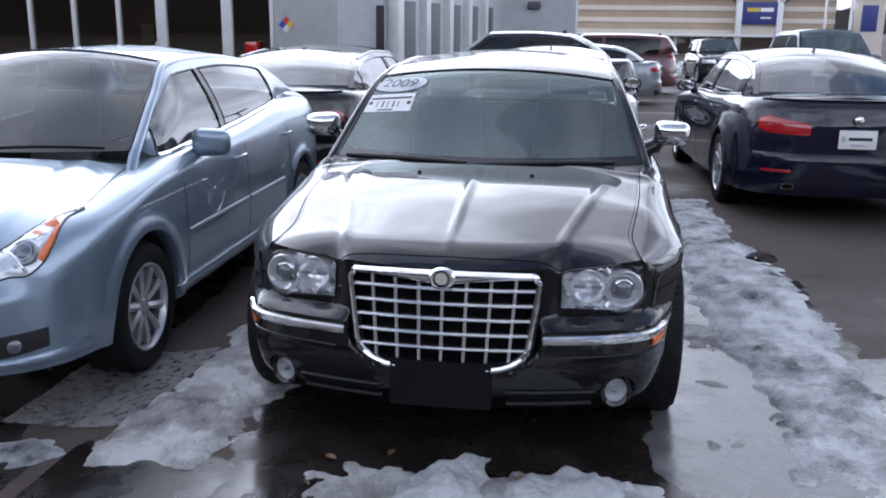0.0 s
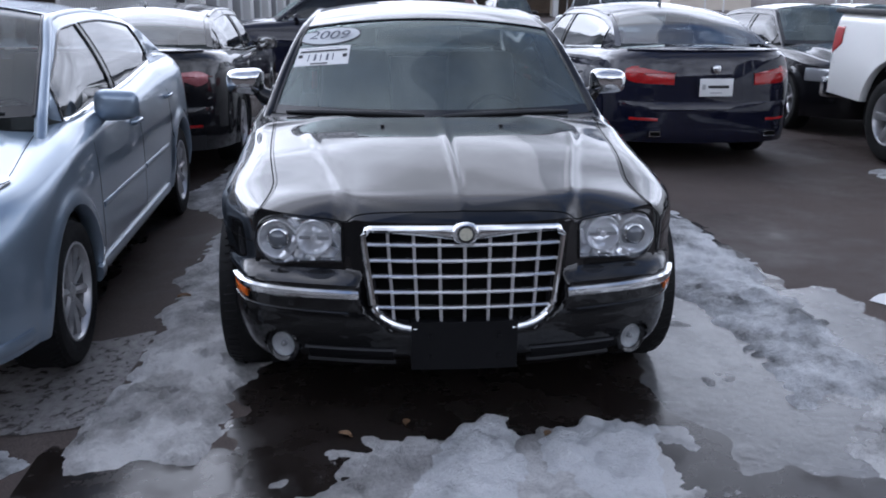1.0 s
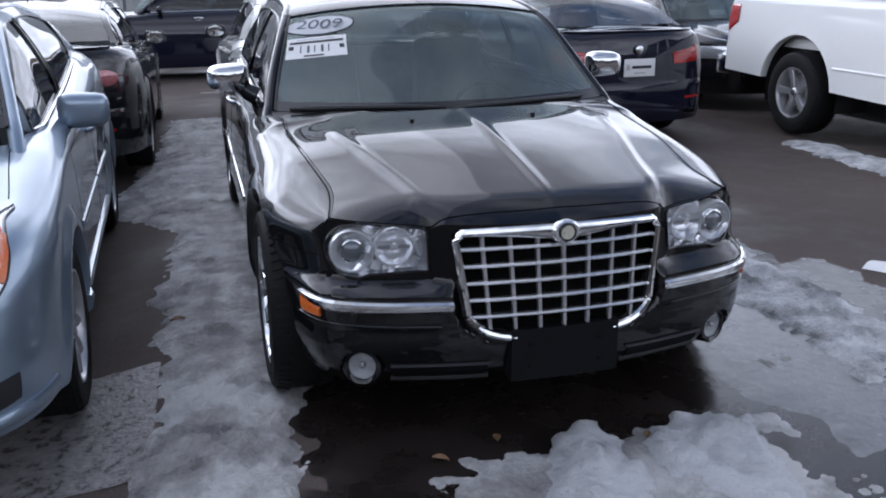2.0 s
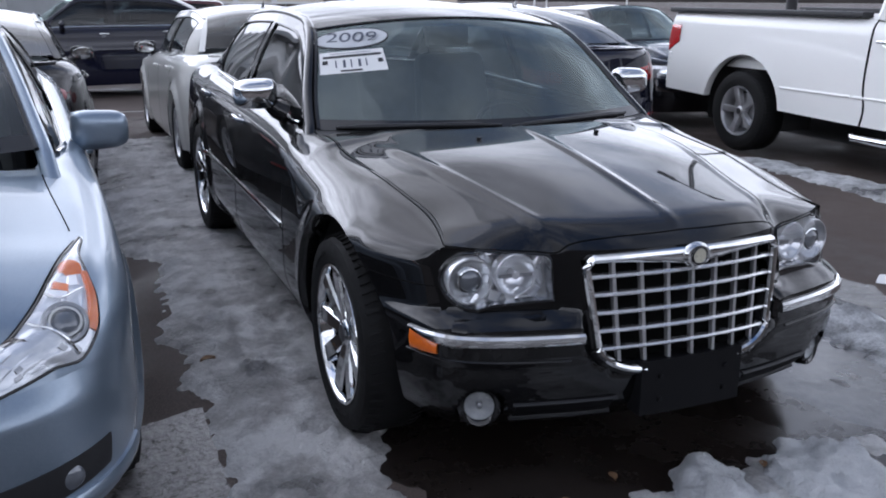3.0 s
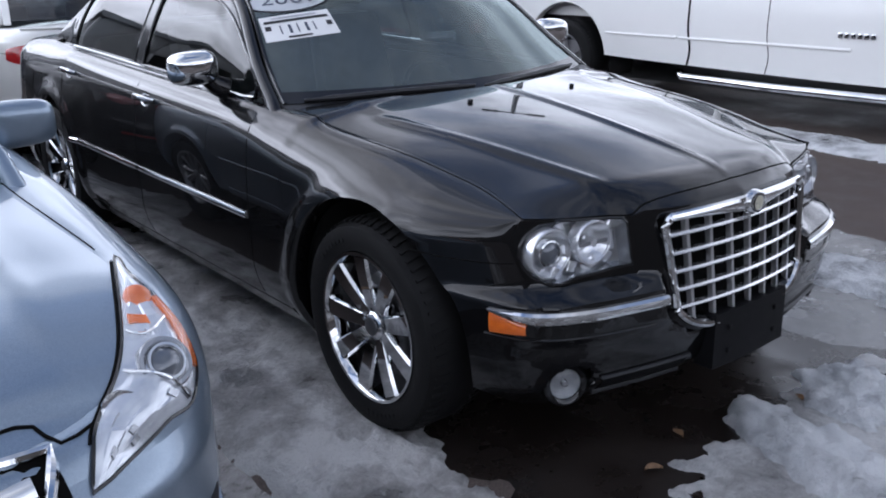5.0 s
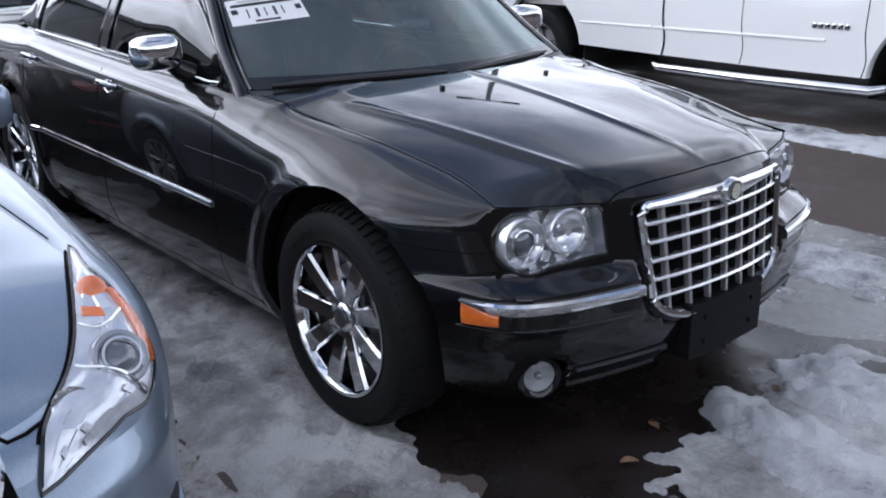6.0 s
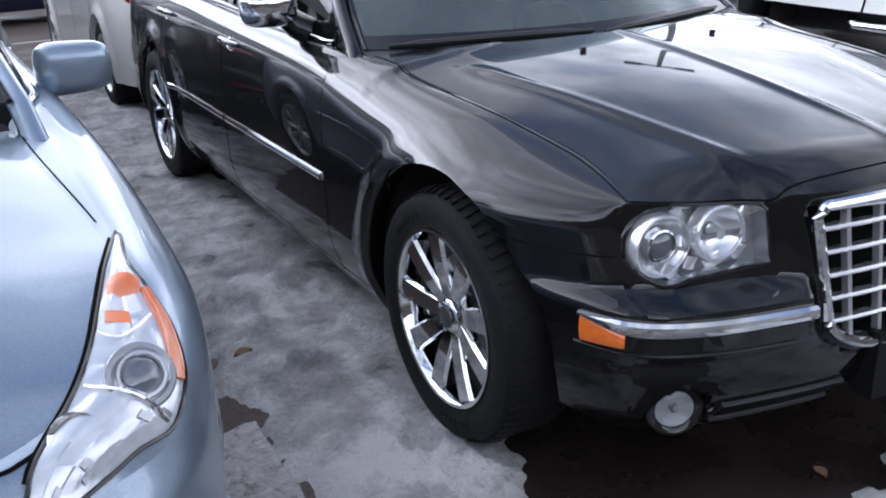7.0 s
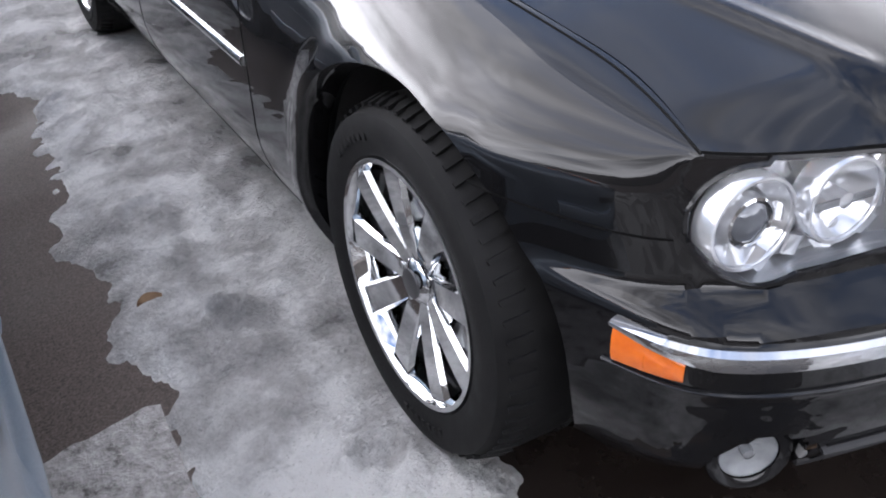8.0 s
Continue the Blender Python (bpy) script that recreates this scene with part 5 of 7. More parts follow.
def grille(root, gy):
    """Egg-crate grille in a chrome surround, with a winged badge on its top bar."""
    holder = part("grille_backing", grid(lambda u, v: Vector((lerp(-0.345, 0.345, u), gy(lerp(-0.345, 0.345, u), lerp(0.42, 0.745, v)) + 0.050, lerp(0.42, 0.745, v))), 20, 8), SEAM, root)
    holder.name = "grille"

    half = grille_half

    def p(x, z, off):
        return Vector((x, gy(x, z) - off, z))
    zt = lambda x: 0.748 + 0.010 * (1 - (x / 0.35) ** 2)
    for k in range(1, 6):
        z = 0.422 + k * 0.0545
        h = half(z) - 0.004
        bar = slab(lambda u, v: p(lerp(-h, h, u), z + lerp(-0.0055, 0.0055, v) + 0.006 * (1 - (2 * u - 1) ** 2), 0.012 - 0.004 * abs(2 * v - 1)), lambda u, v: p(lerp(-h, h, u), z + lerp(-0.0075, 0.0045, v) + 0.006 * (1 - (2 * u - 1) ** 2), -0.016), 20, 4)
        part("slat", bar, BRIGHT, holder)
    for k in range(-3, 4):
        x = k * 0.0865
        q = 1 - max(0, 0.315 - abs(x)) / 0.15
        zlo = 0.432 if q < 0 else max(0.432, 0.503 - 0.088 * math.sqrt(max(0, 1 - q * q)))
        bar = slab(lambda u, v: p(x * lerp(0.94, 1.02, u) + lerp(-0.0052, 0.0052, v), lerp(zlo, zt(x) - 0.004, u), 0.006), lambda u, v: p(x * lerp(0.94, 1.02, u) + lerp(-0.0045, 0.0045, v), lerp(zlo, zt(x) - 0.004, u), -0.012), 14, 2)
        part("upright", bar, SATIN, holder)
    side = [(0.165, 0.412)] + [(0.315 - 0.15 * (1 - math.cos(q)), 0.50 - 0.088 * math.sin(q)) for q in [lerp(90, 0, k / 12) * math.pi / 180 for k in range(1, 13)]]
    side += [(half(z), z) for z in [lerp(0.51, 0.722, k / 14) for k in range(15)]] + [(0.338 - 0.022 * (1 - math.cos(q)), 0.728 + 0.024 * math.sin(q)) for q in (0.4, 0.8, 1.2)]
    path = [(-x, z) for x, z in side] + [(x, zt(x)) for x in [lerp(-0.312, 0.312, k / 20) for k in range(21)]] + side[::-1]
    for s_ in (1, -1):
        part("grille_gasket", tube([p(s_ * x, z - 0.006, -0.010) for x, z in side[:20]], 0.024, 8), GLOSSBLACK, holder)
    part("surround", tube([p(x, z, 0.014) for x, z in path], 0.0125, 8), CHROME, holder, "bright chrome surround")
    top = slab(lambda u, v: p(lerp(-0.318, 0.318, u), lerp(zt(lerp(-0.318, 0.318, u)) - 0.010 - 0.030 * (1 - abs(2 * u - 1)) ** 1.6, zt(lerp(-0.318, 0.318, u)) + 0.008, v), 0.026 - 0.006 * abs(2 * v - 1)), lambda u, v: p(lerp(-0.318, 0.318, u), lerp(zt(lerp(-0.318, 0.318, u)) - 0.006 - 0.030 * (1 - abs(2 * u - 1)), zt(lerp(-0.318, 0.318, u)), v), -0.004), 30, 3)
    part("top_bar", top, CHROME, holder)
    m = pose(0, gy(0, 0.745) - 0.026, 0.745, 0, 0, -90)
    badge = part("badge", moved(lathe([(0.0, 0.010), (0.036, 0.008), (0.043, 0.0), (0.044, -0.012)], 36), m @ Matrix.Diagonal((1, 1.15, 0.85, 1))), CHROME, holder, "round chrome badge")
    part("badge_ring", moved(lathe([(0.0245, 0.013), (0.027, 0.0135), (0.0295, 0.012)], 36), m), GLOSSBLACK, badge)
    part("badge_disc", moved(lathe([(0.0, 0.0125), (0.022, 0.012)], 30), m), surface("badge_gilt", (0.62, 0.60, 0.48), (0.54, 0.52, 0.42), (0.25, 0.35), 0.2, 30.0), badge)


def headlamp(root, sgn, face, edge):
    """Twin round lamps behind one clear cover with a lobed lower edge."""
    k = 64
    cx, cz = LAMP_X, LAMP_Z

    def p(x, z, d):
        q = cx + x
        return Vector((sgn * q, face(q, cz + z) + d, cz + z))
    ring = [2 * math.pi * i / k for i in range(k)]

    def cover(u, v):
        a = 2 * math.pi * u
        r = edge(a) * v
        return p(r * math.cos(a), r * math.sin(a), -0.003 - 0.012 * (1 - v ** 4))

    def shell(u, v):
        a = 2 * math.pi * u
        r = edge(a) * (1.0 if v > 0.66 else 0.97 * v / 0.66)
        return p(r * math.cos(a), r * math.sin(a), 0.050 if v < 0.66 else lerp(0.050, 0.0, (v - 0.66) / 0.34))
    holder = part("headlamp", grid(shell, k, 9, closed=True), LAMPGREY, root, "clear twin headlamp")
    rnd = random.Random(5)
    for x0, z0, w, h, tilt in ((0.030, -0.082, 0.060, 0.030, 40), (0.085, -0.074, 0.050, 0.034, -25), (-0.020, -0.062, 0.050, 0.030, 15), (-0.075, -0.058, 0.060, 0.026, -30), (-0.130, -0.052, 0.052, 0.034, 25), (-0.145, -0.010, 0.030, 0.060, -20), (-0.145, 0.038, 0.030, 0.040, 30), (0.000, 0.052, 0.034, 0.040, -35), (0.002, 0.000, 0.024, 0.050, 20), (-0.02, 0.066, 0.06, 0.018, 12)):
        c = p(x0, z0, 0.040)
        facet = slab(lambda u, v: Vector(((u - 0.5) * w, -0.006 + 0.012 * (2 * u - 1) ** 2, (v - 0.5) * h)), lambda u, v: Vector(((u - 0.5) * w, 0.010, (v - 0.5) * h)), 6, 2)
        part("reflector_facet", moved(facet, Matrix.Translation(c) @ pose(0, 0, 0, rnd.uniform(-25, 20), tilt, rnd.uniform(-25, 25))), REFLECTOR, holder)
    part("lamp_cover", grid(cover, k, 8, closed=True), LENS, holder)
    for x, z, r, proj in ((0.064, -0.010, 0.068, True), (-0.066, 0.004, 0.062, False)):
        m = Matrix.Translation(p(x, z, 0.012)) @ pose(0, 0, 0, 0, 0, -90 + sgn * 6)
        part("lamp_bezel", moved(lathe([(r - 0.002, 0.008), (r + 0.002, 0.008), (r + 0.005, 0.002), (r + 0.006, -0.03), (r - 0.004, -0.03), (r - 0.003, 0.004)], 40), m), REFLECTOR, holder)
        part("lamp_bowl", moved(lathe([(r, 0.006), (r * 0.8, -0.016), (r * 0.5, -0.03), (0.0, -0.036)], 36), m), REFLECTOR, holder)
        if proj:
            part("projector", moved(lathe([(0.0, 0.012), (0.02, 0.009), (0.030, 0.0), (0.032, -0.012)], 32), m), BULB, holder)
            part("projector_ring", moved(lathe([(0.032, 0.0), (0.034, 0.003), (0.038, 0.001), (0.039, -0.02)], 32), m), CHROME, holder)
        else:
            part("bulb_shield", moved(lathe([(0.0, 0.010), (0.012, 0.006), (0.014, -0.03)], 24), m), REFLECTOR, holder)
            part("bulb_bar", moved(block(0.004, 0, 0.0, 0.004, r * 1.7, 0.012, 0.002), m), LAMPGREY, holder)
    gasket = [p(edge(a) * math.cos(a), edge(a) * math.sin(a), -0.002) for a in ring]
    part("lamp_gasket", tube(gasket, 0.0045, 5, True), GLOSSBLACK, holder)
    part("turn_bulb", moved(block(0, 0, 0, 0.026, 0.01, 0.012, 0.003), Matrix.Translation(p(-0.01, 0.073, 0.03))), AMBER, holder)


HERO, HERO_BODY, HERO_CAB = black_saloon()


# ---------------------------------------------------------------- the other cars
def sedan(name, label, paint, m, L=4.85, W=0.92, H=1.46, fo=0.88, wb=2.85, R=0.33, spokes=5, style="slim", rim_mat=None, glass=None, trim=None, hood_z=0.82, deck_z=1.04, belt=0.96, tail_lamp=None, nF=2.6, extras=None, group="cars parked on the lot", handles_mat=None, mirror_mat=None, fin=True, flare=0.022, mirror_dz=0.045, track=0.125, zt=None, zs=None, inset=None, Lf=None, fine=False, roof_y=(2.10, 3.45, 4.15), hub_dz=0.0, cowl=None, doors=None, win_end=None, mirror_y=None, handle_z=None, split=None, arch_w=0.045, side_glass=None):
    root = thing(name, label, "car", m, group)
    ro = L - fo - wb
    yf, yr = fo, fo + wb
    body = Body(W=W, nose=0.0, tail=L, yf=yf, yr=yr, R=R + hub_dz, nF=nF, nR=3.0, Lr=0.95, arch=R + arch_w, flare=flare,
                zs=zs or curve((0, hood_z - 0.10), (0.6, hood_z - 0.03), (1.5, belt - 0.10), (L * 0.75, belt - 0.05), (L, deck_z - 0.10)),
                zt=zt or curve((0, hood_z - 0.06), (0.3, hood_z), (1.4, belt - 0.01), (L * 0.55, belt + 0.01), (L * 0.86, deck_z - 0.02), (L, deck_z - 0.01)),
                inset=inset or curve((0, 0.10), (0.5, 0.14), (1.35, 0.19), (1.65, 0.085), (L * 0.72, 0.085), (L * 0.85, 0.15), (L, 0.06)),
                lines=doors or (fo + 0.62, fo + 1.62, fo + 2.55), Lf=Lf or fo, dent=lambda s, z, p: 0.0, n1=40 if fine else 16, back=lambda x, z: 0.05 * step(0.50, 0.60, z) * (1 - step(0.6, 0.85, x)), rear=lambda x, z: 0.03 * step(0.55, 0.62, z) * (1 - step(0.7, 0.9, x)))
    d = doors or (fo + 0.62, fo + 1.62, fo + 2.55)
    body.paint = paint
    flank(root, body, paint, d, lambda y, z: y < 0.55 and z < 0.58, lambda y, z: y > L - 0.62 and z < 0.60)
    cowl = cowl or fo + 0.52
    hood = body.top(0.0, cowl, curve((0, 0.0), (0.3, 0.03), (0.8, 0.05), (cowl, 0.04)), lambda x, y: 0.010 * math.exp(-((abs(x) - 0.52) / 0.05) ** 2) * step(0, 0.5, y), bow1=0.2)
    part("hood", grid(hood, 40, 44), paint, root)
    y_r0, y_r1, y_end = roof_y
    boot = body.top(y_end - 0.05, L, curve((y_end, 0.035), (L, 0.012)), lambda x, y: 0.0, bow0=-0.14)
    part("boot_lid", grid(boot, 26, 24), paint, root)
    ta = (y_r0 - cowl) / (y_end - cowl)
    tc = (y_r1 - cowl) / (y_end - cowl)
    rail = H - 0.075
    cab = Cabin(body, ((0, W - 0.17, cowl, belt - 0.005), (ta * 0.5, W - 0.25, lerp(cowl, y_r0, 0.55), lerp(belt, rail, 0.58)), (ta, W - 0.32, y_r0, rail - 0.015), ((ta + tc) / 2, W - 0.345, (y_r0 + y_r1) / 2, rail), (tc, W - 0.33, y_r1, rail - 0.045), (lerp(tc, 1, 0.5), W - 0.27, lerp(y_r1, y_end, 0.52), lerp(deck_z, rail, 0.58)), (1.0, W - 0.18, y_end, deck_z)), bulge=0.03, crown=0.065, bow=0.2, back=0.16, ta=ta, tc=tc)
    mid = ((split or d[1]) - cowl) / (y_end - cowl)
    last = (win_end - cowl) / (y_end - cowl) if win_end else lerp(mid, 0.90, 0.93)
    glasshouse(root, body, cab, paint, glass or GLASS, side_glass or glass or DARKGLASS, ((0.07, mid - 0.012), (mid + 0.018, last)), trim or GLOSSBLACK)
    mirror(root, body, cab, mirror_y or cowl + 0.36, belt + mirror_dz, mirror_mat or paint, W + 0.03, w=0.22, h=0.14 if mirror_dz > 0.02 else 0.165, square=0.52)
    hz = handle_z or belt - 0.11
    handles(root, body, ((d[1] - 0.13, hz), (d[2] - 0.05, hz + 0.03)), handles_mat or paint)
    w = wheel_data(name, R, 0.225, R - 0.115, spokes, style, rim_mat or SATIN)
    for x, y, sp in ((-1, yf, 10), (1, yf, 41), (-1, yr, 27), (1, yr, 60)):
        put_wheel(root, w, x * (W - track), y, R + hub_dz, sp)
    for y in d:
        s = body.s_side(y)
        both(root, "shut_line", seam(body, [(s, lerp(body.zb(y) + 0.05, body.zt(y) - 0.004, k / 14)) for k in range(15)]), SEAM)
    both(root, "shut_line", seam(body, [(body.s_side(lerp(0.68, cowl, k / 30)), body.zt(lerp(0.68, cowl, k / 30)) - 0.0003) for k in range(31)]), SEAM)
    if extras:
        extras(root, body, cab, hood)
    if fin:
        f = [(0, 0, 0.0), (0.018, 0.06, 0), (0.0, 0.13, 0), (-0.018, 0.06, 0), (0, 0.11, 0.06)]
        top = cab.across(0, tc - 0.06)
        part("roof_fin", ([(a + top.x, b + top.y, c + top.z - 0.004) for a, b, c in f], [(0, 1, 4), (1, 2, 4), (2, 3, 4), (3, 0, 4)]), GLOSSBLACK, root)
    return root, body, cab


def tail_lamps(z0, z1, xin, ylen, mat=None, slant=False, valance=None):
    """Wrap-round tail lamps that narrow towards the boot, plate, reflectors and exhausts."""
    def f(root, body, cab, hood):
        sa, sb, sc = body.s_rear(xin), body.s_rear(body.W * 0.72), body.s_side(body.tail - ylen)
        lo = (lambda u: lerp(z0 - 0.006, z0 + 0.004, u)) if slant else (lambda u: lerp(z0 + 0.055, z0 + 0.008, u))
        hi = (lambda u: lerp(z1 - 0.062, z1 - 0.012, u ** 0.8)) if slant else (lambda u: lerp(z1 - 0.010, z1, u))
        both(root, "tail_lamp", band(body, sa, sb - 0.004, lo, hi, 0.008, 12, 6), mat or RED, "red inner tail lamp")
        both(root, "tail_lamp", band(body, sb + 0.004, sc, lambda u: lerp(z0 + 0.008, z0 + 0.045 * u, u), lambda u: z1 - 0.03 * u * u, 0.010, 16, 6), mat or RED, "red outer tail lamp")
        both(root, "lamp_strip", band(body, sa + 0.01, sc - 0.06, (z0 + z1) / 2 + 0.012, (z0 + z1) / 2 + 0.020, 0.0125, 16, 2), RED)
        both(root, "reflector", band(body, body.s_rear(0.72), body.s_rear(0.50), 0.435, 0.458, 0.006, 6, 2), RED)
        number_plate(root, 0, 0, pose(0, body.tail - 0.03 + 0.022, (z0 + z1) / 2 - 0.10, 0, 0, 180))
        part("rear_badge", moved(lathe([(0.0, 0.008), (0.030, 0.006), (0.037, 0.0), (0.037, -0.02)], 24), pose(0, body.tail - 0.022, z1 - 0.02, 0, 0, 90)), CHROME, root)
        both(root, "exhaust_tip", moved(lathe([(0.028, -0.03), (0.030, 0.0), (0.035, 0.0), (0.036, -0.12)], 4), pose(0.53, body.tail - 0.012, 0.325, 0, 0, 90) @ Matrix.Diagonal((1, 2.0, 0.95, 1)) @ Matrix.Rotation(radians(45), 4, "X")), CHROME)
        both(root, "exhaust_mouth", block(0.53, body.tail - 0.012, 0.325, 0.085, 0.03, 0.036, 0.004), SEAM)
        edge = [body.over(body.s_rear(x), body.zt(body.tail) - 0.012, 0.004) for x in [body.W * 0.86 * k / 10 for k in range(11)]]
        part("boot_lip", tube([Vector((-p.x, p.y, p.z)) for p in edge[:0:-1]] + edge, 0.011, 8, flat=1.6), body.paint, root)
        both(root, "lid_line", tube([body.over(body.s_rear(x), 0.62, 0.0) for x in (0.0, 0.2, 0.4, 0.6, 0.72)], 0.003, 5), SEAM)
        both(root, "lower_valance", band(body, body.s_rear(0.0), body.s_rear(0.74), 0.245, 0.37, 0.006, 16, 4), valance or PLASTIC)
    return f


def front_lamps(z0, z1, xin, ylen):
    def f(root, body, cab, hood):
        h = both(root, "headlamp", band(body, body.s_front(xin), body.s_side(ylen), z0, z1, 0.010, 16, 6), REFLECTOR, "clear headlamp")
        both(root, "lamp_cover", band(body, body.s_front(xin) - 0.004, body.s_side(ylen) + 0.004, z0, z1, 0.022, 16, 6), LENS)
        part("front_grille", slab(lambda u, v: body.over(abs(2 * u - 1) * 0.36, lerp(0.52, 0.70, v), 0.012) if u >= 0.5 else Vector((-1, 1, 1)) * body.over(abs(2 * u - 1) * 0.36, lerp(0.52, 0.70, v), 0.012), lambda u, v: body.over(abs(2 * u - 1) * 0.36, lerp(0.52, 0.70, v), 0.0) if u >= 0.5 else Vector((-1, 1, 1)) * body.over(abs(2 * u - 1) * 0.36, lerp(0.52, 0.70, v), 0.0), 20, 5), PLASTIC, root)
    return f


silver_zt = curve((0, 0.640), (0.06, 0.655), (0.14, 0.690), (0.24, 0.728), (0.34, 0.762), (0.46, 0.790), (0.65, 0.812), (1.0, 0.868), (1.34, 0.915), (2.5, 0.965), (3.9, 1.05), (4.62, 1.05))


# Swept headlamp of the ice-blue car: the inner edge against the hood and the outer edge, from tip to foot.
LAMP_IN = [curve(*q) for q in zip(*[((b, x), (b, y), (b, z)) for b, x, y, z in ((0.0, 0.785, 0.626, 0.806), (0.15, 0.735, 0.486, 0.793), (0.32, 0.698, 0.383, 0.767), (0.45, 0.667, 0.307, 0.736), (0.55, 0.640, 0.258, 0.712), (0.66, 0.602, 0.216, 0.679), (0.76, 0.566, 0.180, 0.658), (0.85, 0.535, 0.140, 0.638), (0.93, 0.512, 0.100, 0.595), (1.0, 0.497, 0.072, 0.562))])]
LAMP_OUT = [curve(*q) for q in zip(*[((b, x), (b, y), (b, z)) for b, x, y, z in ((0.0, 0.793, 0.626, 0.804), (0.15, 0.774, 0.500, 0.788), (0.32, 0.787, 0.400, 0.755), (0.45, 0.802, 0.319, 0.712), (0.55, 0.799, 0.270, 0.670), (0.66, 0.777, 0.222, 0.630), (0.75, 0.737, 0.185, 0.602), (0.795, 0.696, 0.164, 0.605), (0.85, 0.655, 0.145, 0.594), (0.93, 0.585, 0.112, 0.577), (1.0, 0.505, 0.072, 0.560))])]
LAMP_WAY = Vector((0.34, -0.60, 0.72)).normalized()


def silver_front(root, body, cab, hood):
    """Swept headlamp with amber corner, bar grille, fog lamp and side trim of the ice-blue car."""
    skins = []
    for ob in root.children:
        if ob.name.split(".")[0] in ("hood", "fender", "front_bumper"):
            me = ob.data
            skins.append(BVHTree.FromPolygons([v.co for v in me.vertices], [tuple(q.vertices) for q in me.polygons]))

    def onto(p, off):
        """The outermost point of the nose on the line through p along the lamp's axis, lifted by off."""
        far = p + 0.4 * LAMP_WAY
        hits = [h[0] for h in (t.ray_cast(far, -LAMP_WAY) for t in skins) if h[0]]
        best = min(hits, key=lambda q: (q - far).length) if hits else p
        return (best if (best - p).length < 0.07 else p) + off * LAMP_WAY

    def lamp(a, b, off):
        p, q = Vector([f(b) for f in LAMP_IN]), Vector([f(b) for f in LAMP_OUT])
        return onto(p.lerp(q, a), off)

    def dome(a, b):
        return (1 - abs(2 * a - 1) ** 3.0) * min(1, 5.0 * b, 7.0 * (1 - b))

    def bowl(a, b):
        return 0.003 + 0.0035 * dome(a, b) * (noise.cell(Vector((a * 4.3, b * 13, 2.0))) + 1)
    base = grid(lambda a, b: lamp(a, b, bowl(a, b)), 30, 60)
    cover = grid(lambda a, b: lamp(a, b, 0.005 + 0.026 * dome(a, b)), 16, 44)
    rim = [lamp(0, k / 40, 0.004) for k in range(41)] + [lamp(1, 1 - k / 40, 0.004) for k in range(1, 40)]

    def facing(c, el, az):
        return Matrix.Translation(c) @ pose(0, 0, 0, 0, -el, az)

    def patch(a0, a1, b0, b1, off, lean=0.0):
        f = lambda u, v, o: lamp(lerp(a0, a1, u), lerp(b0, b1, v) + lean * u, o)
        return slab(lambda u, v: f(u, v, off), lambda u, v: f(u, v, 0.001), 10, 10)
    for sgn in (1, -1):
        fix = (lambda q: q) if sgn > 0 else mirrored
        h = part("headlamp", fix(base), LAMPSILVER, root, "clear swept headlamp with amber corner", angle=20)
        part("lamp_cover", fix(cover), LENS, h)
        part("lamp_gasket", fix(tube(rim, 0.0042, 6, True)), GLOSSBLACK, h)
        turn = facing(onto(Vector((0.718, 0.229, 0.690)), 0.010), 37, -84)
        for shape, mat, name in ((lathe([(0.0, 0.012), (0.016, 0.010), (0.030, 0.001), (0.032, -0.02)], 32), BULB, "projector"),
                                 (lathe([(0.031, 0.002), (0.034, 0.008), (0.039, 0.008), (0.042, -0.03)], 32), CHROME, "projector_ring"),
                                 (lathe([(0.041, -0.004), (0.046, 0.001), (0.054, 0.001), (0.057, -0.006), (0.058, -0.03)], 32), LAMPGREY, "projector_bezel")):
            part(name, fix(moved(shape, turn)), mat, h)
        high = facing(onto(Vector((0.604, 0.172, 0.650)), -0.004), 42, -84)
        part("high_beam", fix(moved(lathe([(0.0, -0.012), (0.018, -0.009), (0.036, 0.004), (0.040, 0.007), (0.043, -0.02)], 32), high)), CHROME, h)
        part("high_beam_bulb", fix(moved(lathe([(0.0, 0.008), (0.008, 0.004), (0.010, -0.02)], 20), high)), LAMPGREY, h)
        part("turn_lamp", fix(moved(lathe([(0.0, 0.010), (0.015, 0.008), (0.029, 0.0), (0.032, -0.03)], 28), facing(onto(Vector((0.744, 0.412, 0.772)), 0.012), 48, -90))), AMBER, h, "amber turn lamp")
        part("turn_reflector", fix(patch(0.12, 0.46, 0.355, 0.395, 0.009, 0.02)), AMBER, h)
        part("side_lens", fix(patch(0.80, 0.975, 0.30, 0.60, 0.011)), AMBER, h, "amber corner lens")
        part("lamp_divider", fix(tube([lamp(lerp(0.05, 0.92, k / 12), 0.60 + 0.12 * k / 12, 0.009 + 0.008 * math.sin(math.pi * k / 12)) for k in range(13)], 0.0035, 6)), CHROME, h)
        part("lamp_divider", fix(tube([lamp(lerp(0.04, 0.72, k / 12), 0.425 + 0.03 * math.sin(k / 3), 0.011) for k in range(13)], 0.003, 6)), CHROME, h)
        for a0, b0 in ((0.62, 0.70), (0.80, 0.69), (0.50, 0.83), (0.66, 0.86), (0.36, 0.89)):
            part("lamp_step", fix(patch(a0, a0 + 0.12, b0, b0 + 0.022, 0.011, 0.012)), LAMPGREY, h)
    hood_edge = [Vector(q) for q in ((0.545, 0.161, 0.650), (0.510, 0.146, 0.645), (0.478, 0.141, 0.643), (0.462, 0.166, 0.656), (0.448, 0.190, 0.668), (0.420, 0.196, 0.674), (0.36, 0.190, 0.678), (0.25, 0.184, 0.682), (0.12, 0.180, 0.685), (0.0, 0.178, 0.686))]
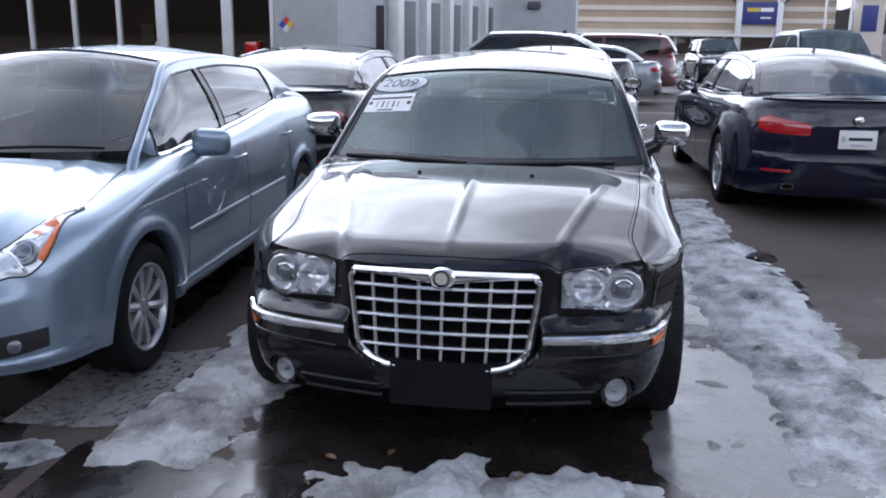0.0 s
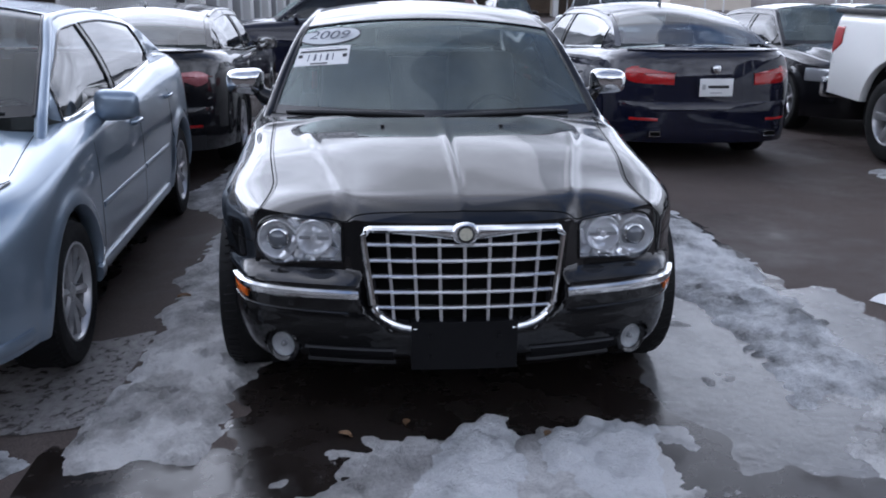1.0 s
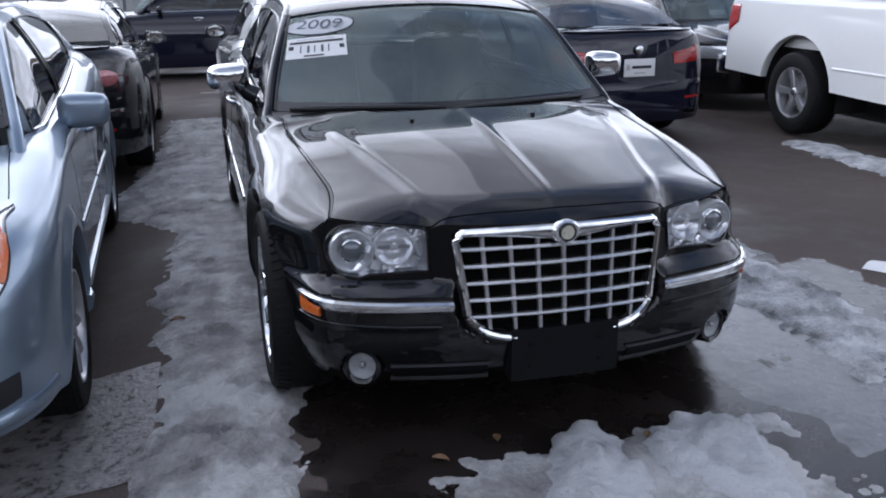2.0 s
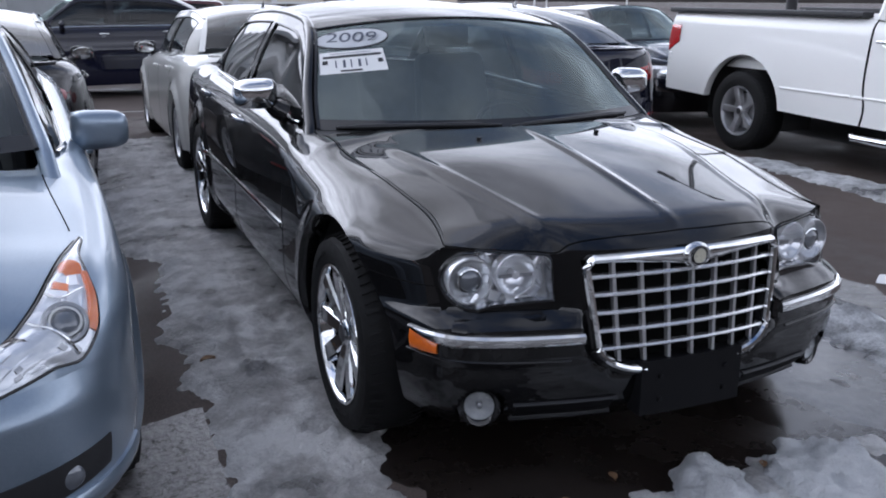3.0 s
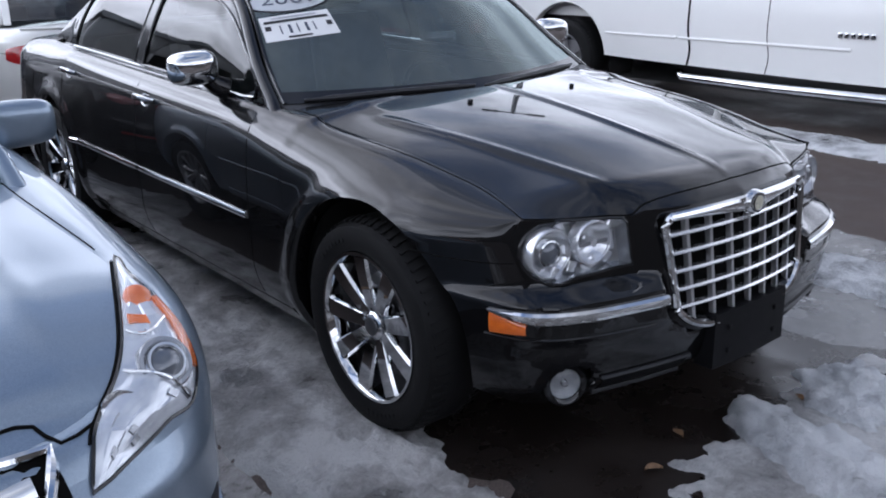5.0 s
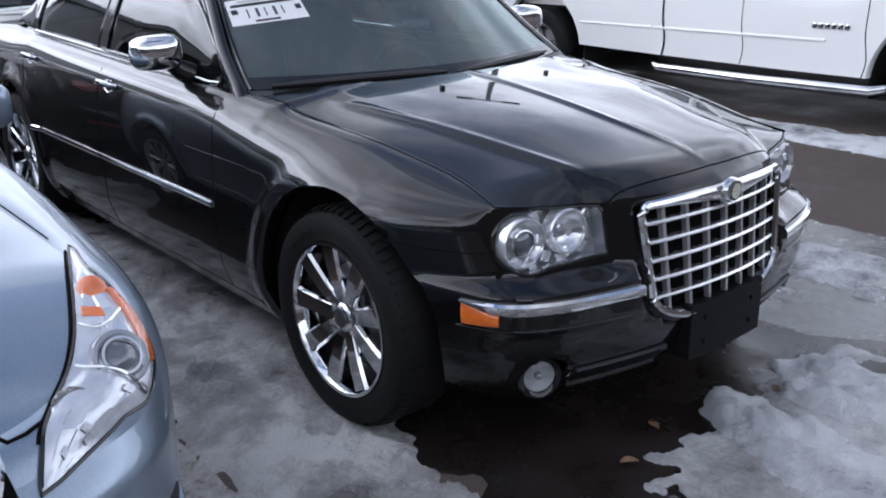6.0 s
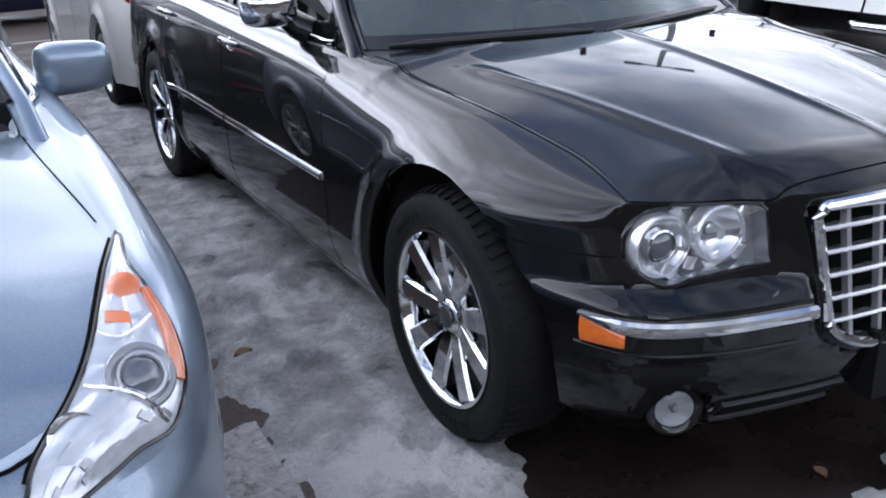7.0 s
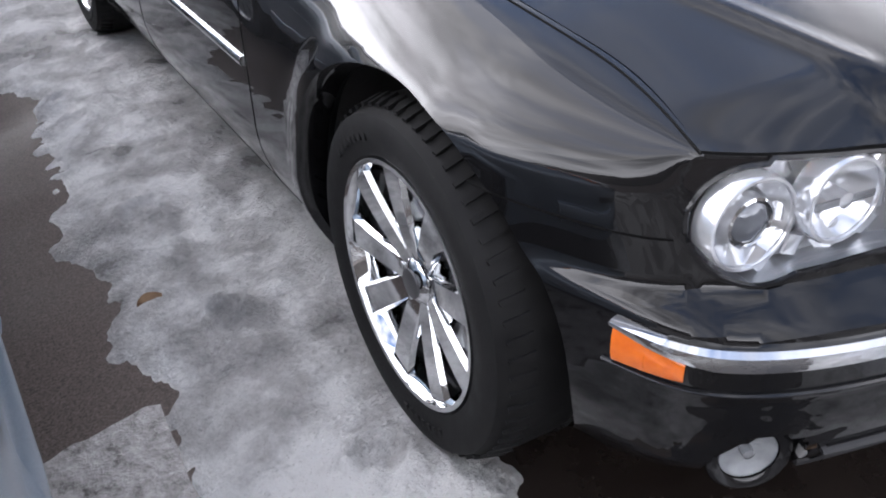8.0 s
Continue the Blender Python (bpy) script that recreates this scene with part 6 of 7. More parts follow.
    both(root, "hood_gap", tube([onto(q, 0.0005) for q in hood_edge], 0.0042, 6), SEAM)
    both(root, "hood_gap", tube([lamp(0, k / 40, 0.001) + Vector((-0.007, -0.001, 0.001)) for k in range(1, 36)], 0.0030, 6), SEAM)
    both(root, "tail_lamp", band(body, body.s_rear(0.55), body.s_side(body.tail - 0.35), 0.78, 0.98, 0.010, 14, 6), RED)
    both(root, "side_moulding", band(body, body.s_side(1.46), body.s_side(2.42), 0.505, 0.532, 0.010, 24, 3), SILVER)
    both(root, "side_moulding", band(body, body.s_side(2.46), body.s_side(3.20), 0.505, 0.532, 0.010, 24, 3), SILVER)
    both(root, "sill_cover", band(body, body.s_side(1.26), body.s_side(3.18), 0.195, 0.265, 0.022, 30, 4), SILVER)
    # grille: dark mesh in a bright surround with a wing bar
    def g(u, v, off):
        x = lerp(-0.472, 0.472, u)
        p = body.over(body.s_front(abs(x)), lerp(0.50, 0.640, v) + 0.006 * (1 - (x / 0.472) ** 2), off)
        return Vector((math.copysign(p.x, x), p.y, p.z))
    gr = part("grille", slab(lambda u, v: g(u, v, 0.004), lambda u, v: g(u, v, -0.006), 24, 4), SEAM, root, "dark mesh grille in a chrome surround")
    edge = [g(k / 24, 1, 0.010) for k in range(25)] + [g(1 - 0.10 * k / 8, 1 - k / 8, 0.010) for k in range(1, 9)] + [g(0.9 - 0.8 * k / 20, 0, 0.010) for k in range(1, 21)] + [g(0.10 - 0.10 * k / 8, k / 8, 0.010) for k in range(1, 8)]
    part("surround", tube(edge, 0.012, 8, True), CHROME, gr)
    part("wing_bar", slab(lambda u, v: g(lerp(0.06, 0.94, u), 0.55 + 0.2 * abs(2 * u - 1) + lerp(-0.1, 0.1, v), 0.016), lambda u, v: g(lerp(0.06, 0.94, u), 0.55 + 0.2 * abs(2 * u - 1) + lerp(-0.1, 0.1, v), 0.002), 24, 3), CHROME, gr)
    part("lower_intake", slab(lambda u, v: body_mid(body, lerp(-0.5, 0.5, u), lerp(0.25, 0.36, v), 0.004), lambda u, v: body_mid(body, lerp(-0.5, 0.5, u), lerp(0.25, 0.36, v), -0.006), 20, 3), PLASTIC, root)
    both(root, "fog_recess", band(body, body.s_front(0.52), body.s_front(0.80), lambda u: lerp(0.255, 0.30, u), lambda u: lerp(0.36, 0.385, u), 0.004, 14, 4), PLASTIC)
    c = body.over(body.s_front(0.70), 0.325, 0.002)
    both(root, "fog_lamp", moved(lathe([(0.0, 0.012), (0.02, 0.010), (0.032, 0.0), (0.034, -0.02)], 24), Matrix.Translation(c) @ pose(0, 0, 0, 0, 0, -70)), BULB)
    both(root, "bumper_lip", band(body, body.s_front(0.30), body.s_side(0.42), 0.225, lambda u: lerp(0.245, 0.285, u), 0.018, 24, 4), SILVER)
    for x0, x1 in ((-0.62, 0.0), (0.02, 0.60)):
        part("wiper", tube([cab.across(lerp(x0, x1, k / 12) / 0.74, 0.010 + 0.006 * math.sin(k / 4), 0.008) for k in range(13)], 0.006, 6), PLASTIC, root)


def body_mid(body, x, z, off):
    p = body.over(body.s_front(abs(x)), z, off)
    return Vector((math.copysign(p.x, x), p.y, p.z))


def place(x, y, yaw, L=4.8, away=False, lift=0.0):
    """Where a car stands on the lot: the plan of its near end, the way it faces; it leans with the slope."""
    c = y + L / 2
    tilt = math.degrees(math.atan((lot(c + 1) - lot(c - 1)) / 2))
    return pose(x, c, lot(c, x) + lift, tilt) @ pose(0, 0, 0, 0, 0, yaw + (180 if away else 0)) @ Matrix.Translation((0, -L / 2, 0))


def across_lot(x, y, yaw, L=4.8):
    """A car whose middle stands at x, y."""
    tilt = math.degrees(math.atan((lot(y + 1) - lot(y - 1)) / 2))
    return pose(x, y, lot(y), tilt) @ pose(0, 0, 0, 0, 0, yaw) @ Matrix.Translation((0, -L / 2, 0))


SILVERCAR, SILVER_BODY, SILVER_CAB = sedan("silver_sedan", "ice-blue metallic silver sedan parked beside the black sedan", SILVER, place(-2.525, 0.12, 1.5, 4.74, lift=0.072), zt=silver_zt, zs=curve((0, 0.545), (0.25, 0.565), (0.65, 0.70), (1.3, 0.83), (2.5, 0.87), (4.62, 0.93)), inset=curve((0, 0.08), (0.12, 0.085), (0.3, 0.115), (0.65, 0.14), (1.25, 0.19), (1.55, 0.085), (3.3, 0.085), (3.9, 0.15), (4.62, 0.06)), fine=True, mirror_dz=-0.01, track=0.125, flare=0.020, nF=3.3, L=4.74, Lf=0.82, W=0.91, H=1.47, fo=0.94, wb=2.75, hub_dz=-0.072, cowl=1.24, doors=(1.44, 2.44, 3.37), win_end=3.50, mirror_y=1.76, handle_z=0.80, split=2.36, arch_w=0.055, roof_y=(2.02, 3.30, 4.10), R=0.325, spokes=10, hood_z=0.80, deck_z=1.07, belt=0.97, trim=CHROME, extras=silver_front, rim_mat=SATIN, glass=CLEARGLASS, side_glass=SKYGLASS)
sedan("navy_sedan", "dark navy blue sedan seen from its tail, on wet asphalt", NAVY, place(2.66, 5.03, 2.0, 4.9, True), L=4.90, W=0.93, H=1.465, fo=0.83, wb=2.97, R=0.335, spokes=9, style="broad", side_glass=SKYGLASS, trim=CHROME, flare=0.012, extras=tail_lamps(0.755, 0.905, 0.37, 0.22, slant=True, valance=NAVY), deck_z=1.06, roof_y=(2.10, 3.40, 4.30))
sedan("dark_grey_sedan", "dark grey-black sedan with a boot spoiler standing in snow", GREYBLACK, place(-2.42, 4.86, 0.0, 4.9, True), L=4.90, W=0.95, H=1.465, fo=0.9, wb=2.91, R=0.34, spokes=5, side_glass=SKYGLASS, extras=tail_lamps(0.77, 0.90, 0.58, 0.22, PINKLAMP), deck_z=1.08, roof_y=(2.10, 3.40, 4.28))
sedan("white_sedan", "pearl white sedan parked nose away behind the black sedan", PEARL, place(0.13, 5.30, 0.0, 4.8, True), mirror_mat=GLOSSBLACK, win_end=3.55, L=4.80, W=0.90, H=1.45, fo=0.85, wb=2.85, R=0.33, spokes=5, trim=CHROME, extras=tail_lamps(0.78, 0.93, 0.45, 0.35), deck_z=1.05)
sedan("navy_sedan", "dark blue tall car with chrome window trim standing side-on", NAVY, across_lot(-0.9, 15.0, -90), L=4.8, W=0.94, H=1.68, hood_z=0.98, deck_z=1.16, belt=1.12, R=0.36, handles_mat=CHROME, fo=0.9, wb=2.8, trim=CHROME, extras=front_lamps(0.60, 0.74, 0.4, 0.5))
sedan("black_sedan", "black sedan parked nose-on beside the white pickup", GREYBLACK, place(5.55, 6.85, 0.0, 4.7), L=4.7, W=0.91, fo=0.9, wb=2.75, trim=CHROME, extras=front_lamps(0.60, 0.74, 0.4, 0.5))

sedan("steel_sedan", "steel grey sedan parked side-on farther along the lot", STEEL, across_lot(0.1, 20.5, -90), L=4.7, W=0.91, extras=tail_lamps(0.78, 0.93, 0.45, 0.3))
sedan("maroon_suv", "dark maroon sport utility vehicle parked side-on", MAROON, across_lot(0.9, 26.0, -88), L=4.8, W=0.95, H=1.78, fo=0.9, wb=2.85, R=0.37, hood_z=1.0, deck_z=1.18, belt=1.13, roof_y=(2.0, 4.3, 4.66), extras=tail_lamps(0.95, 1.2, 0.55, 0.25))
sedan("black_suv", "black sport utility vehicle facing down the lot", GREYBLACK, across_lot(5.7, 36.0, 4), L=4.6, W=0.93, H=1.75, fo=0.85, wb=2.7, R=0.37, hood_z=1.02, deck_z=1.16, belt=1.14, roof_y=(1.9, 4.1, 4.5), extras=front_lamps(0.78, 0.92, 0.4, 0.4))
sedan("grey_pickup", "dark grey crew cab behind the navy sedan", STEEL, across_lot(5.9, 19.6, 6), L=5.3, W=0.99, H=1.86, fo=0.95, wb=3.4, R=0.39, hood_z=1.08, deck_z=1.2, belt=1.2, roof_y=(2.1, 3.7, 4.0), extras=front_lamps(0.82, 0.98, 0.45, 0.4))
sedan("pale_sedan", "pale silver sedan in the far row", STEEL, across_lot(8.3, 14.8, 15), L=4.6, W=0.9, extras=front_lamps(0.60, 0.74, 0.4, 0.5))
sedan("white_hatchback", "white compact car in the far row", WHITE, across_lot(10.8, 17.5, 12), L=4.3, W=0.88, H=1.5, roof_y=(1.95, 3.6, 4.0), extras=front_lamps(0.62, 0.76, 0.4, 0.5))


def pickup():
    """A white full-size pickup, nose towards -y."""
    root = thing("pickup_truck", "white full-size pickup truck on wet asphalt beside snow", "truck", pose(5.47, 0.0, lot(3.5), 0, 0, 0), "cars parked on the lot")
    L0, L1, yf, yr, R, W = 0.52, 6.50, 1.36, 5.25, 0.395, 0.99
    body = Body(W=W, nose=L0, tail=L1, yf=yf, yr=yr, R=R, nF=4.0, nR=12.0, Lf=0.8, Lr=0.25, arch=0.545, flare=0.005, belly=0.01, lean=0.010,
                zs=curve((0.7, 1.0), (1.8, 1.14), (3.8, 1.20), (6.5, 1.20)), zt=curve((0.7, 1.08), (1.8, 1.22), (3.8, 1.32), (6.5, 1.34)),
                inset=curve((0.7, 0.12), (1.8, 0.18), (2.2, 0.10), (6.5, 0.055)), zb=curve((0.7, 0.42), (2.0, 0.42), (3.8, 0.44), (6.5, 0.52)), lines=(1.95, 2.98, 3.76))
    flank(root, body, WHITE, (1.95, 2.98, 3.76), lambda y, z: y < 1.0 and z < 0.75, lambda y, z: False)
    hood = body.top(L0, 2.0, lambda y: 0.05, lambda x, y: 0.0)
    part("hood", grid(hood, 24, 20), WHITE, root)
    part("bed_floor", block(0, 5.15, 0.80, 1.6, 2.55, 0.08, 0.01), LINER, root)
    for x in (-1, 1):
        part("bed_rail", block(x * 0.905, 5.18, 1.345, 0.13, 2.62, 0.05, 0.015), PLASTIC, root)
        part("bed_wall", block(x * 0.84, 5.18, 1.06, 0.05, 2.60, 0.52, 0.01), WHITE, root)
    part("tailgate", block(0, 6.44, 0.98, 1.62, 0.09, 0.68, 0.02), WHITE, root)
    part("headboard", block(0, 3.90, 1.06, 1.62, 0.06, 0.52, 0.01), WHITE, root)
    part("rear_bumper", block(0, 6.62, 0.55, 1.86, 0.22, 0.22, 0.04), CHROME, root)
    # cab above the belt
    cabt = slab(lambda u, v: Vector((lerp(-0.74, 0.74, u), lerp(2.35, 3.70, v), 1.90 + 0.03 * (1 - (2 * u - 1) ** 2))), lambda u, v: Vector((lerp(-0.70, 0.70, u), lerp(2.4, 3.65, v), 1.84)), 12, 8)
    part("roof", cabt, WHITE, root)
    ws = grid(lambda u, v: Vector((lerp(-1, 1, u) * lerp(0.84, 0.72, v), lerp(1.95, 2.40, v) - 0.1 * (1 - (2 * u - 1) ** 2), lerp(1.26, 1.87, v))), 14, 6)
    part("windscreen", ws, GLASS, root)
    for a, b in ((2.12, 3.0), (3.08, 3.66)):
        both(root, "side_window", grid(lambda u, v: Vector((lerp(0.90, 0.75, v), lerp(a, b, u) + (0.30 * v * (1 - u) if a < 2.5 else 0), lerp(1.33, 1.82, v))), 6, 5), DARKGLASS)
    both(root, "cab_pillar", join(tube([(0.90, 3.04, 1.30), (0.75, 3.04, 1.86)], 0.04, 8), tube([(0.90, 3.72, 1.30), (0.745, 3.68, 1.87)], 0.05, 8), tube([(0.86, 1.95, 1.25), (0.745, 2.38, 1.87)], 0.035, 8), tube([(0.745, 2.38, 1.875), (0.745, 3.68, 1.875)], 0.04, 8)), WHITE)
    part("back_window", grid(lambda u, v: Vector((lerp(-0.72, 0.72, u), 3.72, lerp(1.36, 1.84, v))), 4, 3), DARKGLASS, root)
    part("cab_back", block(0, 3.78, 1.05, 1.8, 0.06, 0.6, 0.01), WHITE, root)
    for y, wd in ((3.76, 0.011), (2.98, 0.005), (1.95, 0.005)):
        s = body.s_side(y)
        both(root, "shut_line", seam(body, [(s - 0.035 * math.exp(-((k - 3) / 3) ** 2), lerp(body.zb(y), body.zt(y) - 0.004, k / 20)) for k in range(21)], wd), SEAM)
    handles(root, body, ((3.60, 1.13), (2.85, 1.13)), CHROME)
    both(root, "tail_lamp", band(body, body.s_side(6.44), body.s_side(6.28), lambda u: lerp(0.92, 1.02, u), 1.19, 0.014, 8, 6), RED, "red tail lamp")
    both(root, "tail_lamp_base", band(body, body.s_side(6.44), body.s_side(6.36), 0.82, 0.91, 0.012, 6, 4), LENS)
    both(root, "side_crease", band(body, body.s_side(2.25), body.s_side(3.84), 0.66, 0.685, 0.012, 20, 3), WHITE)
    both(root, "bed_crease", band(body, body.s_side(3.88), body.s_side(4.70), 0.66, 0.685, 0.012, 20, 3), WHITE)
    for x in (-1, 1):
        part("side_step", tube([(x * 0.93, 1.75, 0.36), (x * 1.02, 1.85, 0.335), (x * 1.03, 2.8, 0.33), (x * 1.02, 3.76, 0.335), (x * 0.93, 3.87, 0.36)], 0.038, 12), CHROME, root, "chrome tube side step")
        part("door_emblem", join(*[block(x * 0.993, 2.085 + 0.052 * k, 0.78, 0.012, 0.040, 0.040, 0.004) for k in range(6)]), CHROME, root, "row of small chrome emblem bars")
    part("chassis", join(block(-0.5, 3.6, 0.5, 0.12, 5.2, 0.16, 0.02), block(0.5, 3.6, 0.5, 0.12, 5.2, 0.16, 0.02), moved(lathe([(0.0, 0.75), (0.06, 0.75), (0.06, -0.75), (0.0, -0.75)], 16), pose(0, yr, R)), block(-0.35, 4.3, 0.50, 0.5, 0.9, 0.22, 0.05)), LINER, root)
    w = wheel_data("truck", R, 0.275, 0.235, 5, "broad", SATIN)
    for x, y, sp in ((-0.86, yf, 10), (0.86, yf, 0), (-0.86, yr, 15), (0.86, yr, 40)):
        put_wheel(root, w, x, y, R, sp)
    return root


pickup()


# ---------------------------------------------------------------- the ground and the snow
def ground_y(v):
    if v < 0.05:
        return lerp(-300, -4, v / 0.05)
    if v < 0.45:
        return lerp(-4, 12, (v - 0.05) / 0.4)
    return lerp(12, 126, (v - 0.45) / 0.5) if v < 0.95 else lerp(126, 520, (v - 0.95) / 0.05)


def ground_x(u):
    return lerp(-420, -6, u / 0.1) if u < 0.1 else (lerp(-6, 4, (u - 0.1) / 0.8) if u < 0.9 else lerp(4, 420, (u - 0.9) / 0.1))


part("ground", grid(lambda u, v: Vector((ground_x(u), ground_y(v), lot(ground_y(v), ground_x(u)))), 80, 280), ASPHALT)
tagged(bpy.data.objects["ground"], "damp worn grey-brown asphalt of a car lot", "ground", kind="structure")


def fbm(x, y, s, o=4):
    v, a, t = 0.0, 1.0, 0.0
    for k in range(o):
        v += a * noise.noise(Vector((x * s, y * s, 3.7 * k)))
        t += a
        a, s = a * 0.55, s * 2.03
    return v / t


def snow_patch(name, label, x0, x1, y0, y1, depth, cell=0.02, h=0.035, lump=1.0, mat=None, dips=(), crumbs=0.6):
    """A sheet of old snow where depth(x, y) is above nought; it thins to a ragged edge."""
    nx, ny = int((x1 - x0) / cell), int((y1 - y0) / cell)
    zz = np.zeros((nx + 1, ny + 1))
    for i in range(nx + 1):
        for j in range(ny + 1):
            x, y = x0 + i * cell, y0 + j * cell
            d = depth(x, y) + 0.16 * fbm(x, y, 2.2) + 0.10 * fbm(x + 9, y, 9.0, 3)
            body = 0.60 + lump * (0.50 * fbm(x, y, 3.1) + 0.38 * fbm(x, y, 11.0, 3))
            zz[i, j] = max(-0.012, 0.12 * d) if d <= 0 else h * (1 - math.exp(-d / 0.07)) * max(0.12, body) + 0.001
            if d > 0.02:
                zz[i, j] += 0.010 * lump * abs(noise.noise(Vector((x * 17, y * 17, 1.3)))) * (0.4 + crumbs * (1 - step(0.5, 1.3, y)))
            for cx, cy, r in dips:
                q = math.hypot(x - cx, y - cy) / r
                zz[i, j] += 0.018 * math.exp(-((q - 1.05) / 0.22) ** 2) - (0.016 * (1 - step(0.6, 1.0, q)) if d > 0 else 0)
    idx, vs, fs = {}, [], []
    def vid(i, j):
        if (i, j) not in idx:
            idx[i, j] = len(vs)
            vs.append((x0 + i * cell, y0 + j * cell, zz[i, j] + lot(y0 + j * cell, x0 + i * cell)))
        return idx[i, j]
    for i in range(nx):
        for j in range(ny):
            if max(zz[i, j], zz[i + 1, j], zz[i + 1, j + 1], zz[i, j + 1]) > -0.003:
                fs.append((vid(i, j), vid(i + 1, j), vid(i + 1, j + 1), vid(i, j + 1)))
    me = bpy.data.meshes.new(name)
    me.from_pydata(vs, [], fs)
    me.polygons.foreach_set("use_smooth", [True] * len(fs))
    me.materials.append(mat or SNOW)
    return tagged(new(name, me), label, "snow", kind="stuff")


def wet_sheet(label, x0, x1, y0, y1, depth, cell=0.04, top=0.0035, mat=None, name="puddle"):
    """A film of meltwater that lies in the hollows of the asphalt."""
    def f(u, v):
        x, y = lerp(x0, x1, u), lerp(y0, y1, v)
        d = depth(x, y) + 0.22 * fbm(x + 20, y, 1.6) + 0.10 * fbm(x, y + 7, 6.0, 3)
        return Vector((x, y, lot(y, x) + max(-0.01, min(top, 0.03 * d))))
    nx, ny = int((x1 - x0) / cell), int((y1 - y0) / cell)
    vs, fs = grid(f, nx, ny)
    fs = [q for q in fs if max(vs[k].z - lot(vs[k].y, vs[k].x) for k in q) > -0.002]
    return tagged(part(name, (vs, fs), mat or WET), label, "ice" if mat else "water", kind="structure")


# the shade under both cars is put into these sheets' near-black colour
wet_sheet("black soaked asphalt under and before the black sedan", -1.5, 2.4, -1.4, 4.2, lambda x, y: min(x + 0.95, 1.95 - x, y + 0.9, 4.0 - y) * 0.8 - 0.04)
wet_sheet("black soaked asphalt under the silver sedan", -3.8, -1.2, -0.6, 4.6, lambda x, y: min(x + 3.5, -1.72 - x, y + 0.15, 4.4 - y) * 0.8 - 0.04)
wet_sheet("dark soaked asphalt before the parked cars", -5.6, 3.4, -5.2, 0.5, lambda x, y: min((1 - math.hypot((x + 1.1) / 4.2, (y + 1.3) / 3.5)) * 1.8, 0.22 - y, 0.55) * 0.8 + (0.10 + 0.35 * step(-1.5, -3.0, y)) * fbm(x, y, 0.8), 0.06, 0.0015)
left_l = curve((-0.3, -1.385), (0.4, -1.385), (0.65, -1.355), (0.95, -1.30), (1.25, -1.305), (1.6, -1.33), (2.4, -1.36), (3.2, -1.26), (3.9, -1.55), (4.3, -1.80), (5.0, -1.72), (6.5, -1.45), (8.5, -1.38))
left_r = curve((-0.3, -0.95), (0.4, -0.86), (0.8, -0.80), (1.2, -0.72), (1.5, -0.56), (3.4, -0.56), (3.9, -0.70), (5.2, -0.4), (8.5, -0.55))
snow_patch("snow_strip", "trodden grey snow and ice between the two parked cars", -2.1, -0.2, -0.2, 8.8, lambda x, y: min(x - left_l(y), left_r(y) - x, (8.6 - y) * 0.5, (y - 0.0)) , h=0.040, lump=1.9, mat=SLUSH, dips=((-1.005, 0.86, 0.065), (-1.15, 2.1, 0.07), (-1.2, 3.2, 0.06), (-1.1, 1.5, 0.05)), crumbs=1.6, cell=0.016)
right_l = curve((-1.2, 1.25), (0.26, 1.30), (0.86, 1.36), (1.52, 1.27), (2.03, 1.18), (3.0, 1.22), (4.1, 1.28), (5.2, 1.30))
right_r = curve((-1.2, 2.0), (0.6, 1.82), (1.62, 1.86), (2.81, 1.88), (3.96, 1.75), (5.7, 1.66))
snow_patch("snow_strip", "white and grey melting snow beside the black sedan", 0.9, 2.5, 0.0, 6.2, lambda x, y: min(x - right_l(y), right_r(y) - x, (6.0 - y) * 0.5, (y - 0.25) * 0.5), h=0.062, lump=1.3, dips=((1.5, 1.9, 0.07), (1.62, 1.45, 0.08), (1.5, 2.5, 0.07), (1.6, 0.9, 0.06), *[(1.56 + 0.2 * math.sin(k * 2.4), 0.3 + 0.26 * k, 0.03 + 0.03 * abs(math.sin(k * 1.7))) for k in range(15)]))
snow_patch("slush_strip", "thin grey slush at the foot of the snow strip", 0.9, 2.5, -1.6, 0.9, lambda x, y: min(x - right_l(y) - 0.02, right_r(y) + 0.12 - x, 0.75 - y, y + 1.4) * 0.5 + 0.25 * fbm(x, y + 3, 3.0) - 0.02, h=0.022, lump=1.7, mat=SLUSH)
snow_patch("snow_remnant", "thin icy remnants of snow on dark wet asphalt", 0.75, 1.5, 0.2, 3.2, lambda x, y: 0.10 - 0.30 * abs(x - 1.10) + 0.45 * fbm(x, y, 4.0) - 0.17, h=0.014, mat=SLUSH, lump=1.6)
snow_patch("snow_remnant", "small patch of snow in front of the silver sedan", -2.5, -1.35, -0.15, 0.4, lambda x, y: 0.11 - abs(y - 0.15) - max(0, x + 1.62) * 0.9, h=0.025)
wet_sheet("smooth grey film of ice and slush beside the black sedan", 0.4, 2.5, -1.9, 1.9, lambda x, y: min((x - 0.66) * 0.9 - 0.10 * step(0.5, -0.2, y), 2.15 - x, y + 0.30, 1.65 - y) * 0.9 + 0.02, 0.03, 0.0085, SKYSLUSH, "pale_puddle")
heap_top = curve((-0.5, 0.06), (-0.16, 0.15), (0.02, 0.14), (0.2, 0.06), (0.35, 0.08), (0.52, 0.22), (0.72, 0.14))
snow_patch("slush_strip", "grey soaked slush in front of the black sedan", -0.9, 1.2, -0.9, 0.4, lambda x, y: min(x + 0.56, 0.82 - x, heap_top(x) - y, (y + 0.75) * 0.5) * 0.8 + 0.22 * fbm(x + 4, y, 3.0) - 0.01, h=0.018, lump=1.2, cell=0.014, mat=SLUSH)
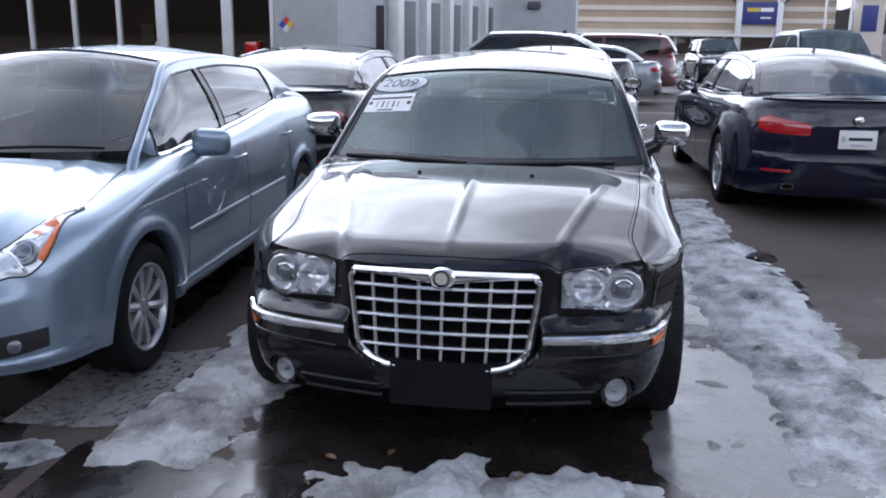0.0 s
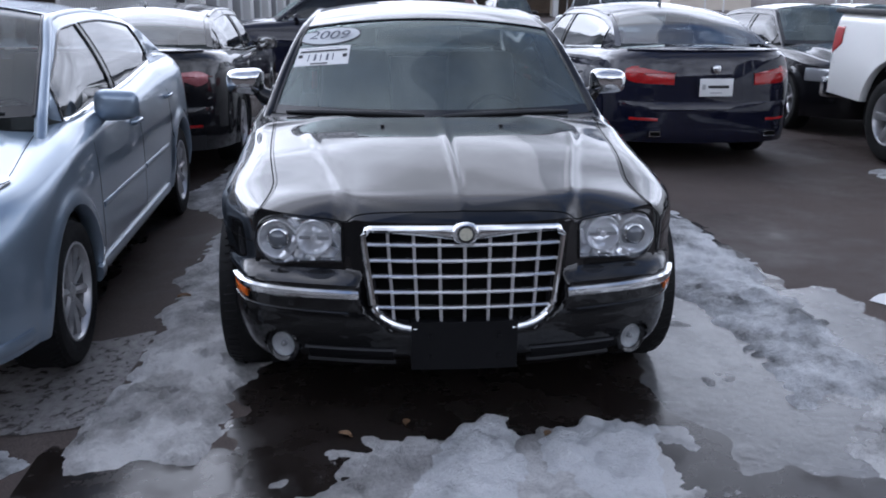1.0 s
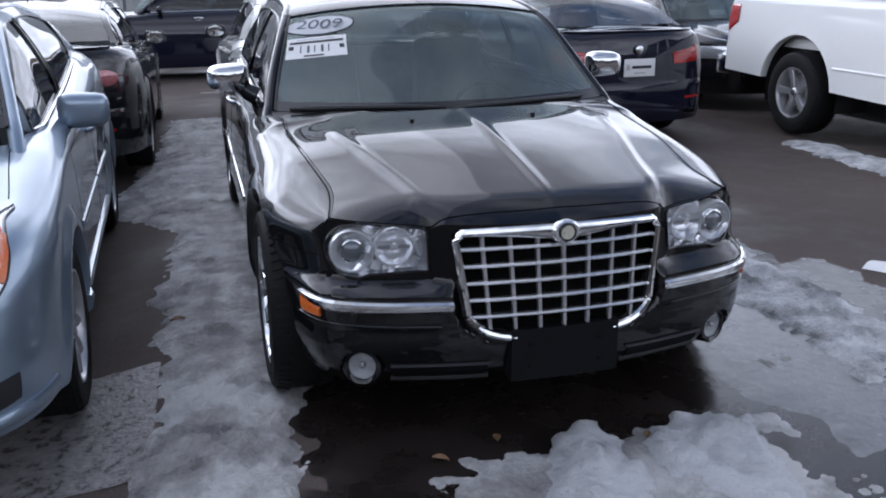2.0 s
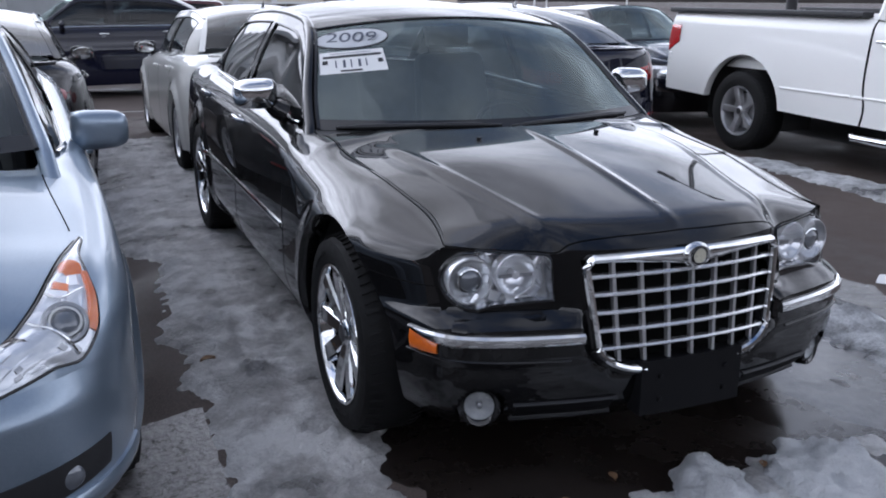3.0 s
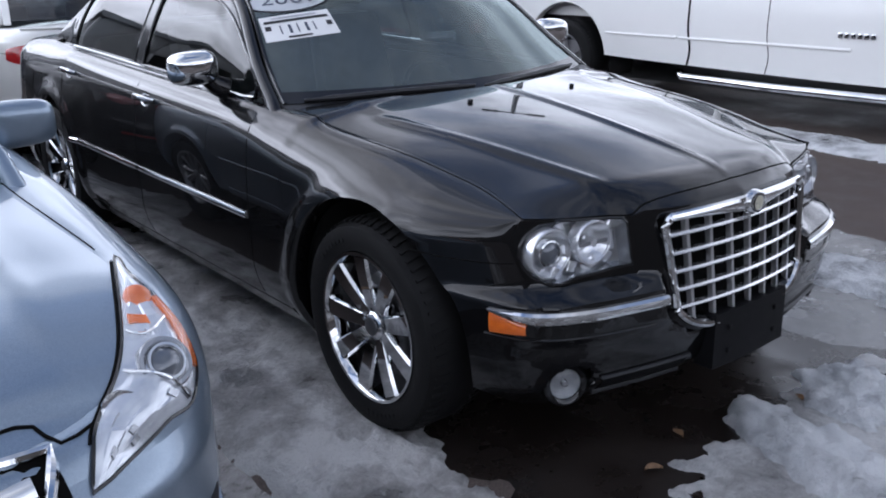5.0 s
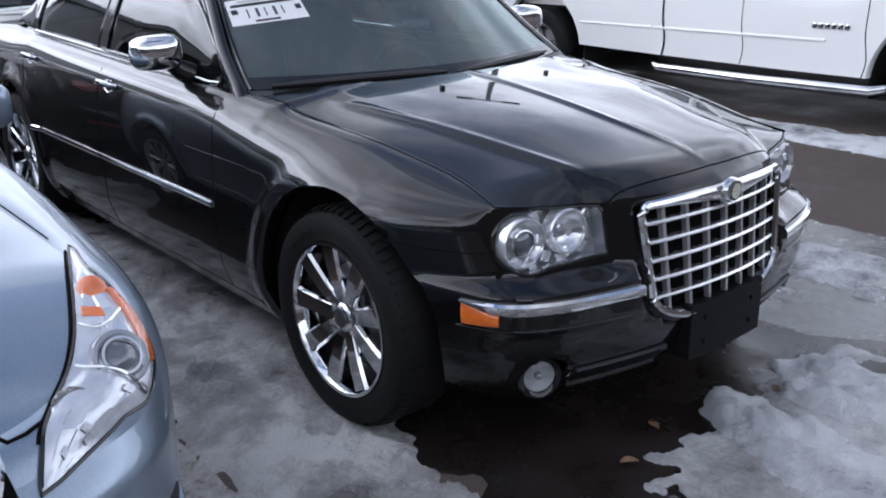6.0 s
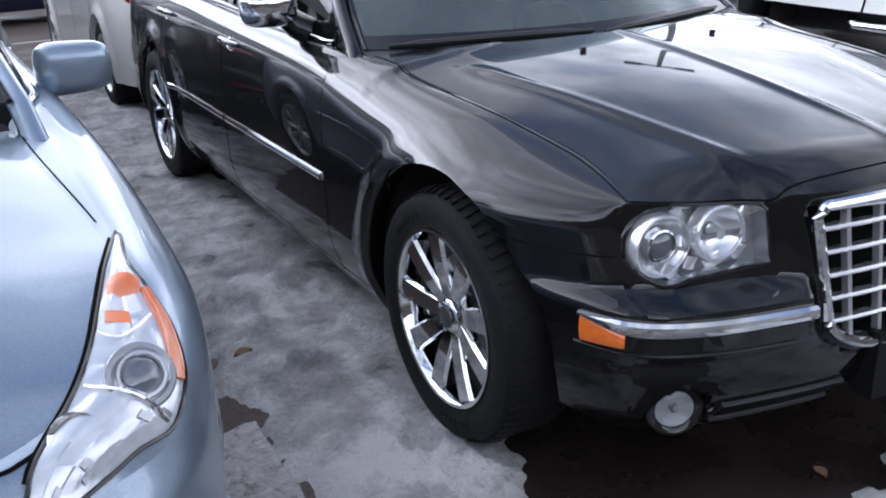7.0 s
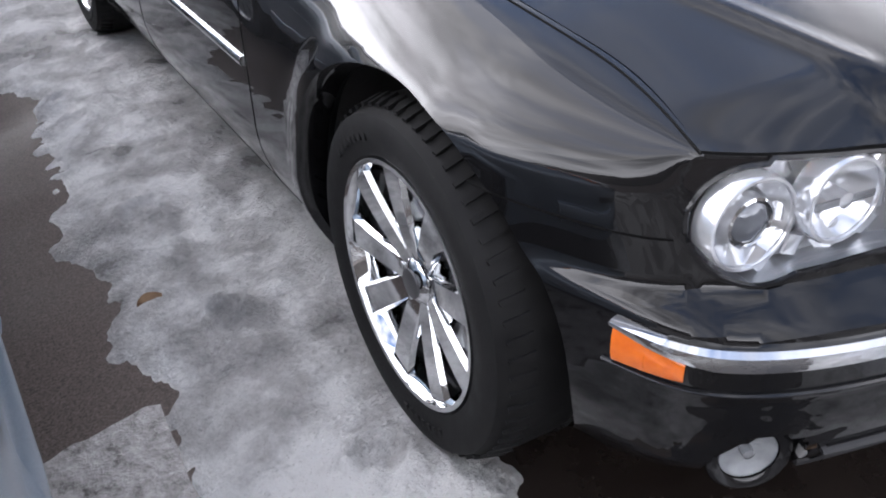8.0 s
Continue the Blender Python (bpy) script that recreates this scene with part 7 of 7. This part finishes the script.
lobe_l, lobe_r = curve((-0.7, -0.34), (-0.3, -0.20), (0.0, -0.10), (0.2, 0.0)), curve((-0.7, 0.16), (-0.2, 0.12), (0.05, 0.11), (0.2, 0.07))
snow_patch("snow_heap", "broken white snow in front of the black sedan", -0.6, 0.4, -0.8, 0.4, lambda x, y: min(x - lobe_l(y), lobe_r(y) - x, 0.17 - y, (y + 0.7) * 0.5) * 1.2 + 0.06, h=0.085, lump=1.3, cell=0.012, mat=CLEANSNOW)
brow_l, brow_r = curve((-0.6, 0.42), (-0.3, 0.38), (0.0, 0.30), (0.22, 0.47)), curve((-0.6, 0.56), (-0.3, 0.60), (0.1, 0.70), (0.22, 0.62))
snow_patch("snow_heap", "ridge of white snow by the corner of the black sedan", 0.1, 1.0, -0.7, 0.4, lambda x, y: min(x - brow_l(y), brow_r(y) - x, 0.22 - y, (y + 0.6) * 0.5) * 1.1 + 0.05, h=0.080, lump=1.6, cell=0.012, mat=CLEANSNOW)
snow_patch("snow_strip", "strip of white snow beside the pickup truck", 3.2, 5.4, 0.4, 4.9, lambda x, y: min(x - lerp(3.75, 4.15, (y - 0.4) / 4.5), lerp(4.42, 4.50, (y - 0.4) / 4.5) - x), h=0.05)

# ---------------------------------------------------------------- buildings
CLADDING = surface("pale_metal_cladding", (0.50, 0.51, 0.51), (0.58, 0.59, 0.59), (0.4, 0.5), 0.3, 3.0)
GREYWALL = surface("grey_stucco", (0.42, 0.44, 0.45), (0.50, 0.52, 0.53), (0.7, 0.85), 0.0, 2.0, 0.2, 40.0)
MULLION = surface("white_aluminium", (0.62, 0.62, 0.62), (0.70, 0.70, 0.70), (0.35, 0.45), 0.3, 5.0)
SHOWROOM = tinted_glass("showroom_glass", (0.45, 0.41, 0.36), (1.0, 0.95, 0.88), ior=1.95)
TANWALL = surface("tan_masonry", (0.36, 0.28, 0.20), (0.44, 0.35, 0.26), (0.8, 0.9), 0.0, 0.6, 0.2, 10.0)
CREAM = surface("cream_band", (0.58, 0.52, 0.44), (0.64, 0.58, 0.50), (0.8, 0.9), 0.0, 0.6)
SIGNBLUE = surface("blue_sign", (0.02, 0.03, 0.16), (0.03, 0.04, 0.20), (0.4, 0.5), 0.0, 2.0)
DARKHALL = surface("dark_grey_cladding", (0.06, 0.062, 0.068), (0.09, 0.092, 0.098), (0.5, 0.6), 0.0, 0.8)
INTERIOR = surface("dim_showroom", (0.24, 0.20, 0.165), (0.40, 0.35, 0.30), (0.7, 0.9), 0.0, 0.5)

showroom = thing("showroom_building", "grey dealership building with showroom glass and ribbed cladding", "building", pose(0, 0, -0.45))
Y0 = 22.0
part("floor", block(-13, Y0 + 4, 0.2, 14, 8, 0.4), INTERIOR, showroom)
part("back_wall", block(-13, Y0 + 8, 2.8, 14, 0.3, 5.6), INTERIOR, showroom)
part("side_wall", block(-20, Y0 + 4, 2.8, 0.3, 8, 5.6), INTERIOR, showroom)
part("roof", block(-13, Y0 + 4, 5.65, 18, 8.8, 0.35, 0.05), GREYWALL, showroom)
part("fascia", block(-14, Y0 - 0.1, 4.7, 12.0, 0.3, 1.6, 0.02), CLADDING, showroom)
edges = (-19.6, -17.9, -16.6, -15.29, -13.94, -12.59, -11.31, -9.38, -8.08)
for a, b in zip(edges, edges[1:]):
    part("pane", block((a + b) / 2, Y0, 2.2, b - a - 0.1, 0.02, 3.5), SHOWROOM, showroom)
for x in edges:
    part("mullion", block(x, Y0 - 0.04, 2.1, 0.30 if x in (-11.31, -9.38) else 0.11, 0.14, 3.9, 0.01), MULLION, showroom)
part("transom", block(-14, Y0 - 0.04, 0.42, 12.0, 0.12, 0.14, 0.01), MULLION, showroom)
part("display_board", block(-12.0, Y0 + 0.5, 1.75, 0.55, 0.05, 1.1, 0.02), surface("ochre_frame", (0.32, 0.24, 0.06), (0.28, 0.20, 0.05), (0.5, 0.6)), showroom)
part("display_sheet", block(-12.0, Y0 + 0.46, 1.65, 0.35, 0.02, 0.5), PAPER, showroom)
part("display_box", block(-8.6, Y0 - 0.25, 1.2, 0.34, 0.3, 0.5, 0.03), RED, showroom)
panel = part("cladding", block(-7.1, Y0, 2.8, 1.84, 0.1, 5.6), CLADDING, showroom)
for k in range(30):
    part("rib", block(-7.98 + 0.061 * k, Y0 - 0.065, 2.8, 0.034, 0.04, 5.6, 0.008), CLADDING, panel)
for dx, dz, col in ((0, 0.11, (0.5, 0.03, 0.02)), (-0.11, 0, (0.02, 0.05, 0.35)), (0.11, 0, (0.6, 0.42, 0.03)), (0, -0.11, (0.75, 0.75, 0.75))):
    d = part("hazard_diamond", moved(block(0, 0, 0, 0.15, 0.02, 0.15, 0.004), pose(-7.66 + dx, Y0 - 0.11, 1.92 + dz, 0, 45, 0)), surface("diamond_colour", col, col, (0.4, 0.5)), panel)
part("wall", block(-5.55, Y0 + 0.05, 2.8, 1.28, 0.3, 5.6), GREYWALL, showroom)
part("banner", block(-5.0, Y0 - 0.2, 1.7, 0.22, 0.05, 1.5, 0.01), INK, showroom)
part("notice", block(-4.72, Y0 + 0.2, 1.1, 0.36, 0.04, 0.55, 0.01), surface("red_notice", (0.45, 0.03, 0.03), (0.40, 0.03, 0.03), (0.4, 0.5)), showroom)
part("notice_sheet", block(-4.72, Y0 + 0.17, 1.24, 0.30, 0.03, 0.20, 0.005), PAPER, showroom)
side = pose(-4.9, Y0 + 0.2, 0, 0, 0, math.degrees(math.atan2(16.0, 1.6)))
part("side_wall", moved(block(8.0, 0.0, 2.8, 16.2, 0.3, 5.6), side), CLADDING, showroom)
for k in range(5):
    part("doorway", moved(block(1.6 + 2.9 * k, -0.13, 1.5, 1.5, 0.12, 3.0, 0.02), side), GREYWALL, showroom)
    part("door_leaf", moved(block(1.6 + 2.9 * k, -0.18, 1.35, 1.1, 0.06, 2.5, 0.02), side), DARKHALL, showroom)
    part("pilaster", moved(block(0.1 + 2.9 * k, -0.24, 2.8, 0.5, 0.3, 5.6, 0.02), side), MULLION, showroom)
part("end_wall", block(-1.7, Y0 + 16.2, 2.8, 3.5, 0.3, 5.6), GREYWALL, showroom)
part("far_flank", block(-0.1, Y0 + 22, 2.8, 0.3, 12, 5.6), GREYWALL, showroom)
part("wall_lamp", block(-1.75, Y0 + 15.9, 2.75, 0.55, 0.3, 0.3, 0.05), DARKHALL, showroom)

store = thing("store_building", "long tan striped store with a gabled entrance and blue sign", "building", pose(0, 0, -1.25))
Y1 = 85.0
part("wall", block(10.2, Y1 + 10, 2.5, 24.6, 20, 5.0), TANWALL, store)
for z in (2.05, 3.1, 4.15):
    part("band", block(10.2, Y1 - 0.06, z, 24.6, 0.12, 0.42), CREAM, store)
part("coping", block(10.2, Y1 - 0.05, 5.05, 24.9, 0.4, 0.22), MULLION, store)
part("canopy", block(10.2, Y1 - 0.8, 1.78, 22.5, 1.6, 0.22, 0.04), MULLION, store)
part("shopfront", block(10.2, Y1 - 0.03, 0.85, 21, 0.06, 1.5), SHOWROOM, store)
for k in range(15):
    part("mullion", block(0.0 + 1.45 * k, Y1 - 0.1, 0.85, 0.10 if k % 3 else 0.28, 0.1, 1.6), MULLION, store)
gate = (14.0, 17.5)
for x in gate:
    part("gate_post", block(x, Y1 - 1.2, 2.5, 0.5, 0.5, 5.0, 0.04), MULLION, store)
for a, b in ((13.4, 15.75), (18.1, 15.75)):
    part("gable_beam", tube([(a, Y1 - 1.2, 4.8), (b, Y1 - 1.2, 7.0)], 0.32, 4), DARKHALL, store)
    part("gable_trim", tube([(a + (0.3 if a < b else -0.3), Y1 - 1.45, 4.7), (b, Y1 - 1.45, 6.6)], 0.16, 4), MULLION, store)
part("gate_back", block(15.75, Y1 - 0.7, 2.5, 3.4, 0.3, 4.4, 0.02), CREAM, store)
sg = part("sign", block(15.75, Y1 - 1.3, 3.75, 3.0, 0.2, 1.9, 0.05), SIGNBLUE, store, "blue sign with pale bars")
part("sign_bar", block(15.2, Y1 - 1.42, 4.05, 1.1, 0.05, 0.34), surface("yellow_sign", (0.6, 0.45, 0.05), (0.55, 0.4, 0.04), (0.4, 0.5)), sg)
part("sign_bar", block(16.35, Y1 - 1.42, 4.05, 1.1, 0.05, 0.34), PAPER, sg)
part("sign_bar", block(16.3, Y1 - 1.42, 3.35, 0.9, 0.05, 0.16), PAPER, sg)
part("doors", block(15.75, Y1 - 0.9, 0.9, 2.6, 0.1, 1.7), SHOWROOM, store)
part("tower", block(25.2, Y1 - 0.5, 2.6, 2.0, 2.4, 5.2, 0.05), CREAM, store)
part("tower_roof", block(25.2, Y1 - 0.5, 6.0, 3.4, 3.4, 1.6, 0.05, 0.75), SIGNBLUE, store)
part("tower_sign", block(24.9, Y1 - 1.8, 3.4, 1.3, 0.2, 2.2, 0.04), SIGNBLUE, store)
low = thing("low_building", "low cream building under a dark sign board in the distance", "building", pose(0, 0, -1.3))
part("wall", block(43.8, 118, 1.4, 10.6, 8, 2.8), CREAM, low)
part("sign_board", block(43.9, 115.0, 3.75, 3.4, 0.4, 1.8, 0.03), DARKHALL, low)
for x in (38.9, 39.7, 40.5, 41.3):
    part("fence_post", block(x, 114.6, 3.6, 0.12, 0.12, 1.6, 0.02), CREAM, low)
for x, y in ((17.2, 60), (19.5, 76), (31, 100), (36, 95), (42, 105), (49, 92), (55, 100), (64, 96)):
    pole = thing("lamp_pole", "thin grey far lamp pole", "lamp", pose(x, y, lot(y)), "far lamp poles")
    part("pole", tube([(0, 0, 0), (0, 0, 9.0)], 0.10, 8), MULLION, pole)
    part("lamp_head", block(0, 0, 9.0, 1.6, 0.4, 0.25, 0.05), DARKHALL, pole)
for x0, x1, y0, y1 in ((4.6, 8.2, 44, 46.5), (9.0, 13.5, 47, 49)):
    def heap(u, v, x0=x0, x1=x1, y0=y0, y1=y1):
        k = math.sin(math.pi * u) ** 0.5 * math.sin(math.pi * v) ** 0.5
        x, y = lerp(x0, x1, u), lerp(y0, y1, v)
        return Vector((x, y, lot(y) - 0.05 + k * (0.75 + 0.7 * fbm(x, y, 0.9))))
    tagged(part("snow_bank", grid(heap, 50, 24), SNOW), "ploughed bank of old snow", "snow")
PAINTLINE = surface("worn_white_line", (0.42, 0.41, 0.39), (0.22, 0.21, 0.20), (0.6, 0.8), 0.0, 9.0)
for x, y, w, l in ((1.95, 17.3, 1.3, 0.12), (2.5, 21.8, 1.6, 0.14), (3.0, 12.5, 0.12, 3.0), (0.3, 11.6, 2.6, 0.12)):
    tagged(part("parking_line", grid(lambda u, v: Vector((x + lerp(-w / 2, w / 2, u), y + lerp(-l / 2, l / 2, v), lot(y + lerp(-l / 2, l / 2, v)) + 0.004)), 4, 8), PAINTLINE), "worn white parking line on the asphalt", "line", kind="structure")

# ---------------------------------------------------------------- what stands round the lot
FARWOOD = surface("bare_far_trees", (0.035, 0.032, 0.030), (0.07, 0.062, 0.056), (0.9, 1.0), 0.0, 0.15)


def treeline(u, v):
    a = 2 * math.pi * u
    # south and west, out of view, the line is raised and nearer to darken reflections
    near = step(0.25, -0.45, math.sin(a) + 0.25 * math.cos(a))
    r = lerp(190 + 25 * math.sin(3 * a), 62, near)
    h = 11.0 * near + 3.6 + 1.6 * noise.noise(Vector((a * 9, 0, 0))) + 1.1 * noise.noise(Vector((a * 60, 1, 0))) + 0.9 * noise.noise(Vector((a * 230, 4, 0)))
    return Vector((r * math.cos(a), r * math.sin(a), h * v))


tagged(part("backdrop", grid(treeline, 1800, 3, closed=True), FARWOOD), "far line of bare winter trees round the lot", "backdrop", kind="structure")
lamp = thing("street_lamp", "dark twin-armed lot lamp on a tall pole", "lamp", pose(18.2, 19.3, lot(19.3), 0, 0, -44.5))
part("pole", tube([(0, 0, 0), (0, 0, 6), (0, 0, 12.2)], lambda q: lerp(0.17, 0.10, q), 12), PLASTIC, lamp)
part("arm", tube([(-0.8, 0, 12.1), (0.8, 0, 12.1)], 0.08, 8), PLASTIC, lamp)
for x in (-1.0, 1.0):
    part("lamp_head", block(x, 0, 12.1, 0.75, 0.45, 0.22, 0.05), PLASTIC, lamp)

# ---------------------------------------------------------------- small things on the ground
PATCH = surface("ice_glazed_asphalt", (0.060, 0.054, 0.050), (0.38, 0.36, 0.35), (0.15, 0.5), 0.0, 22.0, 0.9, 40.0)


def patch_edge(a):
    return 1 + 0.04 * noise.noise(Vector((math.cos(a) * 2, math.sin(a) * 2, 1.0))) + 0.03 * noise.noise(Vector((math.cos(a) * 7, math.sin(a) * 7, 2.0)))


def worn_patch(u, v):
    a = 2 * math.pi * u
    q = max(abs(math.cos(a)), abs(math.sin(a)))
    r = patch_edge(a) / q * v
    x, y = -1.64 + 0.31 * r * math.cos(a), 0.85 + 0.46 * r * math.sin(a)
    return Vector((x, y, lot(y, x) + 0.006))


tagged(part("asphalt_patch", grid(worn_patch, 90, 6, closed=True), PATCH), "patch of asphalt glazed with thin dirty ice beside the snow", "ground", kind="structure")
LEAF = surface("dead_leaf", (0.16, 0.09, 0.045), (0.24, 0.15, 0.08), (0.6, 0.8), 0.0, 60.0)
for x, y, r, yaw in ((0.02, 0.02, 0.028, 20), (-0.20, 0.24, 0.022, 80), (-0.42, 0.16, 0.026, 150), (-1.25, 1.62, 0.03, 10), (0.30, 0.12, 0.02, 60)):
    def leaf(u, v):
        w = math.sin(math.pi * u) ** 0.8 * (v - 0.5)
        return Vector(((u - 0.5) * 2.2 * r, w * 1.3 * r, 0.35 * r * abs(2 * v - 1) + 0.2 * r * math.sin(3 * u)))
    ob = part("dead_leaf", moved(grid(leaf, 8, 4), pose(x, y, 0.008 + (0.03 if x < -1 else 0), 0, 0, yaw)), LEAF)
    tagged(ob, "small curled brown leaf on wet asphalt", "leaf", "fallen leaves")
sheet_ = part("paper_sheet", slab(lambda u, v: Vector((lerp(-0.14, 0.14, u), lerp(-0.10, 0.10, v), 0.026 + 0.012 * math.sin(5 * u) * v)), lambda u, v: Vector((lerp(-0.14, 0.14, u), lerp(-0.10, 0.10, v), 0.024 + 0.012 * math.sin(5 * u) * v)), 10, 4), PAPER)
sheet_.matrix_world = pose(2.42, 1.45, -0.02, 0, 0, 35)
tagged(sheet_, "bent sheet of white paper lying in a puddle", "paper")
